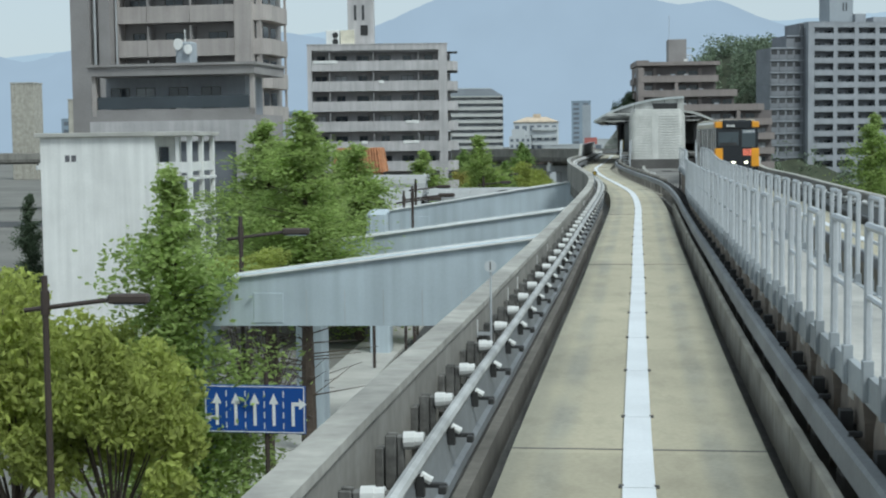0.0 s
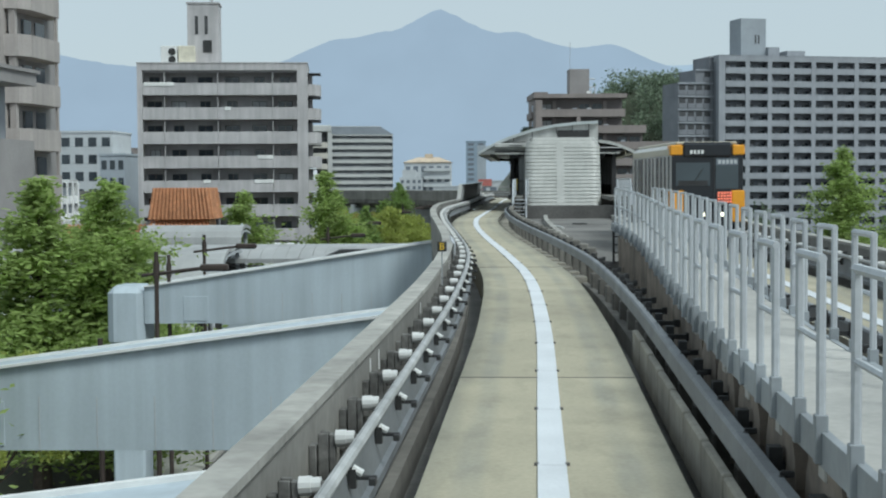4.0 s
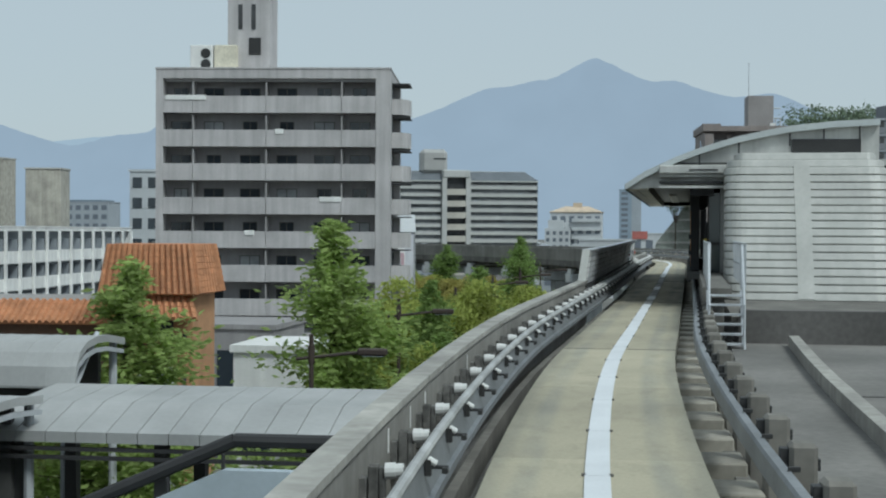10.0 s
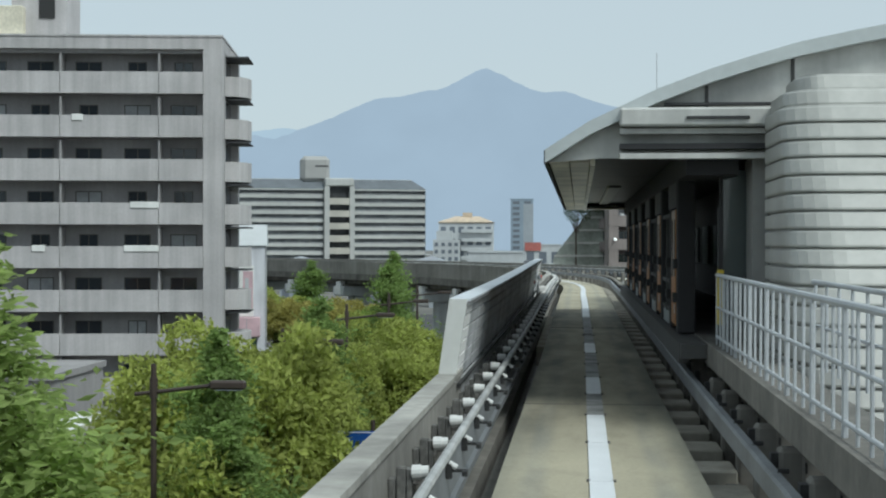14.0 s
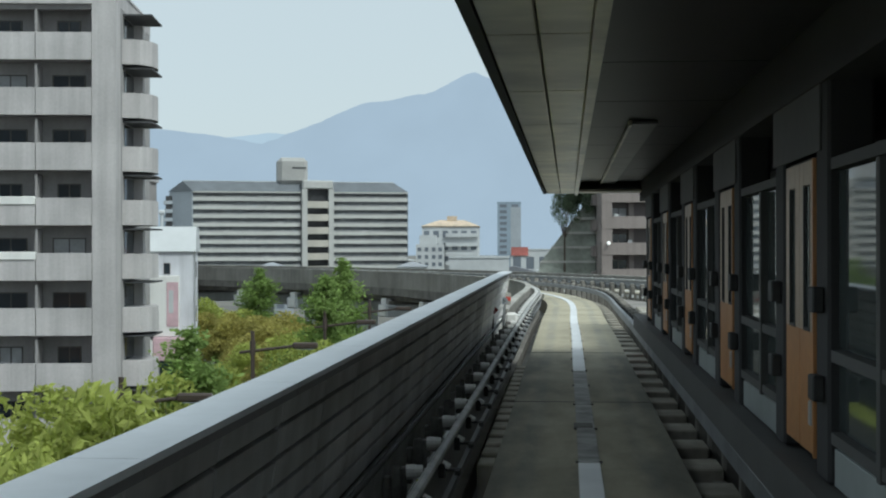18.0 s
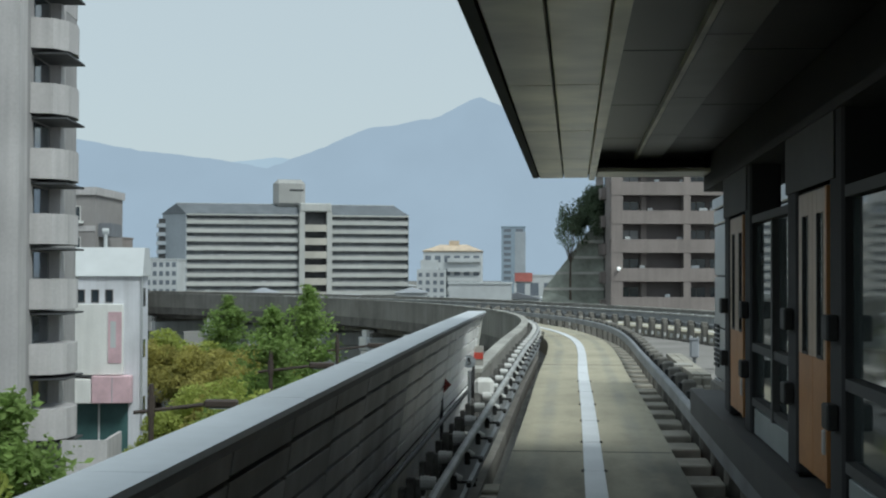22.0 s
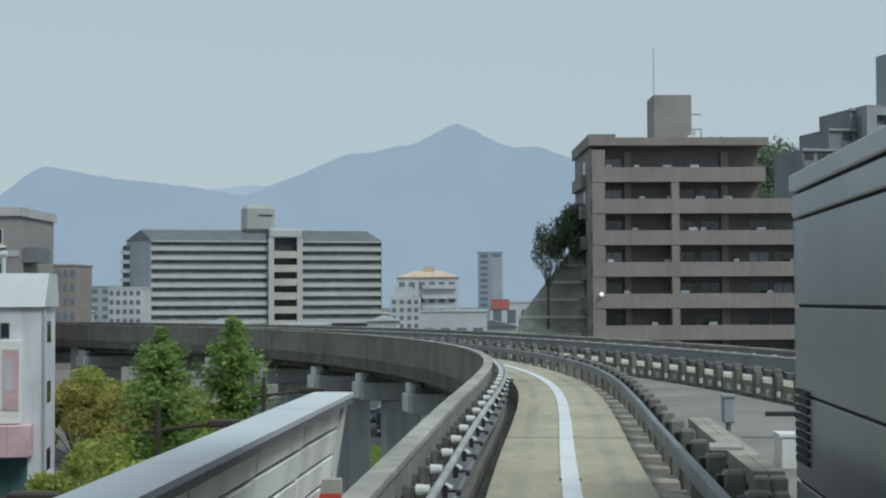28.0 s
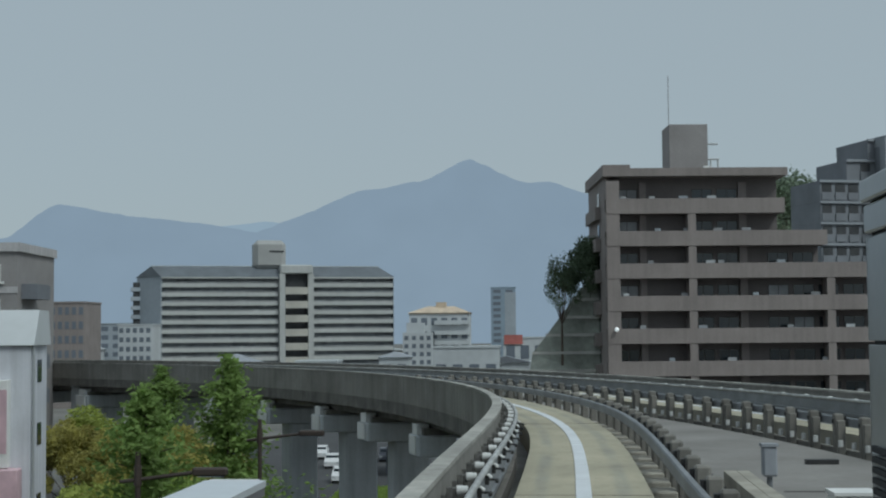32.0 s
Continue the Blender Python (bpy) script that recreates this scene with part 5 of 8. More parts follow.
part("roof_shell", shell(2.3, 32.3, prof_top, 0.1), ROOFM, canopy)
for j in range(1, 14):
    y = 2.3 + 30.0 * j / 14
    part("roof_seam", shell(y - 0.04, y + 0.04, [(x, z + 0.05) for x, z in prof_top], 0.045), ROOFM, canopy)
part("low_roof", shell(2.3, 32.3, prof_low, 0.1), ROOFM, canopy)
part("low_roof_edge", shell(2.12, 2.295, [(x, z + 0.04) for x, z in prof_low], 0.2), GABLE, canopy)
part("roof_edge", shell(2.12, 2.295, [(x, z + 0.04) for x, z in prof_top], 0.2), ROOFM, canopy)
part("roof_edge", shell(32.305, 32.42, [(x, z + 0.04) for x, z in prof_top], 0.08), DKST, canopy)
# white gable between the roof and the beam
bm = bmesh.new()
gp = [(x, z - 0.14) for x, z in prof_top]
for y in (2.36, 2.46):
    vs = [bm.verts.new((x, y, z)) for x, z in gp] + [bm.verts.new((7.2, y, 11.44)), bm.verts.new((0.1, y, 11.44))]
    bm.faces.new(vs)
part("gable", bm, GABLE, canopy)
for x, zt in ((1.62, 12.5), (2.86, 12.88), (4.45, 13.18), (5.5, 13.3), (6.6, 13.38)):
    part("gable_joint", boxes((x - 0.025, x + 0.025, 2.33, 2.355, zt - 0.42, zt)), WALLG, canopy)
part("gable_opening", boxes((4.5, 6.64, 2.3, 2.35, 12.4, 12.98)), BLACK, canopy, "dark louvre opening under the roof")
part("gable_rail", boxes((1.0, 2.8, 2.2, 2.32, 12.2, 12.24)), DKST, canopy)
for k, z in enumerate((11.42, 11.56, 11.78)):
    part("gable_louvre", boxes((0.35, LR - 0.35, 2.1, 2.32, z, z + 0.08)), GABLE if k != 1 else DKST, canopy)
part("gable_box", boxes((0.35, 2.7, 1.95, 2.34, 11.88, 12.15), bevel=0.03), GABLE, canopy)
part("gable_slot", boxes((1.3, 2.2, 1.92, 1.949, 11.98, 12.02)), DKST, canopy)
for side in (0, 1):
    fx = (lambda x: x) if not side else (lambda x: LR - x)

    def sb(x0, x1, *r):
        a, b = sorted((fx(x0), fx(x1)))
        return (a, b, *r)

    for j in range(10):
        y = 2.5 + 2.98 * j
        part("soffit_panel", boxes(sb(-0.68, -0.385, y + 0.012, y + 2.968, 11.38, 11.44), bevel=0.008), SOFFIT, canopy)
        part("soffit_panel", boxes(sb(-0.375, -0.08, y + 0.012, y + 2.968, 11.384, 11.44), bevel=0.008), SOFFIT, canopy)
    part("eave_trim", boxes(sb(-0.76, -0.69, 2.3, 32.15, 11.37, 11.56)), DKST, canopy)
    part("gutter", boxes(sb(-0.075, 0.0, 2.5, 32.1, 11.34, 11.7)), SOFFIT, canopy)
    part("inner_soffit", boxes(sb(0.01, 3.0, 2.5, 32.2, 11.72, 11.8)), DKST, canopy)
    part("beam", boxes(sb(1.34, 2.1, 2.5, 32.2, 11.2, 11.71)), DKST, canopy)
    for j in range(10):
        y = 2.52 + 2.98 * j
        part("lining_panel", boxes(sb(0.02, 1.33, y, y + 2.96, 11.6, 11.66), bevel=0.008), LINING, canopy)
# gleam of the sky on the lining, put in as pale added panels
GLEAM = mat("ceiling_gleam", (0.18, 0.175, 0.165), 0.35, grain=0.06, scale=3, stain=0.25, stain_scale=0.9)
for j in range(5):
    y = 16.5 + 3.0 * j
    part("hung_panel", boxes((0.5, 0.78, y + 0.005, y + 2.995, 11.555, 11.595), bevel=0.008), GLEAM, canopy)
part("panel_edge", boxes((0.46, 0.495, 16.5, 31.5, 11.54, 11.597)), SOFFIT, canopy, "pale edge strip of the gleam panel")
part("end_beam", boxes((-0.6, LR + 0.5, 32.2, 32.3, 11.43, 11.5)), DKST, canopy)
for j in range(5):
    part("end_soffit", boxes((0.02 + 1.8 * j, 1.8 + 1.8 * j, 31.25, 32.19, 11.385, 11.43), bevel=0.01), SOFFIT, canopy)
bm = bmesh.new()
for y in (32.1, 32.22):
    vs = [bm.verts.new((x, y, z - 0.14)) for x, z in prof_top] + [bm.verts.new((7.2, y, 11.503)), bm.verts.new((0.1, y, 11.503))]
    bm.faces.new(vs)
part("end_gable", bm, DKST, canopy)
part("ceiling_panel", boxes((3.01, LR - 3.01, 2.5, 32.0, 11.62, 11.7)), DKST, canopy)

# platform screen: columns, doors, glass
screen_near = empty("platform_screen", ST, "dark steel platform screen with orange sliding doors", "platform screen", "platform screens")
PITCH = 4.6
DOOR_Y = [5.18 + PITCH * j for j in range(6)]
DX, FZ, TZ = 1.4, SZ + 1.12, SZ + 3.05


def door_leaf(w):
    """One leaf: orange below, faded above, round a tall slim pane."""
    a, b = w * 0.3, w * 0.72
    return boxes((-0.03, -0.004, 0, w, FZ, FZ + 0.8), bevel=0.006), boxes((-0.03, -0.004, 0, a, FZ + 0.8, TZ), (-0.03, -0.004, b, w, FZ + 0.8, TZ), (-0.03, -0.004, a, b, TZ - 0.16, TZ), bevel=0.004), boxes((-0.018, -0.008, a + 0.02, b - 0.02, FZ + 0.82, TZ - 0.17)), boxes((-0.034, -0.006, a, a + 0.02, FZ + 0.8, TZ - 0.16), (-0.034, -0.006, b - 0.02, b, FZ + 0.8, TZ - 0.16), (-0.034, -0.006, a + 0.021, b - 0.021, FZ + 0.8, FZ + 0.82))


LEAFS = [mesh_of(n, b_, m_) for n, b_, m_ in zip(("door_leaf", "door_stile", "door_glass", "glass_seal"), door_leaf(0.6), (DOORO, DOORG, PANE, BLACK))]


def platform_door(parent, x, y):
    """A pair of sliding leaves with tall windows; x is the track face."""
    d = part("door", boxes((x, x + 0.06, y, y + 1.24, FZ, TZ + 0.02)), DKST, parent, "orange wood-grained sliding platform door")
    for yy in (y + 0.015, y + 0.625):
        for nm, me in zip(("door_leaf", "door_stile", "door_glass", "glass_seal"), LEAFS):
            share(nm, me, d, pose(x, yy, 0))
    part("door_edge", boxes((x - 0.05, x - 0.002, y - 0.05, y - 0.005, FZ, TZ)), DOORO, d)
    part("latch_box", boxes((x - 0.06, x - 0.032, y + 0.02, y + 0.1, FZ + 0.2, FZ + 0.36), bevel=0.008), ALU, d)
    return d


for j, y in enumerate(DOOR_Y):
    platform_door(screen_near, DX, y)
    part("lintel", boxes((DX - 0.05, DX - 0.036, y - 0.3, y + 1.75, TZ + 0.03, TZ + 0.5), bevel=0.004), LINTEL, screen_near)
    for yy in (y - 0.5, y + 1.32):
        part("column", boxes((DX - 0.035, DX + 0.25, yy, yy + 0.42, FZ - 0.1, TZ + 0.5), bevel=0.02), DKST, screen_near)
        for z in (FZ + 0.4, FZ + 0.95):
            part("sensor_box", boxes((DX - 0.11, DX - 0.037, yy + 0.1, yy + 0.3, z, z + 0.16), bevel=0.01), BLACK, screen_near)
    if j == 5:
        break
    y0, y1 = y + 1.76, y + PITCH - 0.52
    part("sill_panel", boxes((DX, DX + 0.07, y0, y1, FZ - 0.1, FZ + 0.13), bevel=0.006), HUNG_G, screen_near)
    for zr in (FZ + 0.16, FZ + 0.66, TZ - 0.1):
        part("mid_rail", boxes((DX - 0.02, DX + 0.09, y0, y1, zr, zr + 0.07)), LINTEL, screen_near)
    ym = y0 + (y1 - y0) * 0.4
    part("mullion", boxes((DX - 0.03, DX + 0.1, ym - 0.045, ym + 0.045, FZ + 0.14, TZ - 0.11)), WALLG, screen_near)
    for a, b in ((y0, ym - 0.05), (ym + 0.05, y1)):
        part("glass_panel", boxes((DX + 0.03, DX + 0.045, a, b, FZ + 0.74, TZ - 0.11)), PANE, screen_near)
        part("low_panel", boxes((DX + 0.03, DX + 0.045, a, b, FZ + 0.24, FZ + 0.65)), PANE, screen_near)
        part("blind", boxes((DX + 0.06, DX + 0.07, a + 0.05, b - 0.05, FZ + 1.25, TZ - 0.2)), HUNG_G, screen_near, "pale panel behind the glass")
part("head_beam", boxes((DX - 0.06, DX + 0.2, 2.6, 32.0, TZ + 0.51, SZ + 3.95)), DKST, screen_near)
part("kick_band", boxes((DX - 0.16, DX - 0.02, 2.6, 33, FZ - 0.42, FZ - 0.11)), WALLG, screen_near)
screen_far = empty("platform_screen", ST, "dark steel platform screen on the opposite edge", "platform screen", "platform screens")
for j in range(8):
    y = 2.7 + 4.16 * j
    part("column", boxes((L2 - 2.08, L2 - 1.78, y, y + 0.36, SZ + 1.0, SZ + 3.6)), DKST, screen_far)
part("panel", boxes((L2 - 1.95, L2 - 1.9, 2.7, 32, SZ + 1.0, SZ + 1.7)), WALLG, screen_far)
part("head_beam", boxes((L2 - 2.05, L2 - 1.8, 2.6, 32.0, SZ + 3.63, SZ + 3.95)), DKST, screen_far)
room = empty("platform_room", ST, "grey enclosed stair and lift room on the platform", "station room")
part("wall", boxes((3.6, 6.6, 8.0, 32.0, SZ + 1.0, SZ + 3.95)), WALLG, room)
for j in range(6):
    part("notice_board", boxes((3.52, 3.59, 9.5 + 3.6 * j, 11.3 + 3.6 * j, SZ + 1.9, SZ + 3.0)), HAZE_W, room)

# white ribbed lift and stair box at the near end
liftbox = empty("stair_box", ST, "white ribbed metal box at the end of the platform", "station box")
bm_w, bm_h, NRIB = 4.85, 0.232, 19
cx = 2.38 + bm_w / 2
lean_y = lambda z: -2.4 + (z - 8.05) * 0.6
RIBW = mat("warm_white_cladding", (0.4, 0.4, 0.375), 0.45, grain=0.04, scale=10, stain=0.12, stain_scale=0.5, streak=0.1)
for k in range(NRIB):
    z0 = 8.05 + bm_h * k
    r = 0.62
    inset = (0.3, 0.08)[NRIB - 1 - k] if k > NRIB - 3 else 0.0
    bm = bmesh.new()
    last = None
    for dz, ins in ((0.0, 0.07), (0.006, 0.012), (0.03, 0.0), (bm_h - 0.045, 0.0), (bm_h - 0.03, 0.012), (bm_h - 0.028, 0.07), (bm_h - 0.0005, 0.07)):
        yf = lean_y(z0 + dz)
        vs = []
        for sx, sy, a0 in ((1, 0, -90), (1, 1, 0), (-1, 1, 90), (-1, 0, 180)):
            for i in range(7):
                q = radians(a0 + 15 * i)
                x = cx + sx * (bm_w / 2 - r) + (r - ins - inset) * math.cos(q)
                y = (yf + r + inset if sy == 0 else 2.28 - r) + (r - ins) * math.sin(q)
                vs.append(bm.verts.new((x, y, z0 + dz)))
        if last:
            for i in range(len(vs)):
                bm.faces.new((last[i], last[(i + 1) % len(vs)], vs[(i + 1) % len(vs)], vs[i]))
        else:
            bm.faces.new(vs[::-1])
        last = vs
    bm.faces.new(last)
    part("rib_panel", bm, RIBW, liftbox)
bm = bmesh.new()
for x in (4.4, 4.88):
    zs = (8.1, 8.1 + bm_h * (NRIB - 2))
    bm.faces.new([bm.verts.new(q) for q in ((x, lean_y(zs[0]) - 0.02, zs[0]), (x, lean_y(zs[1]) - 0.02, zs[1]), (x, lean_y(zs[1]) + 0.2, zs[1]), (x, lean_y(zs[0]) + 0.2, zs[0]))])
bm.verts.ensure_lookup_table()
for i in range(4):
    bm.faces.new([bm.verts[q] for q in (i, (i + 1) % 4, 4 + (i + 1) % 4, 4 + i)])
bmesh.ops.recalc_face_normals(bm, faces=bm.faces)
part("centre_strip", bm, RIBW, liftbox)
part("core", boxes((cx - 2.5, cx + 2.5, 2.5, 3.5, SZ + 1.01, SZ + 3.75)), mat("smooth_grey_panel", (0.3, 0.3, 0.29), 0.6, grain=0.04, scale=6, stain=0.15, stain_scale=0.8, streak=0.08), liftbox)
part("end_glass", boxes((1.95, 2.52, 3.3, 3.34, SZ + 1.0, SZ + 3.6)), PANE, liftbox)
part("glass_frame", boxes((1.9, 1.95, 3.25, 3.4, SZ + 1.0, SZ + 3.6), (1.95, 2.5, 3.26, 3.38, SZ + 1.9, SZ + 1.98)), DKST, liftbox)
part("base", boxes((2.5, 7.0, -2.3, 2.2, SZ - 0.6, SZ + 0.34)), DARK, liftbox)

# end railings and steps
def steps(x, label):
    e = empty("metal_steps", ST @ pose(x, -11.4, 0), label, "steps", "steps at the platform end")
    for i in range(6):
        part("tread", boxes((0, 0.75, -0.28 * (6 - i), -0.28 * (6 - i) + 0.26, SZ - 0.3 + 0.2 * i + 0.14, SZ - 0.3 + 0.2 * i + 0.18)), STEEL_P, e)
    for xx in (0.0, 0.75):
        part("stringer", rods(((xx, -1.75, SZ - 0.3), (xx, 0.0, SZ + 0.95), 0.045)), STEEL_P, e)
        part("handrail", rods(((xx, -1.7, SZ + 0.7), (xx, 0.1, SZ + 2.0), 0.03), ((xx, -1.7, SZ - 0.3), (xx, -1.7, SZ + 0.7), 0.03), ((xx, -0.85, SZ + 0.3), (xx, -0.85, SZ + 1.3), 0.025), ((xx, 0.1, SZ + 1.0), (xx, 0.1, SZ + 2.0), 0.03), ((xx, -1.7, SZ + 0.2), (xx, 0.1, SZ + 1.5), 0.02)), STEEL_P, e)
    return e


steps(1.75, "pale galvanised steel steps with handrails")
steps(L2 - 2.5, "pale galvanised steel steps with handrails")
for x in (1.78, L2 - 1.78):
    rl = empty("end_railing", ST, "pale painted steel bar railing on the platform end", "railing", "platform end railings")
    part("top_rail", rods(((x, -11.0, SZ + 2.02), (x, 2.4, SZ + 2.02), 0.032)), STEEL_P, rl)
    part("mid_rail", rods(((x, -11.0, SZ + 1.55), (x, 2.4, SZ + 1.55), 0.022)), STEEL_P, rl)
    part("low_rail", rods(((x, -11.0, SZ + 1.12), (x, 2.4, SZ + 1.12), 0.022)), STEEL_P, rl)
    for j in range(27):
        y = -11.0 + 13.4 * j / 26
        part("baluster", rods(((x, y, SZ + 0.7), (x, y, SZ + 2.02), 0.026 if j % 3 == 0 else 0.016), n=6), STEEL_P, rl)
rl = empty("end_railing", ST, "pale painted steel railing across the platform end", "railing", "platform end railings")
part("inner_rail", rods(((2.6, -10.9, SZ + 2.02), (2.6, 1.0, SZ + 2.02), 0.03), ((2.6, -10.9, SZ + 1.5), (2.6, 1.0, SZ + 1.5), 0.02)), STEEL_P, rl)
for j in range(16):
    y = -10.9 + 11.9 * j / 15
    part("baluster", rods(((2.6, y, SZ + 1.0), (2.6, y, SZ + 2.02), 0.02), n=6), STEEL_P, rl)
yb = empty("gate_post", ST, "yellow warning panel on a dark gate", "gate")
part("panel", boxes((1.78, 1.86, 2.2, 2.42, SZ + 1.3, SZ + 2.1)), mat("warning_yellow", (0.6, 0.45, 0.03), 0.5), yb)
part("gate", boxes((1.8, 1.84, 2.43, 2.6, SZ + 1.0, SZ + 3.0)), DKST, yb)

# left screen wall of boards with a metal cap
wall_l = empty("screen_wall", ST, "grey boarded screen wall with a metal cap", "screen wall")
BOARD_LIT = mat("lit_board", (0.93, 0.93, 0.92), 0.4, grain=0.03, scale=10, stain=0.14, stain_scale=0.9, streak=0.14, vary=0.08)
CAPM = mat("pale_metal_cap", (0.6, 0.63, 0.66), 0.45, 0.15, grain=0.03, scale=10, stain=0.08, stain_scale=0.6)
JOINT = mat("dark_joint", (0.03, 0.03, 0.03), 0.7, grain=0.05, scale=10, stain=0.1)
PW, NB, LEAN, ROWS = 1.383, 27, 8.5, 6
BOARD_SHADED = mat("shaded_board", (0.52, 0.53, 0.545), 0.45, 0.0, grain=0.05, scale=10, stain=0.25, stain_scale=0.8, streak=0.2, vary=0.14)
WX = -1.66
GREYF = mat("grey_cap_flange", (0.2, 0.2, 0.21), 0.5, 0.2, grain=0.05, scale=10, stain=0.2)
wall_top = lambda y: slab_z(150 + y) + 1.79 + 0.0014 * y
# one board in two painted tones: shaded beneath the canopy, daylit at both ends
bd_me = [mesh_of("board", boxes((-0.035, 0.0, 0.02, PW - 0.02, 0.014, 0.162), bevel=0.003), m_) for m_ in (BOARD_SHADED, BOARD_LIT)]
lo_me = [mesh_of("lower_board", boxes((-0.035, 0.0, 0.015, PW / 2 - 0.015, 0.0, 0.9), bevel=0.006), m_) for m_ in (BOARD_SHADED, BOARD_LIT)]
for j in range(NB):
    y = -0.5 + PW * j
    top = wall_top(y + PW / 2)

    def on_wall(drop, dy=0.0):
        return pose(WX - 0.03 - math.sin(radians(LEAN)) * drop, y + dy, top - math.cos(radians(LEAN)) * drop, 0, LEAN, 0)

    for k in range(ROWS):
        share("board", bd_me[1 if j > 19 or j < 1 else 0], wall_l, on_wall(0.06 + 0.176 * (k + 1)))
    for k in range(2):
        share("lower_board", lo_me[1 if j > 19 or j < 1 else 0], wall_l, on_wall(0.06 + 0.176 * ROWS + 0.95, PW / 2 * k))
    back = part("back_sheet", boxes((-0.06, -0.04, 0, PW, -2.0, -0.05)), JOINT, wall_l)
    back.matrix_basis = on_wall(0.0)
    post = part("post", boxes((-0.16, -0.062, -0.05, 0.05, -2.0, -0.05)), STEEL, wall_l)
    post.matrix_basis = on_wall(0.0)
    if j % 2 == 0:
        ye = min(y + 2 * PW, -0.5 + PW * NB + 0.1)
        z0, z1 = wall_top(y), wall_top(ye)
        for nm, row, m_ in (("cap", (WX - 0.25, WX + 0.03, y + 0.004, ye - 0.004, z0 - 0.03, z0), CAPM), ("cap_flange", (WX - 0.02, WX + 0.024, y + 0.004, ye - 0.004, z0 - 0.07, z0 - 0.032), GREYF)):
            bm = boxes(row)
            for v in bm.verts:
                v.co.z += (z1 - z0) * (v.co.y - y) / (ye - y)
            part(nm, bm, m_, wall_l)
part("wall_pipe", rods(*[((WX - 0.14, y, wall_top(y) - 1.13), (WX - 0.14, y + 3.6, wall_top(y + 3.6) - 1.13), 0.028) for y in [-0.4 + 3.6 * i for i in range(10)]]), BLACK, wall_l)
for y, sgn in ((-0.5, -1), (-0.5 + PW * NB, 1)):
    wt = wall_top(y) - 0.001
    d = -0.12 if sgn < 0 else 0.16
    bm = bmesh.new()
    vs = []
    for x in (WX - 0.24, WX - 0.01):
        vs.append([bm.verts.new(p) for p in ((x, y, wt), (x, y + d, wt), (x - 0.28, y + d * 0.3, wt - 1.9), (x - 0.28, y, wt - 1.9))])
    for i in range(4):
        bm.faces.new((vs[0][i], vs[0][(i + 1) % 4], vs[1][(i + 1) % 4], vs[1][i]))
    bm.faces.new(vs[0][::-1])
    bm.faces.new(vs[1])
    bmesh.ops.recalc_face_normals(bm, faces=bm.faces)
    part("end_cap", bm, CLAD, wall_l)

# silver clad room at the far end
sil = empty("silver_room", ST, "silver metal clad equipment room with dark joints", "equipment room")
part("core", boxes((2.74, 7.4, 33.6, 44.9, SZ - 0.6, SZ + 4.0)), DKST, sil)
for k, (z0, z1) in enumerate(((SZ - 0.6, SZ + 0.33), (SZ + 0.37, SZ + 1.38), (SZ + 1.42, SZ + 2.43), (SZ + 2.47, SZ + 3.48))):
    for a, b in ((33.5, 45.0),):
        part("clad_panel", boxes((2.7, 2.735, a, b, z0, z1), bevel=0.006), SILVER, sil)
    part("clad_panel", boxes((2.7, 7.45, 44.92, 44.96, z0, z1)), SILVER, sil)
part("cornice", boxes((2.68, 7.5, 33.4, 45.0, SZ + 3.52, SZ + 3.8), (2.65, 7.56, 33.3, 45.03, SZ + 3.83, SZ + 4.05), bevel=0.02), SILVER, sil)
for i in range(9):
    part("vent_slat", boxes((2.66, 2.7, 44.0, 44.8, SZ + 0.6 + 0.1 * i, SZ + 0.66 + 0.1 * i)), DKST, sil)
ew = empty("end_column", ST, "dark steel column and ledge at the platform end", "column")
part("column", boxes((1.9, 2.2, 33.0, 33.3, SZ + 1.0, SZ + 3.6)), DKST, ew)
part("post", boxes((2.2, 2.55, 33.0, 33.4, SZ + 1.0, SZ + 2.9), bevel=0.02), WALLG, ew)
part("red_panel", boxes((1.95, 2.0, 33.3, 36.0, SZ - 0.2, SZ + 0.7)), mat("oxide_red", (0.25, 0.055, 0.035), 0.7, stain=0.2), ew)
part("camera_box", boxes((2.3, 2.7, 32.8, 33.3, SZ + 2.6, SZ + 2.85), bevel=0.02), ALU, ew)

# deck between the tracks on both sides of the station
deck_a = tagged(part("deck", deck_rows(98.8, 140, lambda s: 2.25, lambda s: off2(s) - 2.25, -0.61, -0.22), DECK), "grey concrete deck between the diverging tracks", "deck", kind="structure")
KERB_L = [2.5, 3.0, 3.38, 3.55, 3.63]
KERB_R = [3.9, 5.35, 6.75, 7.32, 7.4]
part("deck_kerb", deck_rows(100, 138, lambda s: knot(KERB_L, 100, 10, s) - 0.11, lambda s: knot(KERB_L, 100, 10, s) + 0.11, -0.218, 0.02), CONC, deck_a)
part("deck_kerb", deck_rows(102, 138, lambda s: knot(KERB_R, 100, 10, s) - 0.1, lambda s: knot(KERB_R, 100, 10, s) + 0.1, -0.218, 0.0), CONC, deck_a)
part("deck_kerb", deck_rows(102, 138, lambda s: knot(KERB_R, 100, 10, s) + 0.3, lambda s: knot(KERB_R, 100, 10, s) + 0.5, -0.218, 0.0), CONC_L, deck_a)
part("cable_run", deck_rows(102, 138, lambda s: knot(KERB_R, 100, 10, s) + 0.12, lambda s: knot(KERB_R, 100, 10, s) + 0.28, -0.218, -0.1), BLACK, deck_a)
part("deck_joint", deck_rows(128, 128.12, lambda s: 3.4, lambda s: off2(s) - 3.2, -0.218, -0.208), DARK, deck_a)
part("drain", deck_rows(127.8, 128.4, lambda s: 4.8, lambda s: 5.5, -0.207, -0.16), BLACK, deck_a)
part("loose_pipe", rods((at(122, 4.0, -0.16), at(127, 3.5, -0.16), 0.05)), WHITE, deck_a)
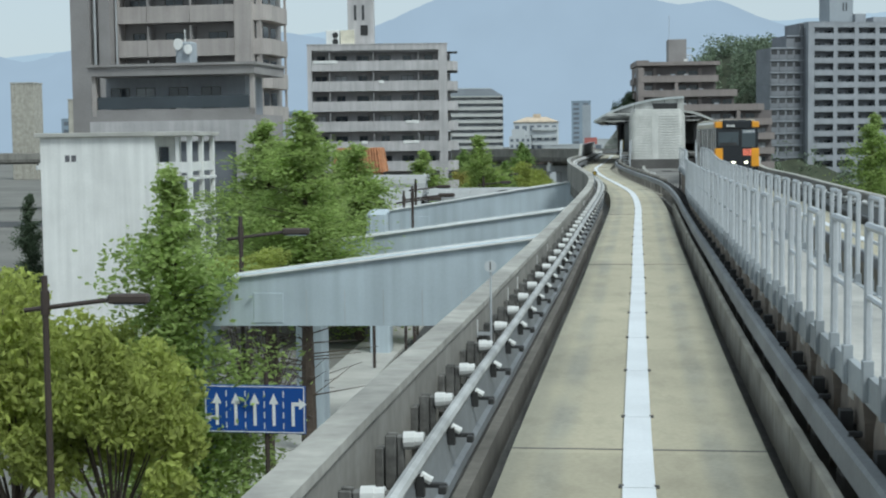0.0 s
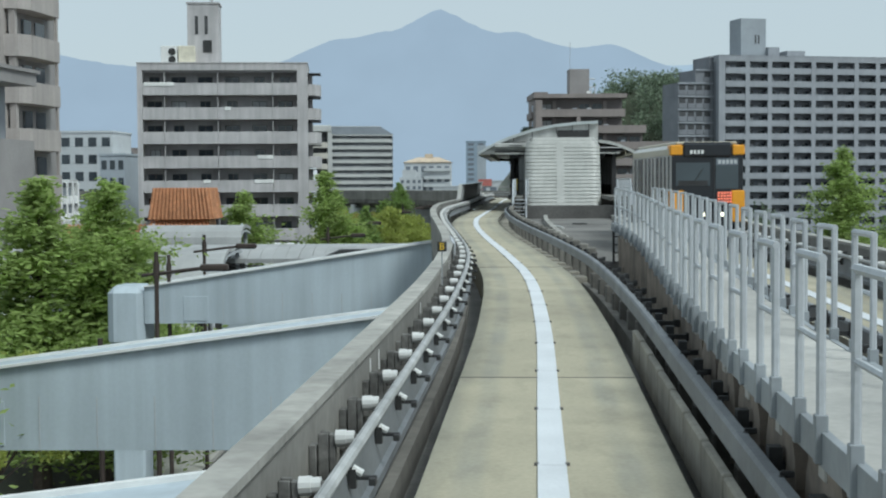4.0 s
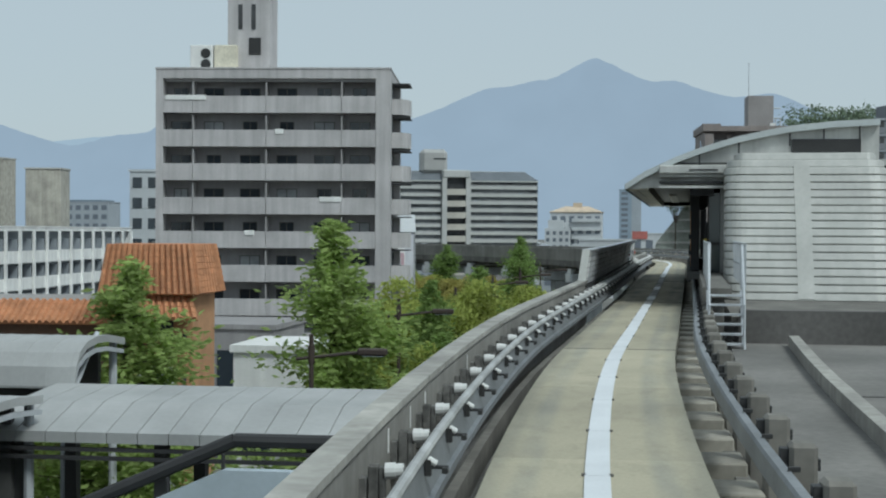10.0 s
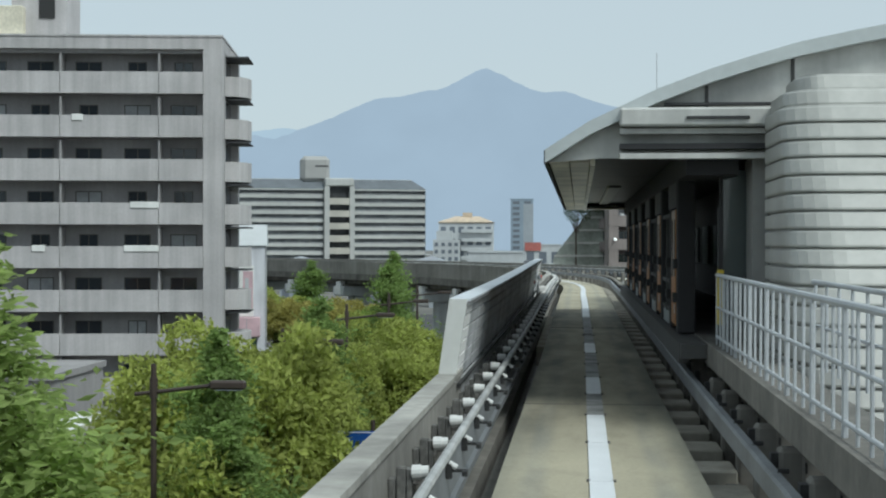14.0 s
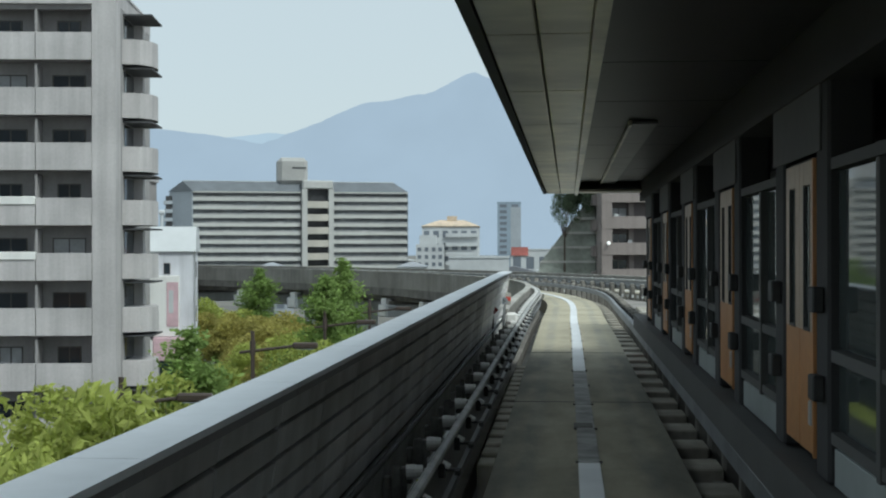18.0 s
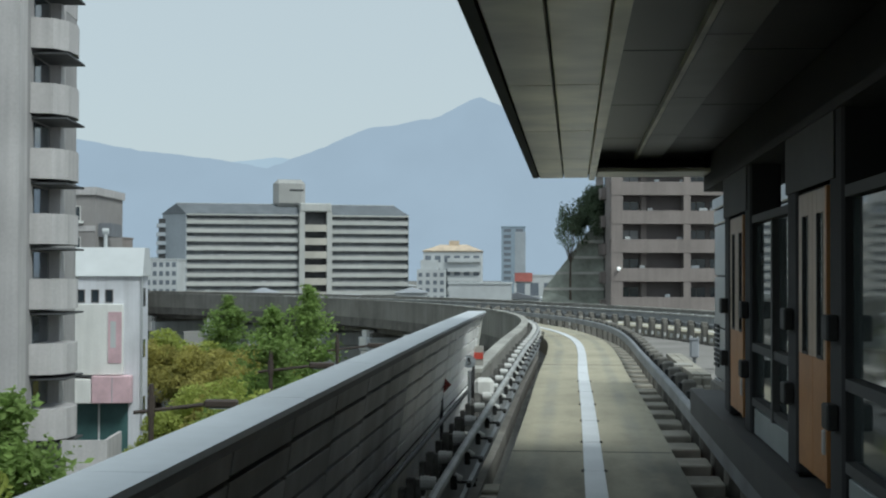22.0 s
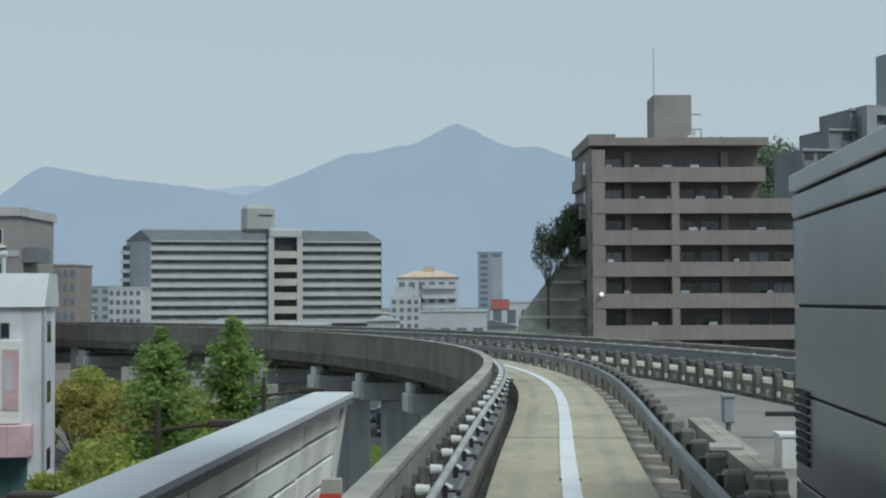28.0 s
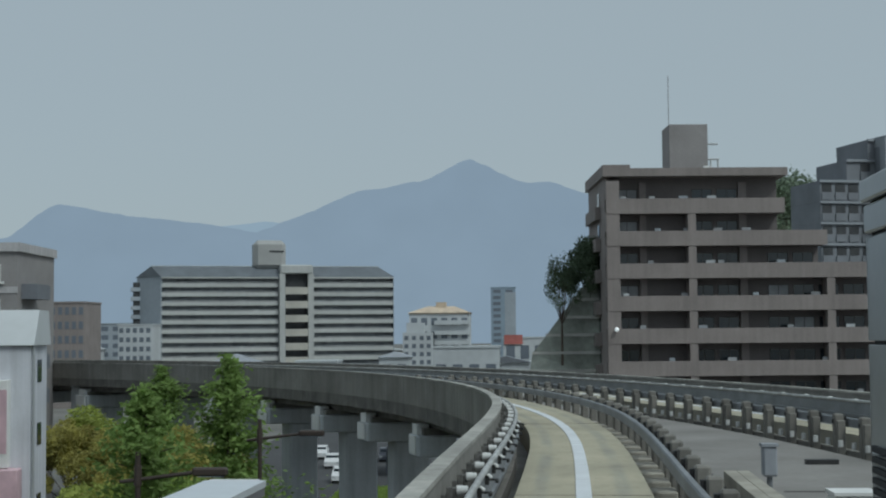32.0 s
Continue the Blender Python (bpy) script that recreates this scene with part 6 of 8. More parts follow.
DECK_B = mat("pale_deck_concrete", (0.215, 0.203, 0.188), 0.88, grain=0.08, scale=9, stain=0.22, stain_scale=0.4, bump=0.12)
deck_b = tagged(part("deck", deck_rows(184, 250, lambda s: 2.3, lambda s: off2(s) - 2.25, -0.61, -0.3), DECK_B), "pale concrete deck between the converging tracks", "deck", kind="structure")
part("deck_joint", deck_rows(207, 207.1, lambda s: 3.6, lambda s: off2(s) - 2.5, -0.298, -0.288), DARK, deck_b)
ld = empty("ladder", frame_at(98.75, walk_l(98.75) + 0.25), "dark steel ladder at the end of the walkway", "ladder")
part("stile", rods(((-0.22, 0, -0.22), (-0.22, 0, 1.0), 0.035), ((0.22, 0, -0.22), (0.22, 0, 1.0), 0.035)), BLACK, ld)
for i in range(4):
    part("rung", rods(((-0.22, 0, 0.05 + 0.24 * i), (0.22, 0, 0.05 + 0.24 * i), 0.02)), BLACK, ld)
for (x, y, z0, w, h, m, lab) in ((4.75, 205.3, 7.85, 0.24, 0.5, SLATE, "small blue-grey signal post box on the deck"), (3.6, 199.0, 7.3, 0.7, 0.7, CONC, "pale concrete cable chamber beside the rail"), (5.3, 201.6, 7.4, 0.6, 0.55, WHITE, "white equipment case on the deck")):
    e = empty("equipment_case", pose(x, y, 0), lab, "case")
    part("body", boxes((-w / 2, w / 2, -w / 2, w / 2, z0, z0 + h), bevel=0.03), m, e)
    part("lid", boxes((-w / 2 - 0.02, w / 2 + 0.02, -w / 2 - 0.02, w / 2 + 0.02, z0 + h, z0 + h + 0.05)), m, e)
    if z0 > 7.5:
        part("post", rods(((0, 0, 7.4), (0, 0, z0), 0.05)), STEEL_D, e)
for a in (2.33, 2.54):
    part("cable_trough", deck_rows(196, 205, lambda s: a, lambda s: a + 0.2, -0.298, 0.26), RIBC, deck_b)
    tl = part("trough_end", boxes((a, a + 0.2, -0.3, 0.0, -0.3, 0.22), (a, a + 0.2, -0.42, -0.3, -0.3, 0.05), bevel=0.03), RIBC, deck_b)
    tl.matrix_basis = frame_at(196)
part("drain_slot", boxes((6.8, 7.5, 212.7, 212.95, 7.3, 7.49)), BLACK, deck_b)

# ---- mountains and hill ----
# the haze of distance is put in as a flat blue glow
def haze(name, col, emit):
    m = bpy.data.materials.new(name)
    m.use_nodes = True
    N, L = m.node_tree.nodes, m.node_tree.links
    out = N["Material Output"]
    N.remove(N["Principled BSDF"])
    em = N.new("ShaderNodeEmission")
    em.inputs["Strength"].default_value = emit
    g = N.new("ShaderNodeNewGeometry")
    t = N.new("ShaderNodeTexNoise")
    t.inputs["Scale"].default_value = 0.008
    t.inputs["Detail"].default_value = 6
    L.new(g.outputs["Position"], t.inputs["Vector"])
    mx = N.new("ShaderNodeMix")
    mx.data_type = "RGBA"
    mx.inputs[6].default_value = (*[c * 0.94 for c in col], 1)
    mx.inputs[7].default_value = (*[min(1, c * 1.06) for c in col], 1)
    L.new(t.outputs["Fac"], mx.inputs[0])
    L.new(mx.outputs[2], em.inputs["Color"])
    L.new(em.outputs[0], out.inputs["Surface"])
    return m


def ridge(name, y, x0, x1, peaks, base, col, emit, label):
    """A far mountain range in the haze: a crest from summit to saddle of (place, height), with a ragged edge."""
    bm = bmesh.new()
    last = None
    n = 420
    for i in range(n + 1):
        x = x0 + (x1 - x0) * i / n
        h = base
        for (xa, ha), (xb, hb) in zip(peaks, peaks[1:]):
            if xa <= x <= xb:
                f = (x - xa) / (xb - xa)
                h = ha + (hb - ha) * (f if min(ha, hb) < 0 else f * f * (3 - 2 * f) * 0.45 + f * 0.55)
        h += 5 * noise.noise(Vector((x * 0.012, y * 0.01, 0))) + 2.5 * noise.noise(Vector((x * 0.05, 3, 0)))
        ring = [bm.verts.new((x, y - 300 * (1 - f), h * f - 60 * (1 - f) + 6 * noise.noise(Vector((x * 0.02, f * 9, 7))) * (f < 1))) for f in (0, 0.35, 0.7, 1.0)] + [bm.verts.new((x, y + 250, -60))]
        if last:
            for k in range(4):
                bm.faces.new((last[k], ring[k], ring[k + 1], last[k + 1]))
        last = ring
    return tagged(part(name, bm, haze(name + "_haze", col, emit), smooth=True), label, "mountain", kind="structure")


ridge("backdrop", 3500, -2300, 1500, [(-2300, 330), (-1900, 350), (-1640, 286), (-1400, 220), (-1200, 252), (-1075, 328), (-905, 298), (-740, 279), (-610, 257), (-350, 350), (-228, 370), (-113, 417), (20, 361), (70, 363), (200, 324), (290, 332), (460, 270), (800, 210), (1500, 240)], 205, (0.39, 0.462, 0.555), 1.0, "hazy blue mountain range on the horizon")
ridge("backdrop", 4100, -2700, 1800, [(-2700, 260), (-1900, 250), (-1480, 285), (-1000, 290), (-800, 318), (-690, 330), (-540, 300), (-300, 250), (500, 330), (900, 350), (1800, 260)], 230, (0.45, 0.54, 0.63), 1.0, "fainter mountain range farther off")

HILLM = mat("hill_ground", (0.05, 0.06, 0.035), 0.95, grain=0.2, scale=1.5, stain=0.3, stain_scale=0.2)
bm = bmesh.new()
bmesh.ops.create_grid(bm, x_segments=50, y_segments=50, size=1.0)


def hill_z(x, y):
    a = 38.5 * math.exp(-(((x - 42) / 21) ** 4 + ((y - 435) / 40) ** 2))
    b = 22.0 * math.exp(-(((x - 20) / 14.5) ** 2 + ((y - 336) / 18) ** 2))
    return -5 + max(a, b) + 0.6 * noise.noise(Vector((x * 0.1, y * 0.1, 0)))


for v in bm.verts:
    x, y = 40 + v.co.x * 70, 395 + v.co.y * 95
    v.co = (x, y, hill_z(x, y))
hill = tagged(part("hill", bm, HILLM, smooth=True), "wooded hill behind the brown flats", "hill", kind="structure")

# ---- trees ----
def leaf(name, color, thin=0.5, vary=0.22):
    """A leaf that lets some light through."""
    m = mat(name, color, 0.85, grain=0, stain=0.22, stain_scale=0.8, vary=vary, island=True)
    N, L = m.node_tree.nodes, m.node_tree.links
    b = N["Principled BSDF"]
    tr = N.new("ShaderNodeBsdfTranslucent")
    L.new(b.inputs["Base Color"].links[0].from_socket, tr.inputs["Color"])
    mx = N.new("ShaderNodeMixShader")
    mx.inputs[0].default_value = thin
    L.new(b.outputs[0], mx.inputs[1])
    L.new(tr.outputs[0], mx.inputs[2])
    L.new(mx.outputs[0], N["Material Output"].inputs["Surface"])
    return m


LEAF_Y = leaf("yellow_green_leaf", (0.38, 0.43, 0.11))
LEAF_G = leaf("fresh_green_leaf", (0.36, 0.46, 0.15), 0.58)
LEAF_M = leaf("mid_green_leaf", (0.28, 0.38, 0.09))
LEAF_C = leaf("deep_green_leaf", (0.24, 0.34, 0.1), 0.5)
LEAF_D = leaf("dark_green_leaf", (0.1, 0.135, 0.08), 0.3)
LEAF_O = leaf("olive_brown_leaf", (0.4, 0.37, 0.11))
# green of the hill wood with distance haze mixed into it
LEAF_H = leaf("hazy_green_leaf", (0.2, 0.25, 0.17), 0.4)
BARK = mat("bark", (0.09, 0.07, 0.055), 0.9, grain=0.25, scale=10, stain=0.2)


def leaf_mesh(name, places, size, m, seed, flat=0.5):
    """Many small bent leaf sprays at the given places."""
    r = np.random.RandomState(seed)
    P = np.array(places)
    n = len(P)
    a = r.normal(size=(n, 3))
    a[:, 2] *= flat
    a /= np.linalg.norm(a, axis=1)[:, None]
    b = r.normal(size=(n, 3))
    b -= (a * b).sum(1)[:, None] * a
    b /= np.linalg.norm(b, axis=1)[:, None]
    s = size * r.uniform(0.6, 1.4, (n, 1))
    c = np.cross(a, b)
    V = np.stack([P - a * s, P + b * s * 0.45 + c * s * 0.15, P + a * s, P - b * s * 0.45 + c * s * 0.15], 1).reshape(-1, 3)
    me = bpy.data.meshes.new(name)
    F = [(4 * i, 4 * i + 1, 4 * i + 2, 4 * i + 3) for i in range(n)]
    me.from_pydata(V.tolist(), [], F)
    me.materials.append(m)
    return me


def conifer_meshes(h, w, seed, m):
    """A slender dawn redwood: whorled boughs that rise and shorten to the tip."""
    r = random.Random(seed)
    bm = bmesh.new()
    rod(bm, (0, 0, 0), (0, 0, h * 0.97), 0.02 * h, 8, 0.02)
    pts = []
    a0 = r.uniform(0, 6)
    z = h * 0.1
    while z < h * 0.985:
        f = (z - h * 0.14) / (h * 0.86)
        reach = w * 0.5 * (1 - f) ** 0.8 * r.uniform(0.55, 1.2) * (0.85 + 0.25 * math.sin(a0 + f * 17)) + 0.12
        a = r.uniform(0, 6.28)
        tip = Vector((math.cos(a) * reach, math.sin(a) * reach, z + reach * r.uniform(0.15, 0.45)))
        root = Vector((0, 0, z))
        if reach > 0.5:
            rod(bm, root, root.lerp(tip, 0.8), 0.03, 4, 0.01)
        k = int(18 + reach * 105)
        for _ in range(k):
            q = root.lerp(tip, r.uniform(0.12, 1.05))
            sp = 0.09 + 0.15 * reach
            pts.append((q.x + r.gauss(0, sp), q.y + r.gauss(0, sp), q.z + r.gauss(0, sp * 0.9)))
        z += h * 0.0082
    return mesh_of("trunk", bm, BARK), leaf_mesh("crown", pts, 0.125, m, seed)


def broad_meshes(h, w, seed, m, n=15000):
    """A round-headed evergreen: limbs that carry lumpy clusters of small leaves."""
    r = random.Random(seed)
    bm = bmesh.new()
    fork = Vector((0, 0, h * 0.35))
    rod(bm, (0, 0, 0), fork, 0.045 * h * 0.5, 8, 0.03 * h * 0.5)
    lobes = []
    for i in range(26):
        a = 2.4 * i
        rad = w * 0.5 * r.uniform(0.25, 0.92)
        zz = h * (0.45 + 0.5 * (1 - (rad / (w * 0.52)) ** 2) * r.uniform(0.55, 1.0))
        c = Vector((math.cos(a) * rad, math.sin(a) * rad, zz))
        lobes.append((c, w * r.uniform(0.13, 0.2)))
        rod(bm, fork, c, 0.05, 5, 0.015)
    pts = []
    for _ in range(n):
        c, s = lobes[r.randrange(len(lobes))]
        d = Vector((r.gauss(0, 1), r.gauss(0, 1), r.gauss(0, 1)))
        d = d.normalized() * s * (r.uniform(0.55, 1.12))
        d.z *= 0.8
        pts.append(tuple(c + d))
    return mesh_of("trunk", bm, BARK), leaf_mesh("crown", pts, 0.15, m, seed, 0.8)


def plant(kind_name, label, trunk_me, crown_me, x, y, z, rz, sc, group):
    e = empty(kind_name, pose(x, y, z, 0, 0, rz) @ Matrix.Scale(sc, 4), label, "tree", group)
    share("trunk", trunk_me, e, pose(0, 0, 0))
    share("crown", crown_me, e, pose(0, 0, 0))
    return e


CON = [conifer_meshes(13.5, 7.4, 11 + i, LEAF_G) for i in range(3)]
CONM = [conifer_meshes(13.5, 7.4, 21 + i, LEAF_C) for i in range(2)]
CONDARK = conifer_meshes(13.5, 4.4, 19, LEAF_D)
BRO = [broad_meshes(11.0, 6.4, 31 + i, LEAF_Y) for i in range(3)]
BRG = broad_meshes(11.0, 6.6, 37, LEAF_M)
BRO_O = broad_meshes(11.0, 6.4, 38, LEAF_O)
BRW = broad_meshes(11.0, 7.0, 45, LEAF_D, 3600)
BRD = broad_meshes(11.0, 7.0, 39, LEAF_D)
G = -3.9
for i, (x, y, top, wide) in enumerate(((-14.7, 67.4, 9.15, 0.72), (-13.6, 84, 11.3, 1.0), (-16.6, 90, 11.0, 1.1), (-17.2, 120.5, 9.8, 1.0), (-20.0, 119, 10.0, 1.1), (-15.9, 147.5, 9.15, 0.92), (-19.0, 125, 9.4, 1.0), (-11.6, 157.7, 10.5, 0.95), (-11.5, 240, 9.7, 0.85), (-9.9, 220.6, 9.0, 0.75), (-23.4, 276, 8.6, 0.95), (-9.95, 191.7, 8.0, 0.7), (-10.0, 172, 7.8, 0.7), (-9.0, 168, 5.6, 0.7), (25, 160, 12.0, 1.0), (29.5, 152, 13.5, 1.0), (33, 170, 12, 1.0), (38, 140, 12, 1.0))):
    t, c = CONM[i % 2] if 165 < y < 300 else CON[i % 3]
    e = plant("dawn_redwood", "slender fresh-green dawn redwood with feathery boughs", t, c, x, y, G, 37 * i, 1, "dawn redwoods")
    h = top - G
    f = 1.45 if y < 165 else 1.25
    e.scale = (wide * f, wide * f, h / 13.5)
    if i in (1, 2):
        next(q for q in e.children if q.name.startswith("crown")).matrix_basis = pose(0, 0, 5.6) @ Matrix.Diagonal((0.76, 0.76, 0.585, 1))
for i, (x, y, top, w, k) in enumerate(((-13.4, 57, 6.2, 4.8, 0), (-16.5, 58, 6.6, 5.5, 1), (-15.0, 47, 5.6, 5.0, 2), (-20, 64, 6.6, 6, 0), (-13.5, 76, 5.8, 4.0, 1), (-15.5, 80, 5.6, 4.2, 2), (-17.0, 104, 5.2, 4.5, 0), (-24, 150, 6.2, 6, 1), (-20.5, 153, 6.0, 5, 2), (-9.5, 178, 8.2, 6.0, 0), (-12.4, 177, 7.6, 6.0, 2), (-7.6, 204, 6.4, 5.6, 1), (-10.2, 200, 6.3, 4.6, 2), (-12.6, 183, 7.6, 6.0, 1), (-12.8, 190, 7.0, 6, 0), (-9.8, 186, 7.2, 5.2, 2), (-10.9, 190.5, 6.8, 4.6, 1), (-17.1, 236, 4.6, 5.0, 1), (-13.2, 214, 4.4, 4.0, 0), (-7.2, 178, 4.0, 4.0, 2), (-8.3, 215, 6.6, 5.4, 0), (-9.5, 168, 5.2, 4.8, 1), (-13.4, 171, 5.2, 5.4, 2), (-15.8, 239, 5.8, 5.5, 0), (-13.4, 232, 6.2, 5.5, 4), (-11.2, 230, 6.4, 6.0, 3), (-11.8, 226, 6.2, 6.0, 0), (-10.6, 221, 5.8, 5.5, 0), (-13.5, 240, 6.8, 6.5, 4), (-9.8, 226, 5.8, 5, 0), (-18.2, 252, 5.8, 6, 4), (-15.0, 250, 6.0, 6, 4), (-20.0, 264, 6.0, 7, 4), (-26.5, 274, 6.5, 7, 0), (-27.9, 272, 6.0, 5.5, 4), (-23.4, 268, 5.8, 6, 4), (-9.8, 213, 5.0, 4.6, 0), (-10.2, 203, 4.6, 4.6, 1), (27, 140, 7.0, 6, 0), (33, 148, 7.5, 7, 1), (-18, 70, 4.5, 5, 2), (-24.2, 150, 6.4, 4.6, 0), (-22.4, 149, 5.9, 4.2, 1))):
    t, c = (BRO + [BRG, BRO_O])[k]
    e = plant("camphor_tree", ("round-headed yellow-green camphor tree", "round-headed green street tree", "round-headed olive-brown street tree")[0 if k < 3 else k - 2], t, c, x, y, G, 53 * i, 1, "camphor trees")
    e.scale = (w / 6.4, w / 6.4, (top - G) / 11.0)
    if i in (4, 5):
        next(q for q in e.children if q.name.startswith("crown")).matrix_basis = pose(0, 0, 6.2) @ Matrix.Diagonal((1, 1, 0.44, 1))
t, c = CONDARK
e = plant("cedar", "dark green cedar behind the white flats", t, c, -44.2, 129, G, 20, 1, "")
e.scale = (0.9, 0.9, 10.2 / 13.5)
# dark wood on the hill, one crowd of leaves
pts = []
r = random.Random(5)
for _ in range(430):
    if r.random() < 0.68:
        x, y = r.uniform(22, 64), r.gauss(426, 18)
    else:
        x, y = r.gauss(19, 8), r.gauss(338, 8)
    if not (-20 < x < 105 and 305 < y < 485):
        continue
    z = hill_z(x, y)
    s = r.uniform(1.6, 3.2)
    for _ in range(80):
        d = Vector((r.gauss(0, 1), r.gauss(0, 1), r.gauss(0, 1))).normalized() * s * r.uniform(0.6, 1.1)
        pts.append((x + d.x, y + d.y, z + s * 1.1 + d.z))
wood = new("hill_wood", leaf_mesh("hill_wood", pts, 0.45, LEAF_H, 3, 0.8))
tagged(wood, "dense dark green wood on the hill", "wood", kind="stuff")
t, c = BRW
e = plant("hill_tree", "dark wispy tree at the edge of the slope", t, c, 4.3, 311.4, 7.6, 20, 1, "")
e.scale = (0.55, 0.45, 0.95)
t, c = BRD
e = plant("hill_tree", "dark tree on the slope", t, c, 6.9, 313.5, 8.6, 120, 1, "")
e.scale = (0.8, 0.6, 1.02)
gp = []
r = random.Random(8)
for _ in range(9000):
    gp.append((r.uniform(-16.2, -9.6), r.uniform(298, 317), -3.86 + r.uniform(0, 0.18)))
tagged(new("verge_grass", leaf_mesh("verge_grass", gp, 0.16, LEAF_M, 9, 2.0)), "green grass verge under the viaduct", "grass", kind="stuff")
tagged(part("verge", boxes((-16.3, -9.5, 297.8, 317.2, -3.94, -3.84), bevel=0.04), HILLM), "raised earth verge between the lanes", "verge", kind="structure")
# gridded concrete slope
sl = empty("slope_wall", pose(0, 0, 0), "grey gridded concrete slope beside the hill", "retaining wall")
SLOPE = mat("slope_concrete", (0.3, 0.315, 0.275), 0.9, grain=0.15, scale=2, stain=0.3, stain_scale=0.3)
bm = bmesh.new()
v = [bm.verts.new(p) for p in ((1.2, 311, 6), (10, 311, 6), (10, 313, 18), (7.4, 313, 16.2), (1.6, 313, 8.6))]
bm.faces.new(v)
v2 = [bm.verts.new(p.co + Vector((0, 4, -0.5))) for p in v]
bm.faces.new(v2[::-1])
for i in range(5):
    bm.faces.new((v[i], v2[i], v2[(i + 1) % 5], v[(i + 1) % 5]))
bmesh.ops.recalc_face_normals(bm, faces=bm.faces)
part("slope_face", bm, SLOPE, sl)
for i in range(6):
    z = 7 + 1.6 * i
    part("slope_rib", boxes((max(1.4, 1.6 + (z - 8.6) * 0.76), 9.6, 310.9 + (z - 6) * 0.167 - 0.1, 311.05 + (z - 6) * 0.167, z, z + 0.25)), CONC_L, sl)

# ---- the train on the other track ----
T_BLACK = mat("train_black", (0.018, 0.02, 0.024), 0.25, grain=0.04, scale=8, stain=0.1)
T_GLASS = glassy("train_glass", (0.05, 0.065, 0.075), 0.1)
T_ORANGE = mat("train_orange", (0.75, 0.33, 0.02), 0.35, grain=0.03, scale=8, stain=0.08)
T_SILVER = mat("train_silver", (0.56, 0.55, 0.52), 0.4, 0.3, grain=0.04, scale=8, stain=0.1)
T_CREAM = mat("train_cream", (0.5, 0.46, 0.36), 0.4, grain=0.04, scale=8, stain=0.1)
HEADL = mat("headlight", (1.0, 0.92, 0.65), 0.3, grain=0, stain=0, emit=3.0)
LEDR = mat("led_red", (0.8, 0.2, 0.12), 0.4, grain=0, stain=0, emit=0.5)
train = empty("train", pose(0, 0, 0), "black and orange automated guideway train with silver sides", "train")
CAR = 7.9
for c in range(2):
    s0 = 102.2 + CAR * c
    e = empty("car", frame_at(s0 + CAR / 2, off2(s0 + CAR / 2)))
    e.parent = train
    h = CAR / 2 - 0.12
    z0, z1 = 0.32, 3.28
    bm = boxes((-1.19, 1.19, -h, h, z0, z1), bevel=0.14)
    body = part("body", bm, T_SILVER, e)
    part("roof", boxes((-1.0, 1.0, -h + 0.1, h - 0.1, z1 + 0.002, z1 + 0.1), bevel=0.03), T_CREAM, body)
    part("underframe", boxes((-1.0, 1.0, -h + 0.4, h - 0.4, 0.05, z0 - 0.002)), BLACK, body)
    for x in (-1.2, 1.2):
        a, b = (x - 0.012, x + 0.012)
        part("roof_band", boxes((a, b, -h + 0.2, h - 0.2, 2.95, 3.14)), T_CREAM, body)
        part("window_band", boxes((a + 0.004, b - 0.004, -h + 0.2, h - 0.2, 1.55, 2.9)), T_BLACK, body)
        for q in range(10):
            yy = -h + 0.35 + (2 * h - 0.9) * q / 9
            part("window_pillar", boxes((a - 0.004, b + 0.004, yy, yy + (0.2 if q % 3 else 0.34), 1.5, 2.94)), T_SILVER, body)
        for yy in (-1.75, 1.55):
            dr = part("door", boxes((a - 0.006, b + 0.006, yy - 0.05, yy + 0.5, 0.5, 2.88)), T_BLACK, body, "dark glazed side door")
            part("door_panel", boxes((a - 0.012, b + 0.012, yy + 0.02, yy + 0.43, 0.56, 1.5)), T_SILVER, dr)
        part("skirt", boxes((a, b, -h + 0.2, h - 0.2, 0.33, 0.62)), STEEL_D, body)
    for yy in (-2.2, 2.2):
        for x in (-0.85, 0.85):
            part("tyre", rods(((x - 0.13, yy, 0.42), (x + 0.13, yy, 0.42), 0.42), n=16), BLACK, body)
    if c == 0:
        f = -h
        part("nose_cap", boxes((-0.82, 0.82, f - 0.12, f + 0.55, 2.84, 3.36), bevel=0.09), T_BLACK, body)
        part("face", boxes((-1.16, 1.16, f - 0.06, f - 0.002, 0.5, 3.22), bevel=0.025), T_BLACK, body)
        part("windscreen", boxes((-1.03, 0.08, f - 0.075, f - 0.062, 1.95, 2.7), bevel=0.004), T_GLASS, body)
        part("cab_console", boxes((-0.95, 0.0, f - 0.079, f - 0.0765, 1.96, 2.12)), DKST, body)
        part("front_door_glass", boxes((0.26, 1.0, f - 0.075, f - 0.062, 1.85, 2.85), bevel=0.004), T_GLASS, body)
        part("door_frame", boxes((0.2, 0.23, f - 0.075, f - 0.062, 0.6, 2.86)), DKST, body)
        part("wiper", rods(((-0.5, f - 0.09, 1.98), (-0.15, f - 0.09, 2.5), 0.012)), BLACK, body)
        for x in (-1, 1):
            part("corner_panel", boxes(*[(min(x * 1.21, x * 0.8), max(x * 1.21, x * 0.8), f - 0.09, f + 0.5, 2.93, 3.27)], bevel=0.04), T_ORANGE, body)
            part("cheek_panel", boxes((min(x * 1.21, x * 0.78), max(x * 1.21, x * 0.78), f - 0.09, f + 0.3, 0.78, 1.8), bevel=0.03), T_ORANGE, body)
        for x in (-0.2, 0.5):
            part("headlight", boxes((x - 0.1, x + 0.1, f - 0.09, f - 0.061, 0.96, 1.08), bevel=0.01), HEADL, body)
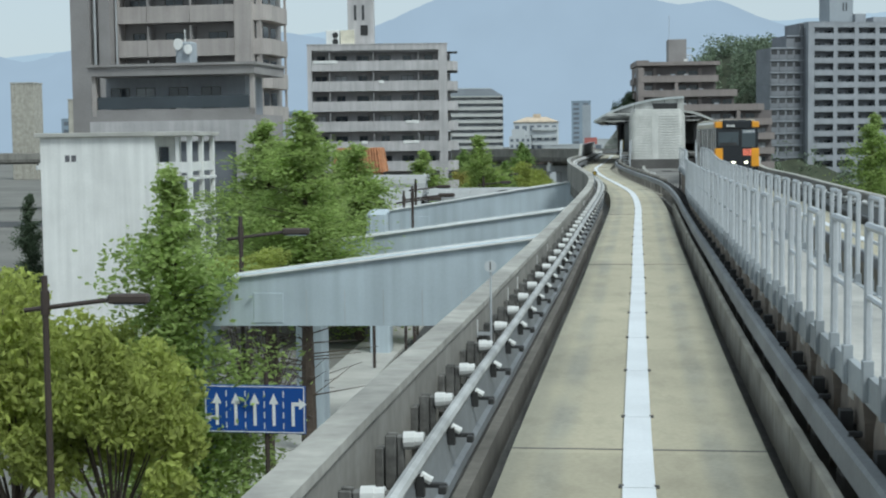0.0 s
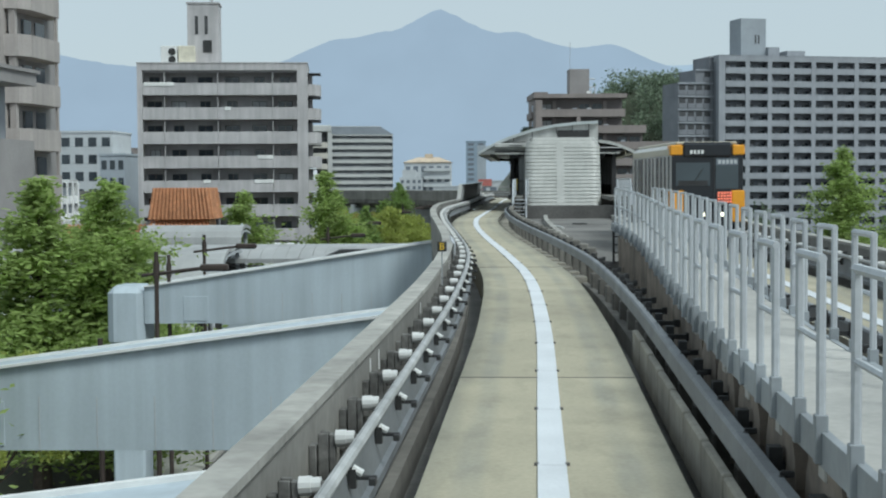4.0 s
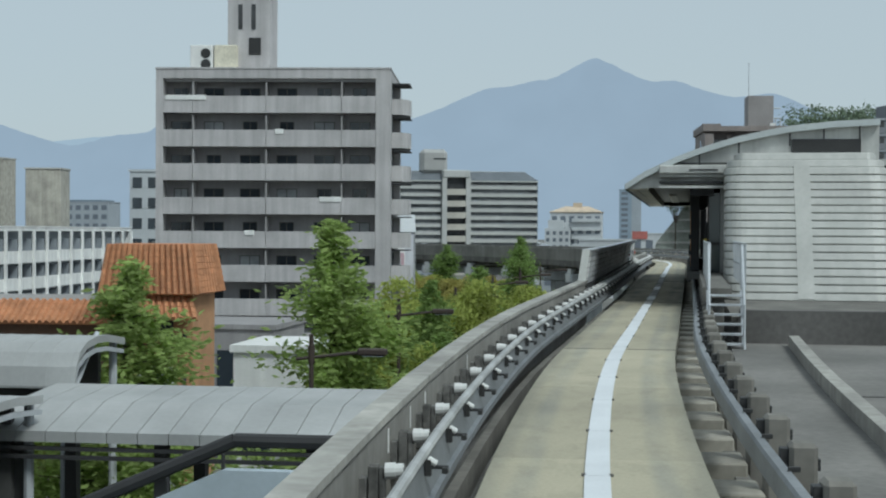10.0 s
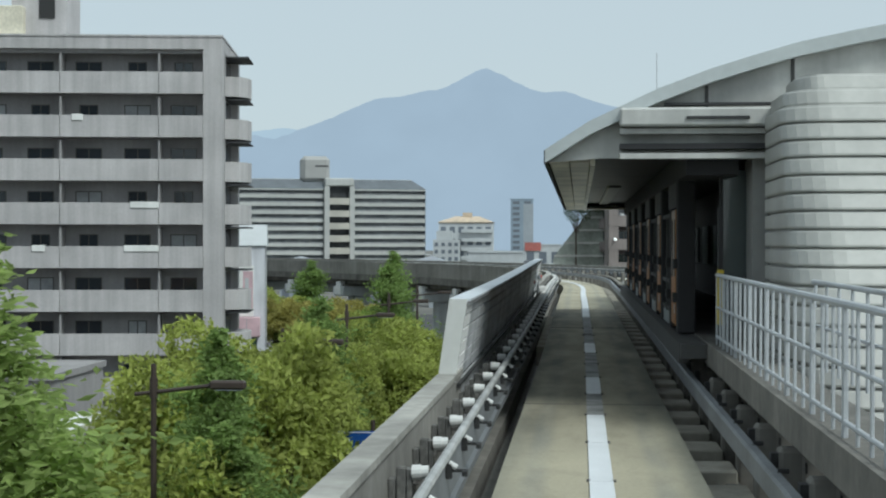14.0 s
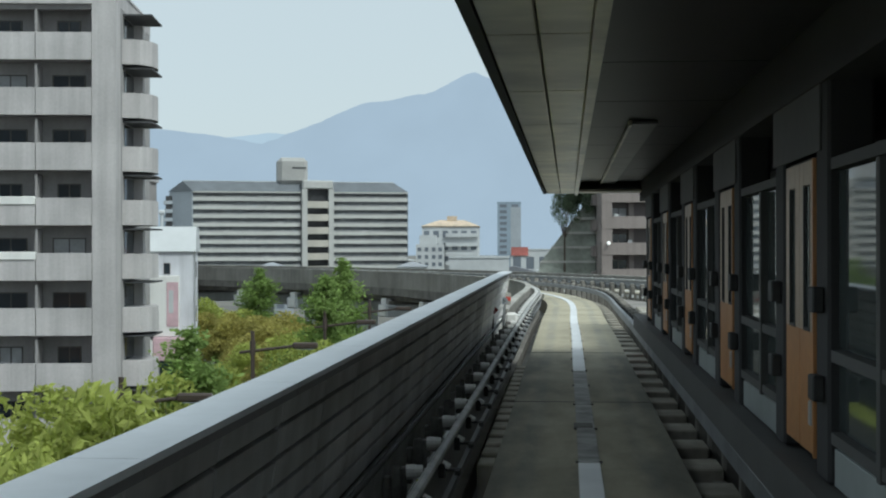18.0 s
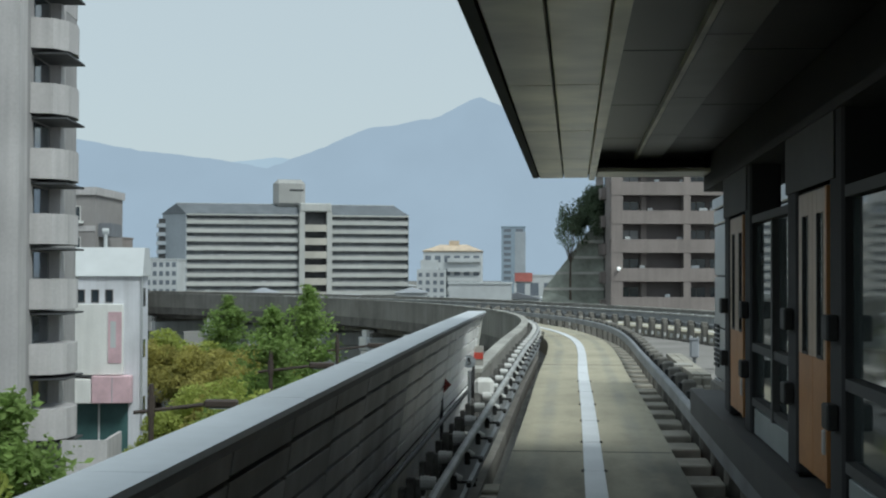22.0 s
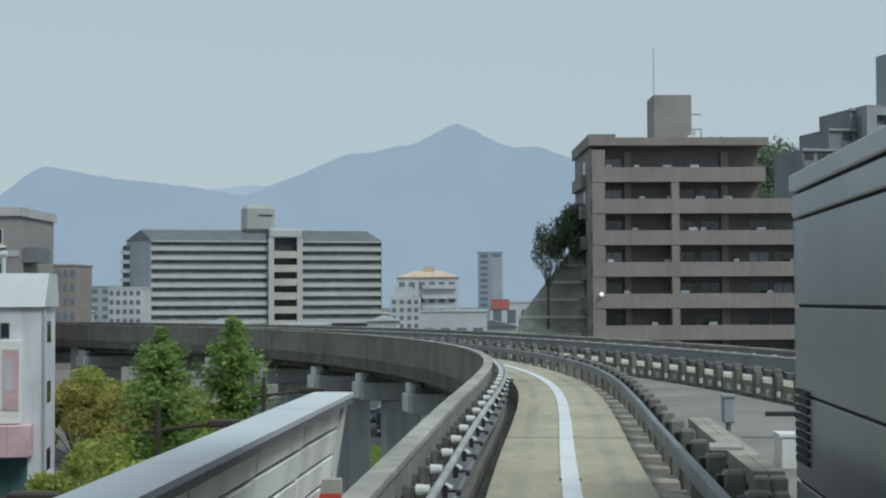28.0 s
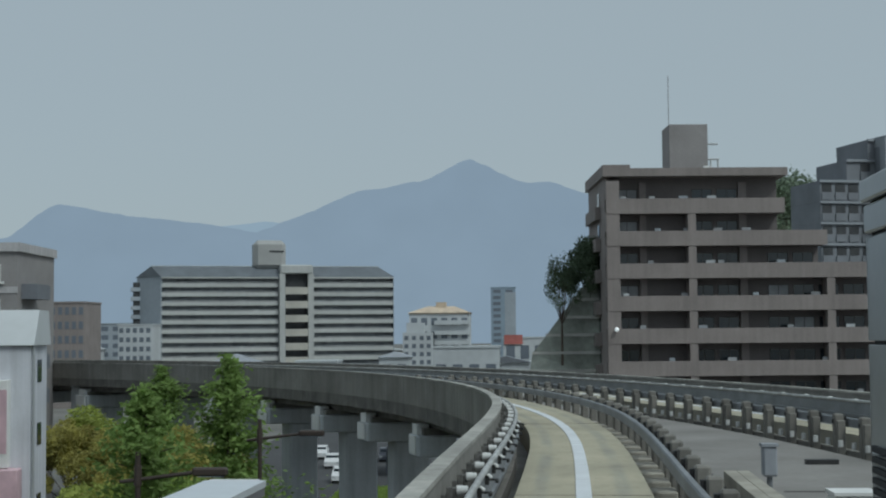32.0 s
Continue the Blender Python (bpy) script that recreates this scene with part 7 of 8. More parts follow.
        for i in range(4):
            part("number_mark", boxes((-0.58 + 0.12 * i, -0.5 + 0.12 * i, f - 0.128, f - 0.121, 2.98, 3.1)), WHITE, body)
        part("destination_sign", boxes((0.28, 0.98, f - 0.079, f - 0.0765, 2.62, 2.82)), HAZE_D, body)
        part("sign_bars", boxes(*[(0.34 + 0.13 * i, 0.43 + 0.13 * i, f - 0.083, f - 0.0795, 2.66, 2.78) for i in range(5)]), HAZE_W, body)
        for i in range(5):
            for j in range(4):
                part("led", boxes((0.33 + 0.095 * i, 0.4 + 0.095 * i, f - 0.09, f - 0.061, 1.4 + 0.095 * j, 1.47 + 0.095 * j)), LEDR, body)
        part("bumper", boxes((-1.0, 1.0, f - 0.1, f - 0.002, 0.3, 0.49), bevel=0.02), T_SILVER, body)

# ---- arcade roofs below the viaduct ----
ARC = mat("grey_arcade_sheet", (0.37, 0.375, 0.37), 0.55, 0.05, grain=0.04, scale=8, stain=0.12, stain_scale=0.6, vary=0.04)
PANEL_B = mat("pale_blue_panel", (0.42, 0.48, 0.53), 0.5, grain=0.03, scale=8, stain=0.12, stain_scale=0.5)


def arch_roof(x0, x1, prof, label, foot):
    """A curved sheet roof along x that falls towards the road, in strips with raised seams, a rim at its open end and raking struts."""
    e = empty("curved_roof", pose(0, 0, 0), label, "canopy", "curved roofs of the arcade")
    n = max(2, int((x1 - x0) / 0.62))

    def strip(a, b, up, thick):
        bm = bmesh.new()
        last = None
        for y, z in prof:
            o = [bm.verts.new(p) for p in ((a, y, z + up), (b, y, z + up), (b, y + 0.01, z + up - thick), (a, y + 0.01, z + up - thick))]
            if last:
                for i in range(4):
                    bm.faces.new((last[i], last[(i + 1) % 4], o[(i + 1) % 4], o[i]))
            else:
                bm.faces.new(o)
            last = o
        bm.faces.new(last[::-1])
        bmesh.ops.recalc_face_normals(bm, faces=bm.faces)
        return bm

    for k in range(n):
        a, b = x0 + (x1 - x0) * k / n, x0 + (x1 - x0) * (k + 1) / n
        part("roof_sheet", strip(a + 0.02, b - 0.02, 0.0, 0.06), ARC, e)
        part("roof_seam", strip(b - 0.019, b + 0.019, 0.012, 0.07), ARC, e)
    part("arch_rim", strip(x1 + 0.021, x1 + 0.15, 0.03, 0.2), ARC, e)
    part("inner_rim", strip(x1 + 0.03, x1 + 0.12, -0.3, 0.12), STEEL_P, e)
    yf, zf = prof[-1]
    ym, zm = prof[len(prof) // 2]
    for x in (x0 + 0.4, x1 - 0.2):
        part("post", rods(((x, yf + 0.2, -4), (x, yf + 0.2, zf + 0.1), 0.12), ((x, prof[0][0], -4), (x, prof[0][0], prof[0][1] - 0.1), 0.12)), STEEL_P, e)
        part("strut", rods(((x, yf + 0.3, zf - 0.6), (x, ym + 1.6, zm + 0.15), 0.07), ((x, yf + 0.2, zf - 0.5), (x, yf + 2.6, zf - 0.5), 0.07)), STEEL_P, e)
    part("back_wall", boxes((x0 + 0.3, x1 - 0.6, prof[0][0] - 0.1, prof[0][0] + 0.1, foot, prof[0][1] - 0.3)), WALLG, e)
    return e


arch_roof(-27.0, -14.1, [(137.0, 6.1), (135.6, 6.2), (134.4, 6.19), (132.45, 6.08), (131.6, 5.9), (130.96, 5.62), (130.4, 5.25), (129.96, 4.84), (129.5, 4.3), (129.22, 3.9)], "ribbed grey curved roof over the arcade steps", 1.0)
arch_roof(-20.9, -14.9, [(144.5, 6.9), (143.2, 7.07), (142.4, 7.08), (141.7, 6.98), (141.2, 6.75), (140.95, 6.4), (140.85, 5.9)], "ribbed grey curved roof behind the arcade", 4.0)
arch_roof(-27.0, -14.9, [(131.5, 4.1), (130.3, 4.1), (129.0, 3.95), (127.9, 3.5), (127.2, 2.8), (126.8, 2.0)], "lower ribbed grey curved roof of the arcade", 0.5)
ar = empty("arcade_roof", pose(0, 0, 0), "long grey sheet roof of a footbridge arcade", "canopy")
for k in range(18):
    x0, x1 = -15.2 + 0.733 * k, -15.2 + 0.733 * (k + 1)
    bm = bmesh.new()
    vs = [[bm.verts.new(p) for p in ((x, 136.6, 5.1), (x, 136.6, 5.35), (x, 138.4, 5.85), (x, 140.8, 6.0), (x, 140.8, 5.8))] for x in (x0 + 0.01, x1 - 0.01)]
    for i in range(5):
        bm.faces.new((vs[0][i], vs[0][(i + 1) % 5], vs[1][(i + 1) % 5], vs[1][i]))
    bm.faces.new(vs[0][::-1])
    bm.faces.new(vs[1])
    bmesh.ops.recalc_face_normals(bm, faces=bm.faces)
    part("roof_sheet", bm, ARC, ar)
for z in (4.7, 4.9):
    part("fascia_bar", boxes((-15.2, -2.3, 136.65, 136.75, z, z + 0.09)), DKST, ar)
for x in (-14.6, -11.2, -7.6, -4.0):
    part("post", boxes((x - 0.15, x + 0.15, 137.2, 137.5, -4, 5.1)), WALLG, ar)
    part("post", boxes((x - 0.15, x + 0.15, 140.2, 140.5, -4, 5.7)), WALLG, ar)
part("floor", boxes((-15.2, -2.3, 136.6, 141, 1.2, 1.5)), WALLG, ar)
for j in range(8):
    part("glass_screen", boxes((-15.1 + 1.6 * j, -13.56 + 1.6 * j, 136.7, 136.74, 1.5, 2.6)), GLASS, ar)
stp = empty("stair_flank", pose(0, 0, 0), "pale blue stair flank with a dark handrail", "stairs")
bm = bmesh.new()
vs = [[bm.verts.new(p) for p in ((-14.2, y, 0.2), (-8.0, y, 3.0), (-3.0, y, 3.2), (-3.0, y, 5.45), (-8.0, y, 5.45), (-14.2, y, 2.7))] for y in (131.4, 131.7)]
for i in range(6):
    bm.faces.new((vs[0][i], vs[0][(i + 1) % 6], vs[1][(i + 1) % 6], vs[1][i]))
bm.faces.new(vs[0][::-1])
bm.faces.new(vs[1])
bmesh.ops.recalc_face_normals(bm, faces=bm.faces)
part("flank", bm, PANEL_B, stp)
part("handrail", rods(((-14.2, 131.9, 3.2), (-7.9, 131.9, 5.95), 0.14), ((-7.9, 131.9, 5.95), (-3.0, 131.9, 5.95), 0.14)), DKST, stp)
for i in range(6):
    part("rail_post", rods(((-13.6 + 1.1 * i, 131.8, 2.6 + 0.48 * i), (-13.6 + 1.1 * i, 131.8, 3.3 + 0.48 * i), 0.04)), DKST, stp)
part("landing", boxes((-4.2, -2.4, 131, 136.5, 3.0, 3.3)), WALLG, stp)
part("landing_post", boxes((-3.6, -3.0, 132, 132.6, -4, 3.0)), WALLG, stp)

# ---- orange-roofed restaurant and its pylon sign ----
orr = empty("restaurant", pose(-30.6, 181.2, 0, 0, 0, 3.0), "tan restaurant tower with orange tiled skirt roofs", "restaurant")
part("wall", boxes((1.2, 6.0, 0.3, 5.2, -4, 6.6)), TAN, orr)
for z in (1.2, 3.4):
    part("slot_window", boxes((5.45, 5.65, 0.24, 0.299, z, z + 0.9)), SHADE, orr)
part("corner_window", boxes((4.4, 5.1, 0.24, 0.299, 0.6, 2.2)), SHADE, orr)
part("wing_wall", boxes((-16, 1.15, 3.6, 9, -4, 4.6)), mat("brown_wall", (0.16, 0.1, 0.07), 0.8), orr)
for i in range(7):
    x = -13.2 + 1.9 * i
    part("wing_window", boxes((x, x + 1.3, 3.54, 3.59, 0.6, 3.4)), GLASS, orr)
for k in range(4):
    part("wall_window", boxes((1.5 + 0.9 * k, 2.2 + 0.9 * k, 0.24, 0.299, 3.9, 5.1)), SHADE, orr)


def tile_slope(parent, a, b, c, d, nx, nz):
    """Rows of half-round tiles between the eave a-b and the ridge d-c."""
    a, b, c, d = (Vector(p) for p in (a, b, c, d))
    nrm = (b - a).cross(d - a).normalized()
    bm = bmesh.new()
    vs = [bm.verts.new(p - nrm * 0.12) for p in (a, b, c, d)] + [bm.verts.new(p) for p in (a, b, c, d)]
    for q in ((0, 3, 2, 1), (4, 5, 6, 7), (0, 1, 5, 4), (1, 2, 6, 5), (2, 3, 7, 6), (3, 0, 4, 7)):
        bm.faces.new([vs[i] for i in q])
    rf = part("roof", bm, TILE_O, parent)
    for i in range(nx):
        u = (i + 0.5) / nx
        for j in range(nz):
            v0, v1 = j / nz, (j + 1.12) / nz
            p, q = a.lerp(b, u).lerp(d.lerp(c, u), v0), a.lerp(b, u).lerp(d.lerp(c, u), min(1, v1))
            bm = bmesh.new()
            rod(bm, p + nrm * 0.05, q + nrm * 0.01, (b - a).length / nx * 0.36, 6)
            part("tile", bm, TILE_O, rf)


tile_slope(orr, (0.8, -0.3, 6.5), (6.4, -0.3, 6.5), (5.95, 0.2, 9.2), (1.16, 0.2, 9.2), 16, 8)
tile_slope(orr, (6.4, -0.3, 6.5), (6.4, 5.6, 6.5), (5.95, 5.2, 9.2), (5.95, 0.2, 9.2), 10, 8)
part("roof_top", boxes((1.16, 5.95, 0.2, 5.2, 9.1, 9.25)), TILE_O, orr)
tile_slope(orr, (0.9, -1.0, 5.2), (6.6, -1.0, 5.2), (6.0, 0.25, 6.3), (0.9, 0.25, 6.3), 15, 4)
tile_slope(orr, (-16.5, 2.6, 4.7), (1.1, 2.6, 4.7), (1.1, 4.4, 5.9), (-16.5, 4.4, 5.9), 44, 4)
part("wing_parapet", boxes((-16.5, 1.1, 4.4, 4.6, 5.85, 6.25)), HAZE_W, orr)
py = empty("pylon_sign", pose(-24.9, 176.5, 0, 0, 0, 12), "white pylon sign with a blue oval ring", "sign")
part("board", boxes((-0.95, 0.95, -0.2, 0.2, -3.2, 3.0), bevel=0.04), WHITE, py)
part("leg", rods(((-0.6, 0, -4), (-0.6, 0, -3.2), 0.1), ((0.6, 0, -4), (0.6, 0, -3.2), 0.1)), ALU, py)
bm = bmesh.new()
rg = [[bm.verts.new((rx * math.cos(6.28319 * i / 28), y, 2.0 + rz * math.sin(6.28319 * i / 28))) for y, rx, rz in ((-0.225, 0.74, 0.62), (-0.225, 0.62, 0.5), (-0.203, 0.62, 0.5), (-0.203, 0.74, 0.62))] for i in range(28)]
for i in range(28):
    a, b = rg[i], rg[(i + 1) % 28]
    for k in range(4):
        bm.faces.new((a[k], b[k], b[(k + 1) % 4], a[(k + 1) % 4]))
bmesh.ops.recalc_face_normals(bm, faces=bm.faces)
part("oval_ring", bm, mat("sign_blue", (0.03, 0.06, 0.25), 0.5), py)
part("red_bar", boxes((-0.45, 0.45, -0.22, -0.205, 1.82, 2.18)), mat("sign_red", (0.5, 0.07, 0.05), 0.6), py)
for i, z in enumerate((0.9, 0.35, -0.2)):
    part("text_bar", boxes((-0.6, 0.6, -0.215, -0.203, z, z + 0.2)), mat("sign_pale_red", (0.5, 0.25, 0.22), 0.6), py)
part("blue_bar", boxes((-0.6, 0.6, -0.215, -0.203, -1.2, -0.5)), mat("sign_blue", (0.03, 0.06, 0.25), 0.5), py)
st = plain_house("filling_station", "low white filling station with a green stripe", -24.5, -14.5, 190, 200, 0.2, WHITE, 1, 4, group="")
part("stripe", boxes((-0.2, 10.2, -0.2, -0.155, -0.7, -0.3)), mat("stripe_green", (0.02, 0.2, 0.1), 0.5), st)
plain_house("white_kiosk", "small white flat-roofed house behind the trees", -19.5, -15.0, 172, 178, 4.2, WHITE, 1, 2, group="")
hh = plain_house("grey_house", "low grey house with a hipped roof", -33, -26, 205, 214, 3.0, A8_WALL, 1, 3, group="")

# ---- street lamps ----
LAMPM = mat("brown_lamp_post", (0.06, 0.045, 0.038), 0.55, 0.2, grain=0.05, scale=10, stain=0.1)


def lamp_master():
    e = empty("street_lamp", pose(0, 0, 0), "dark brown street lamp with one long arm", "street lamp", "street lamps")
    part("pole", rod(bmesh.new(), (0, 0, -4), (0, 0, 7.1), 0.1, 8, 0.075), LAMPM, e)
    part("collar", rods(((0, 0, 6.2), (0, 0, 6.75), 0.11)), LAMPM, e)
    part("arm", rods(((-0.5, 0, 6.3), (1.6, 0, 6.55), 0.055)), LAMPM, e)
    head = part("head", boxes((1.5, 2.45, -0.14, 0.14, 6.45, 6.68), bevel=0.05), LAMPM, e)
    part("lens", boxes((1.65, 2.35, -0.1, 0.1, 6.425, 6.448)), HAZE_G, head)
    return e


LAMPS = ((-13.3, 70.9, 0.2, 0), (-13.5, 53, -0.21, 0), (-11.3, 104, 0.2, 0), (-13.4, 122.9, 0.1, 0), (-13.1, 114, -0.4, 0), (-10.9, 168.4, -0.1, 0), (-10.9, 188.0, -0.3, 0), (-10.4, 204, 0.0, 0), (-9.8, 219.4, 0.1, 0), (-9.3, 235, 0.1, 0), (-10.6, 150, -0.4, 0))
first = None
for x, y, dz, rz in LAMPS:
    if first is None:
        first = lamp_master()
        first.matrix_basis = pose(x, y, dz, 0, 0, rz)
    else:
        copy_thing(first, pose(x, y, dz, 0, 0, rz))

# ---- signs ----
S_BLUE = mat("traffic_blue", (0.012, 0.07, 0.3), 0.45, grain=0.03, scale=10, stain=0.08)
S_WHITE = mat("sign_white", (0.75, 0.76, 0.76), 0.5, grain=0.02, scale=10, stain=0.05)


def sign_board(name, label, x, y, z0, w, h, rz=0.0, cols=None):
    e = empty(name, pose(x, y, 0, 0, 0, rz), label, "road sign")
    part("board", boxes((0, w, -0.03, 0.03, z0, z0 + h), bevel=0.01), S_BLUE, e)
    b = 0.05
    part("border", boxes((0.03, w - 0.03, -0.04, -0.031, z0 + 0.03, z0 + 0.03 + b * 0.6), (0.03, w - 0.03, -0.04, -0.031, z0 + h - 0.03 - b * 0.6, z0 + h - 0.03), (0.03, 0.03 + b * 0.6, -0.04, -0.031, z0 + 0.07, z0 + h - 0.07), (w - 0.03 - b * 0.6, w - 0.03, -0.04, -0.031, z0 + 0.07, z0 + h - 0.07)), S_WHITE, e)
    part("post", rods(((w / 2 + 0.35, 0.12, -4), (w / 2 + 0.35, 0.12, z0 + h + 0.4), 0.08)), LAMPM, e)
    part("bracket", boxes((w * 0.2, w * 0.8, 0.031, 0.1, z0 + h * 0.3, z0 + h * 0.38), (w * 0.2, w * 0.8, 0.031, 0.1, z0 + h * 0.7, z0 + h * 0.78)), ALU, e)
    return e


lane = sign_board("lane_sign", "blue lane direction sign with five white arrows", -13.45, 66.2, 0.6, 3.35, 1.55, -4)
for i in range(5):
    x = 0.42 + 0.63 * i
    rows = [(x - 0.05, x + 0.05, -0.045, -0.032, 0.85, 1.6)]
    a = part("arrow", boxes(*rows), S_WHITE, lane, "white painted lane arrow")
    bm = bmesh.new()
    if i < 4:
        bm.faces.new([bm.verts.new(p) for p in ((x - 0.16, -0.045, 1.55), (x + 0.16, -0.045, 1.55), (x, -0.045, 1.9))])
    else:
        box(bm, x - 0.05, x + 0.22, -0.045, -0.033, 1.5, 1.62)
        bm.faces.new([bm.verts.new(p) for p in ((x + 0.2, -0.046, 1.38), (x + 0.46, -0.046, 1.56), (x + 0.2, -0.046, 1.74))])
    part("arrow_head", bm, S_WHITE, a)
    if i == 0:
        bm = boxes((x - 0.24, x - 0.05, -0.045, -0.033, 1.05, 1.15))
        bm.faces.new([bm.verts.new(p) for p in ((x - 0.22, -0.046, 0.95), (x - 0.22, -0.046, 1.25), (x - 0.38, -0.046, 1.1))])
        part("arrow_head", bm, S_WHITE, a)
    if i:
        for j in range(4):
            part("lane_dash", boxes((x - 0.33, x - 0.3, -0.045, -0.033, 0.75 + 0.34 * j, 0.95 + 0.34 * j)), S_WHITE, lane)
s2 = sign_board("direction_sign", "blue direction sign with white bars", -7.4, 73.5, 0.2, 2.4, 1.3, -3)
for z in (0.55, 0.95):
    part("text_bar", boxes((0.3, 1.7, -0.045, -0.033, z, z + 0.16)), S_WHITE, s2)
s3 = sign_board("direction_sign", "blue direction sign beside the trees", -8.45, 184.5, 1.4, 2.4, 1.8, -3)
for z in (1.8, 2.4):
    part("text_bar", boxes((0.4, 0.7, -0.045, -0.033, z, z + 0.5)), S_WHITE, s3)
s4 = sign_board("bus_sign", "square blue bus stop sign with a white bus mark", -6.2, 110.0, 2.0, 0.95, 0.95, -3)
part("bus_mark", boxes((0.22, 0.73, -0.045, -0.033, 2.3, 2.75), (0.28, 0.36, -0.045, -0.033, 2.2, 2.3), (0.6, 0.68, -0.045, -0.033, 2.2, 2.3)), S_WHITE, s4)
# traffic signal on a mast arm
sg = empty("traffic_signal", pose(-14.2, 107.5, 0), "traffic signal on a dark mast arm with a lit green lamp", "traffic light")
part("pole", rods(((0, 0, -4), (0, 0, 4.0), 0.1)), LAMPM, sg)
part("arm", rods(((0, 0, 3.55), (6.6, 0, 3.75), 0.06), ((0, 0, 3.1), (6.6, 0, 3.3), 0.05)), LAMPM, sg)
hd = part("head", boxes((4.7, 5.95, -0.2, 0.1, 2.82, 3.2), bevel=0.05), BLACK, sg)
for i, m in enumerate((mat("signal_green", (0.05, 0.8, 0.45), 0.3, grain=0, stain=0, emit=2.0), BLACK, BLACK)):
    part("lens", rods(((4.95 + 0.38 * i, -0.24, 3.01), (4.95 + 0.38 * i, -0.2, 3.01), 0.14), n=14), m, hd)
part("hood", boxes((4.72, 5.93, -0.36, -0.2, 3.18, 3.22)), BLACK, hd)
nm = part("name_board", boxes((3.3, 4.5, -0.08, -0.02, 3.1, 3.62), bevel=0.01), HAZE_W, sg, "pale street name board")
part("text_bar", boxes((3.45, 4.35, -0.09, -0.081, 3.35, 3.5), (3.5, 4.3, -0.09, -0.081, 3.17, 3.26)), S_BLUE, nm)
# line-side markers
bsn = empty("marker_board", pose(-0.84, 80.5, 0) @ pose(-1.0, 0, 0), "black board with a yellow letter on a post", "marker")
bsn.matrix_basis = pose(-0.9, 80.5, 0)
part("board", boxes((-0.08, 0.08, -0.01, 0.01, 8.38, 8.55), bevel=0.005), BLACK, bsn)
YEL = mat("letter_yellow", (0.75, 0.5, 0.04), 0.5, grain=0, stain=0)


def letter(text, size, m, parent, loc, name="letter"):
    cu = bpy.data.curves.new("t", "FONT")
    cu.body, cu.size, cu.extrude, cu.align_x, cu.align_y = text, size, 0.004, "CENTER", "CENTER"
    ob = new("t", cu)
    me = bpy.data.meshes.new_from_object(ob.evaluated_get(bpy.context.evaluated_depsgraph_get()))
    bpy.data.objects.remove(ob)
    me.materials.clear()
    me.materials.append(m)
    return share(name, me, parent, pose(*loc, 90, 0, 0))


letter("B", 0.17, YEL, bsn, (0, -0.016, 8.465))
part("post", rods(((0, 0.02, 7.8), (0, 0.02, 8.4), 0.012)), STEEL, bsn)
fv = empty("marker_board", pose(-0.75, 184.8, 0), "round grey stop marker with a number five", "marker")
part("disc", rods(((0, -0.02, 8.93), (0, 0.02, 8.93), 0.092), n=24), HAZE_G, fv)
letter("5", 0.14, BLACK, fv, (0, -0.026, 8.93))
part("post", rods(((0, 0.03, 7.5), (0, 0.03, 8.8), 0.025)), STEEL, fv)
rw = empty("marker_board", pose(-0.72, 186.5, 0), "grey marker board with a red band", "marker")
part("board", boxes((-0.12, 0.12, -0.02, 0.02, 8.77, 9.07), bevel=0.01), CONC_L, rw)
part("red_band", boxes((-0.115, 0.115, -0.03, -0.021, 8.87, 8.97)), mat("sign_red", (0.5, 0.07, 0.05), 0.6), rw)
part("post", rods(((-0.06, 0.04, 7.5), (-0.06, 0.04, 8.76), 0.045)), DKST, rw)
part("box", boxes((-0.02, 0.28, -0.1, 0.12, 8.28, 8.58), bevel=0.06), WHITE, rw, "white junction box")
dm = empty("marker_board", pose(-0.95, 181.5, 0), "small red diamond marker on a post", "marker")
b_ = boxes((-0.085, 0.085, -0.015, 0.015, -0.085, 0.085))
bmesh.ops.rotate(b_, verts=b_.verts, cent=(0, 0, 0), matrix=Matrix.Rotation(radians(45), 3, "Y"))
bmesh.ops.translate(b_, verts=b_.verts, vec=(0, 0, 8.85))
part("diamond", b_, mat("dull_red", (0.28, 0.04, 0.03), 0.6), dm)
part("post", rods(((0, 0.03, 7.3), (0, 0.03, 8.75), 0.022)), BLACK, dm)
part("cable_box", boxes((-0.2, 0.25, -0.2, 0.2, 7.25, 7.6), bevel=0.03), CONC_L, dm)
for i in range(5):
    cu = bpy.data.curves.new("c", "CURVE")
    cu.dimensions = "3D"
    cu.bevel_depth = 0.028
    sp = cu.splines.new("BEZIER")
    sp.bezier_points.add(2)
    for bp, co in zip(sp.bezier_points, ((-0.1 + 0.06 * i, 0.2 + 0.5 * i, 7.5), (0.15, 0.7 + 0.55 * i, 8.05 - 0.05 * i), (0.35, 1.3 + 0.5 * i, 7.45))):
        bp.co = co
        bp.handle_left_type = bp.handle_right_type = "AUTO"
    ob = new("t", cu)
    me = bpy.data.meshes.new_from_object(ob.evaluated_get(bpy.context.evaluated_depsgraph_get()))
    bpy.data.objects.remove(ob)
    me.materials.clear()
    me.materials.append(BLACK)
    share("cable", me, dm, pose(0, 0, 0))

rs = empty("round_sign", pose(-2.2, 37.6, 0), "back of a round white sign on a pale post", "road sign")
part("disc", rods(((0, -0.008, 8.4), (0, 0.008, 8.4), 0.068), n=24), HAZE_W, rs)
part("slot", boxes((-0.006, 0.006, -0.014, -0.009, 8.36, 8.45)), BLACK, rs)
part("post", rods(((0, 0.02, 7.0), (0, 0.02, 8.36), 0.012)), STEEL_P, rs)
part("clamp", boxes((-0.25, 0.0, 0.01, 0.03, 7.6, 7.64)), STEEL_P, rs)

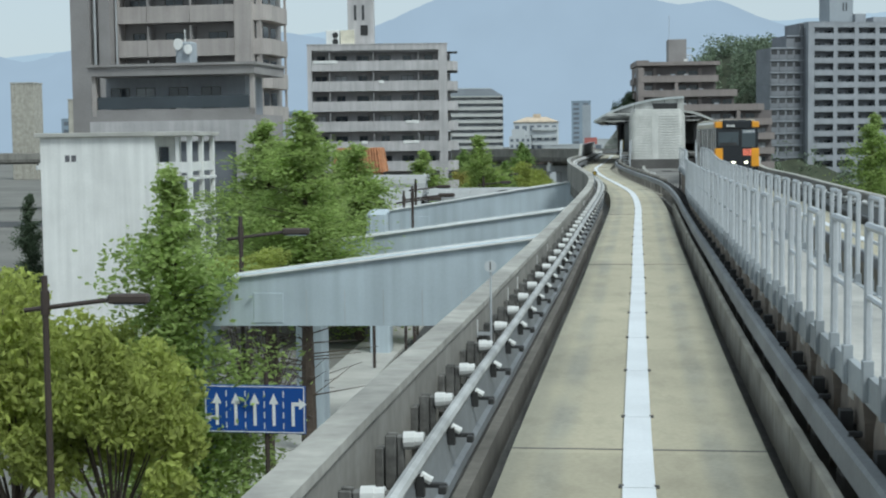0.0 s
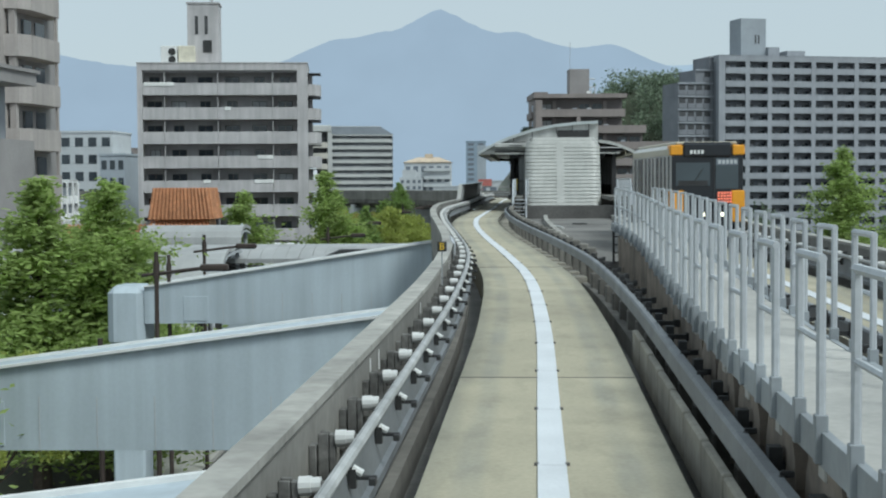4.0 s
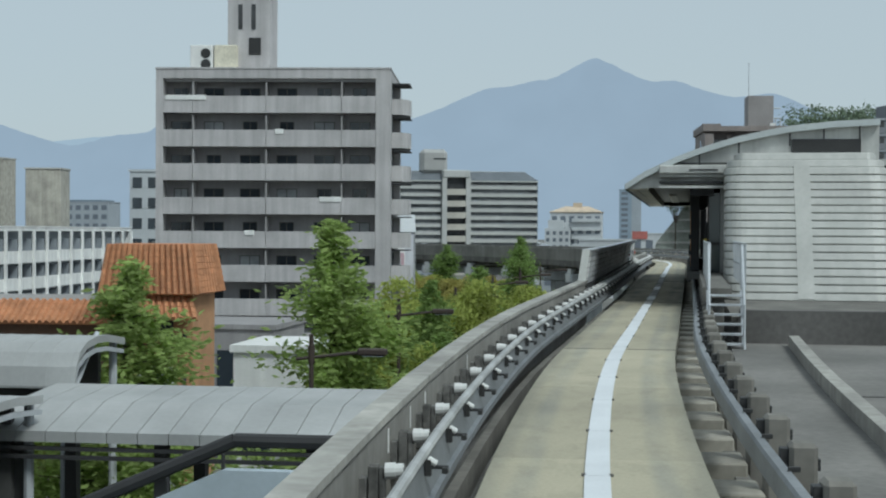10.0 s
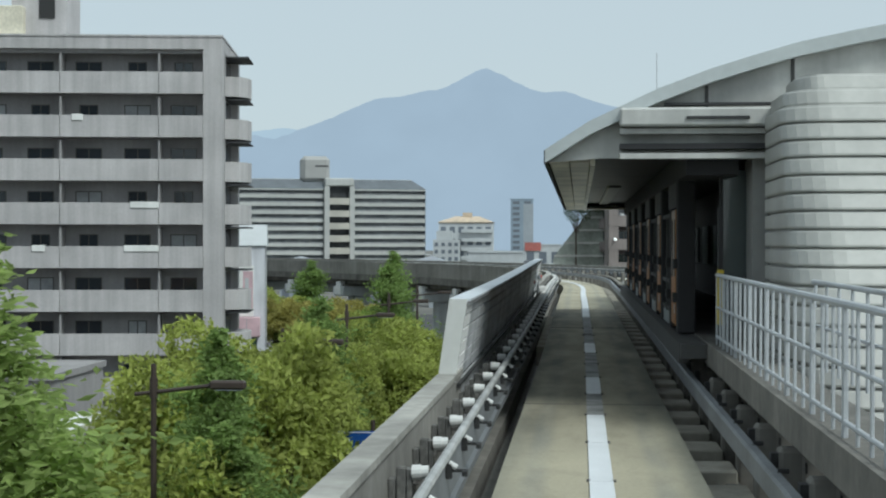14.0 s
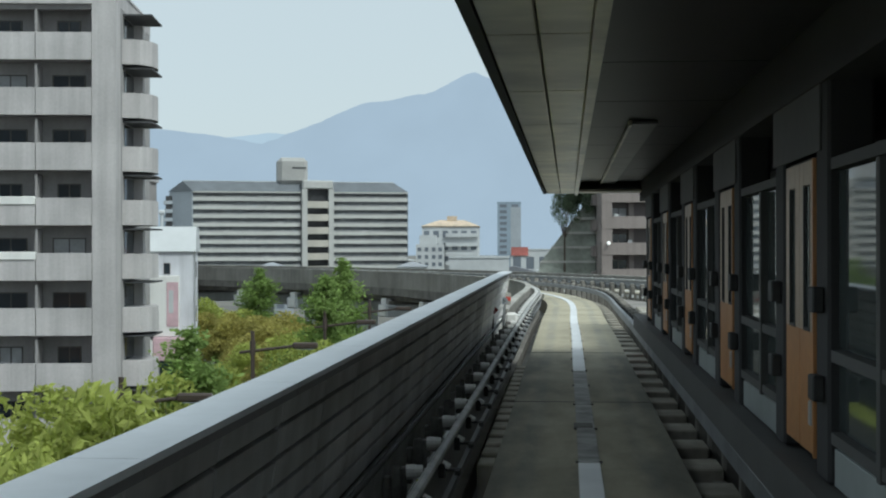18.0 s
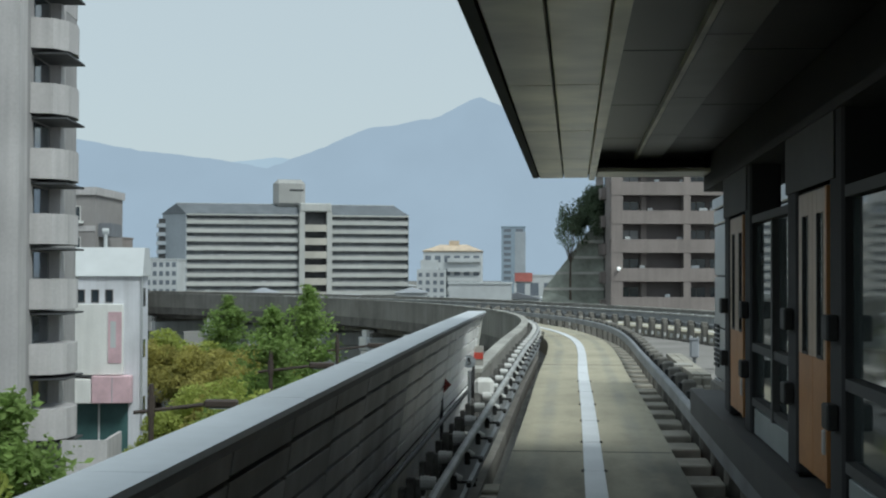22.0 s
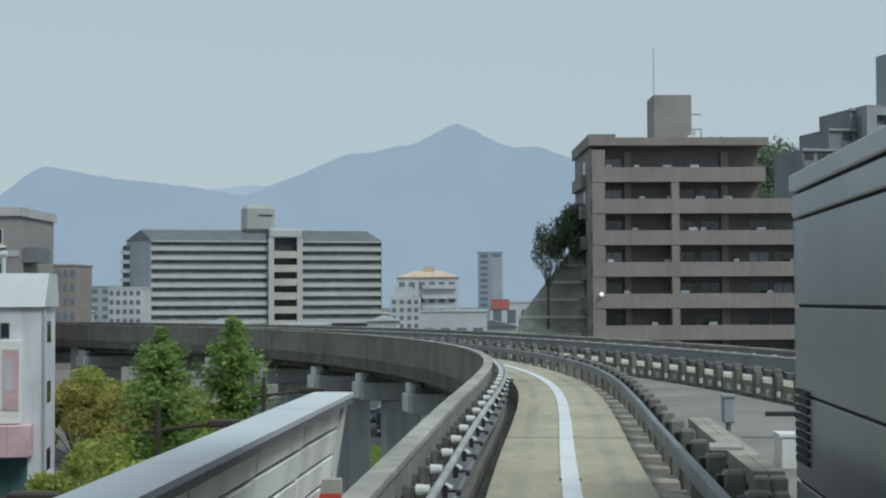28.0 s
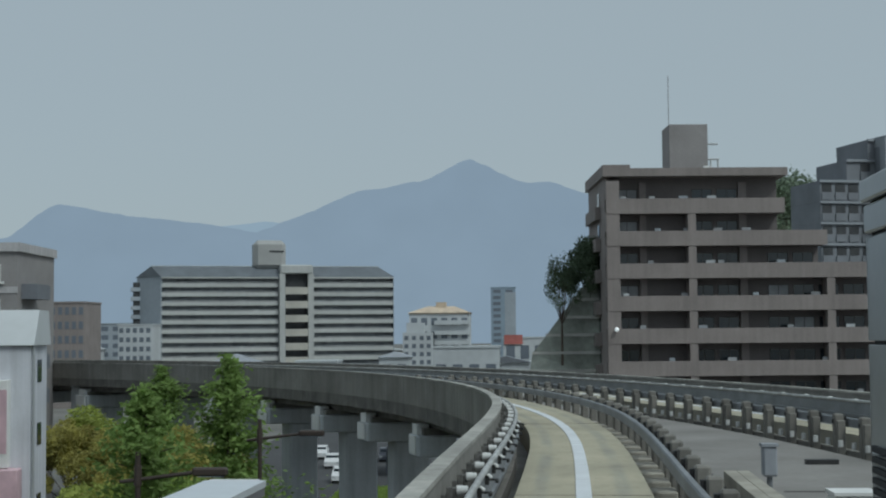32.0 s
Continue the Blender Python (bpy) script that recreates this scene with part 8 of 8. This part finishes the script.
# ---- cars and a bus ----
RUB = mat("tyre_rubber", (0.02, 0.02, 0.02), 0.8)


def car(x, y, rz, m, label, long=4.2, tall=1.5, wide=1.7, name="car"):
    e = empty(name, pose(x, y, -3.95, 0, 0, rz), label, "car", "cars in the street")
    hw = wide / 2
    if tall < 2:
        prof = [(-long / 2, 0.3), (-long / 2, 0.75), (-long * 0.32, 0.9), (-long * 0.18, tall), (long * 0.25, tall), (long * 0.42, 0.95), (long / 2, 0.85), (long / 2, 0.3)]
    else:
        prof = [(-long / 2, 0.35), (-long / 2, 1.3), (-long / 2 + 0.25, tall), (long / 2, tall), (long / 2, 0.35)]
    bm = bmesh.new()
    vs = [[bm.verts.new((sx * (hw if z < 1.0 else hw * (0.86 if tall < 2 else 0.98)), yy, z)) for yy, z in prof] for sx in (-1, 1)]
    n = len(prof)
    for i in range(n):
        bm.faces.new((vs[0][i], vs[0][(i + 1) % n], vs[1][(i + 1) % n], vs[1][i]))
    bm.faces.new(vs[0][::-1])
    bm.faces.new(vs[1])
    bmesh.ops.recalc_face_normals(bm, faces=bm.faces)
    body = part("body", bm, m, e)
    if tall < 2:
        part("windscreen", boxes((-hw * 0.8, hw * 0.8, -long * 0.27, -long * 0.25, 0.97, tall - 0.12)), GLASS, e)
        part("side_glass", boxes((-hw * 0.93, hw * 0.93, -long * 0.14, long * 0.26, 1.0, tall - 0.1)), GLASS, e)
        part("rear_glass", boxes((-hw * 0.78, hw * 0.78, long * 0.34, long * 0.36, 1.0, tall - 0.14)), GLASS, e)
    else:
        part("windscreen", boxes((-hw * 0.9, hw * 0.9, -long / 2 - 0.02, -long / 2 + 0.2, 1.35, tall - 0.5)), GLASS, e)
        part("side_glass", boxes((-hw - 0.01, hw + 0.01, -long / 2 + 0.5, long / 2 - 0.4, 1.5, tall - 0.5)), GLASS, e)
    for sx in (-1, 1):
        part("headlight", boxes((sx * hw * 0.75 - 0.14, sx * hw * 0.75 + 0.14, -long / 2 - 0.02, -long / 2 + 0.04, 0.58, 0.72)), HAZE_W, e)
        for yy in (-long * 0.3, long * 0.3):
            w = part("wheel", rods(((sx * (hw - 0.2), yy, 0.32), (sx * (hw - 0.0), yy, 0.32), 0.32), n=14), RUB, e)
            part("rim", rods(((sx * (hw - 0.02), yy, 0.32), (sx * (hw + 0.015), yy, 0.32), 0.18), n=10), ALU, w)
    return e


C_W = mat("car_white", (0.7, 0.7, 0.7), 0.3, grain=0.02, stain=0.05)
C_S = mat("car_silver", (0.42, 0.44, 0.46), 0.3, 0.4, grain=0.02, stain=0.05)
C_D = mat("car_dark", (0.05, 0.055, 0.07), 0.3, grain=0.02, stain=0.05)
for i, (x, y, m, lab) in enumerate(((-17.3, 324, C_W, "white saloon car waiting in the street"), (-15.8, 333, C_S, "silver hatchback waiting in the street"), (-20.2, 340, C_W, "white hatchback waiting in the street"), (-18.6, 350, C_D, "dark saloon car in the street"), (-23.2, 352, C_W, "white saloon car farther down the street"), (-11.0, 318.5, C_D, "silver saloon car under the viaduct"), (-26.5, 362, C_S, "silver car far down the street"), (-15.0, 348, C_D, "dark hatchback under the viaduct"), (-29.5, 330, C_W, "white car beside the trees"), (-25.5, 318, C_D, "dark car beside the trees"), (-22.6, 268, C_W, "white car at the crossing"), (-27, 274, C_S, "silver car at the crossing"))):
    car(x, y, 4, m, lab)
car(-12.3, 334, 2, C_D, "dark bus with a wide windscreen under the viaduct", long=10.5, tall=3.0, wide=2.4, name="bus")
car(-8.5, 72, 180, C_W, "white car on the road below")
tagged(part("road", boxes((-34, -9, 282, 420, -4.0, -3.94)), ASPHALT), "dark asphalt road beyond the crossing", "road", kind="structure")
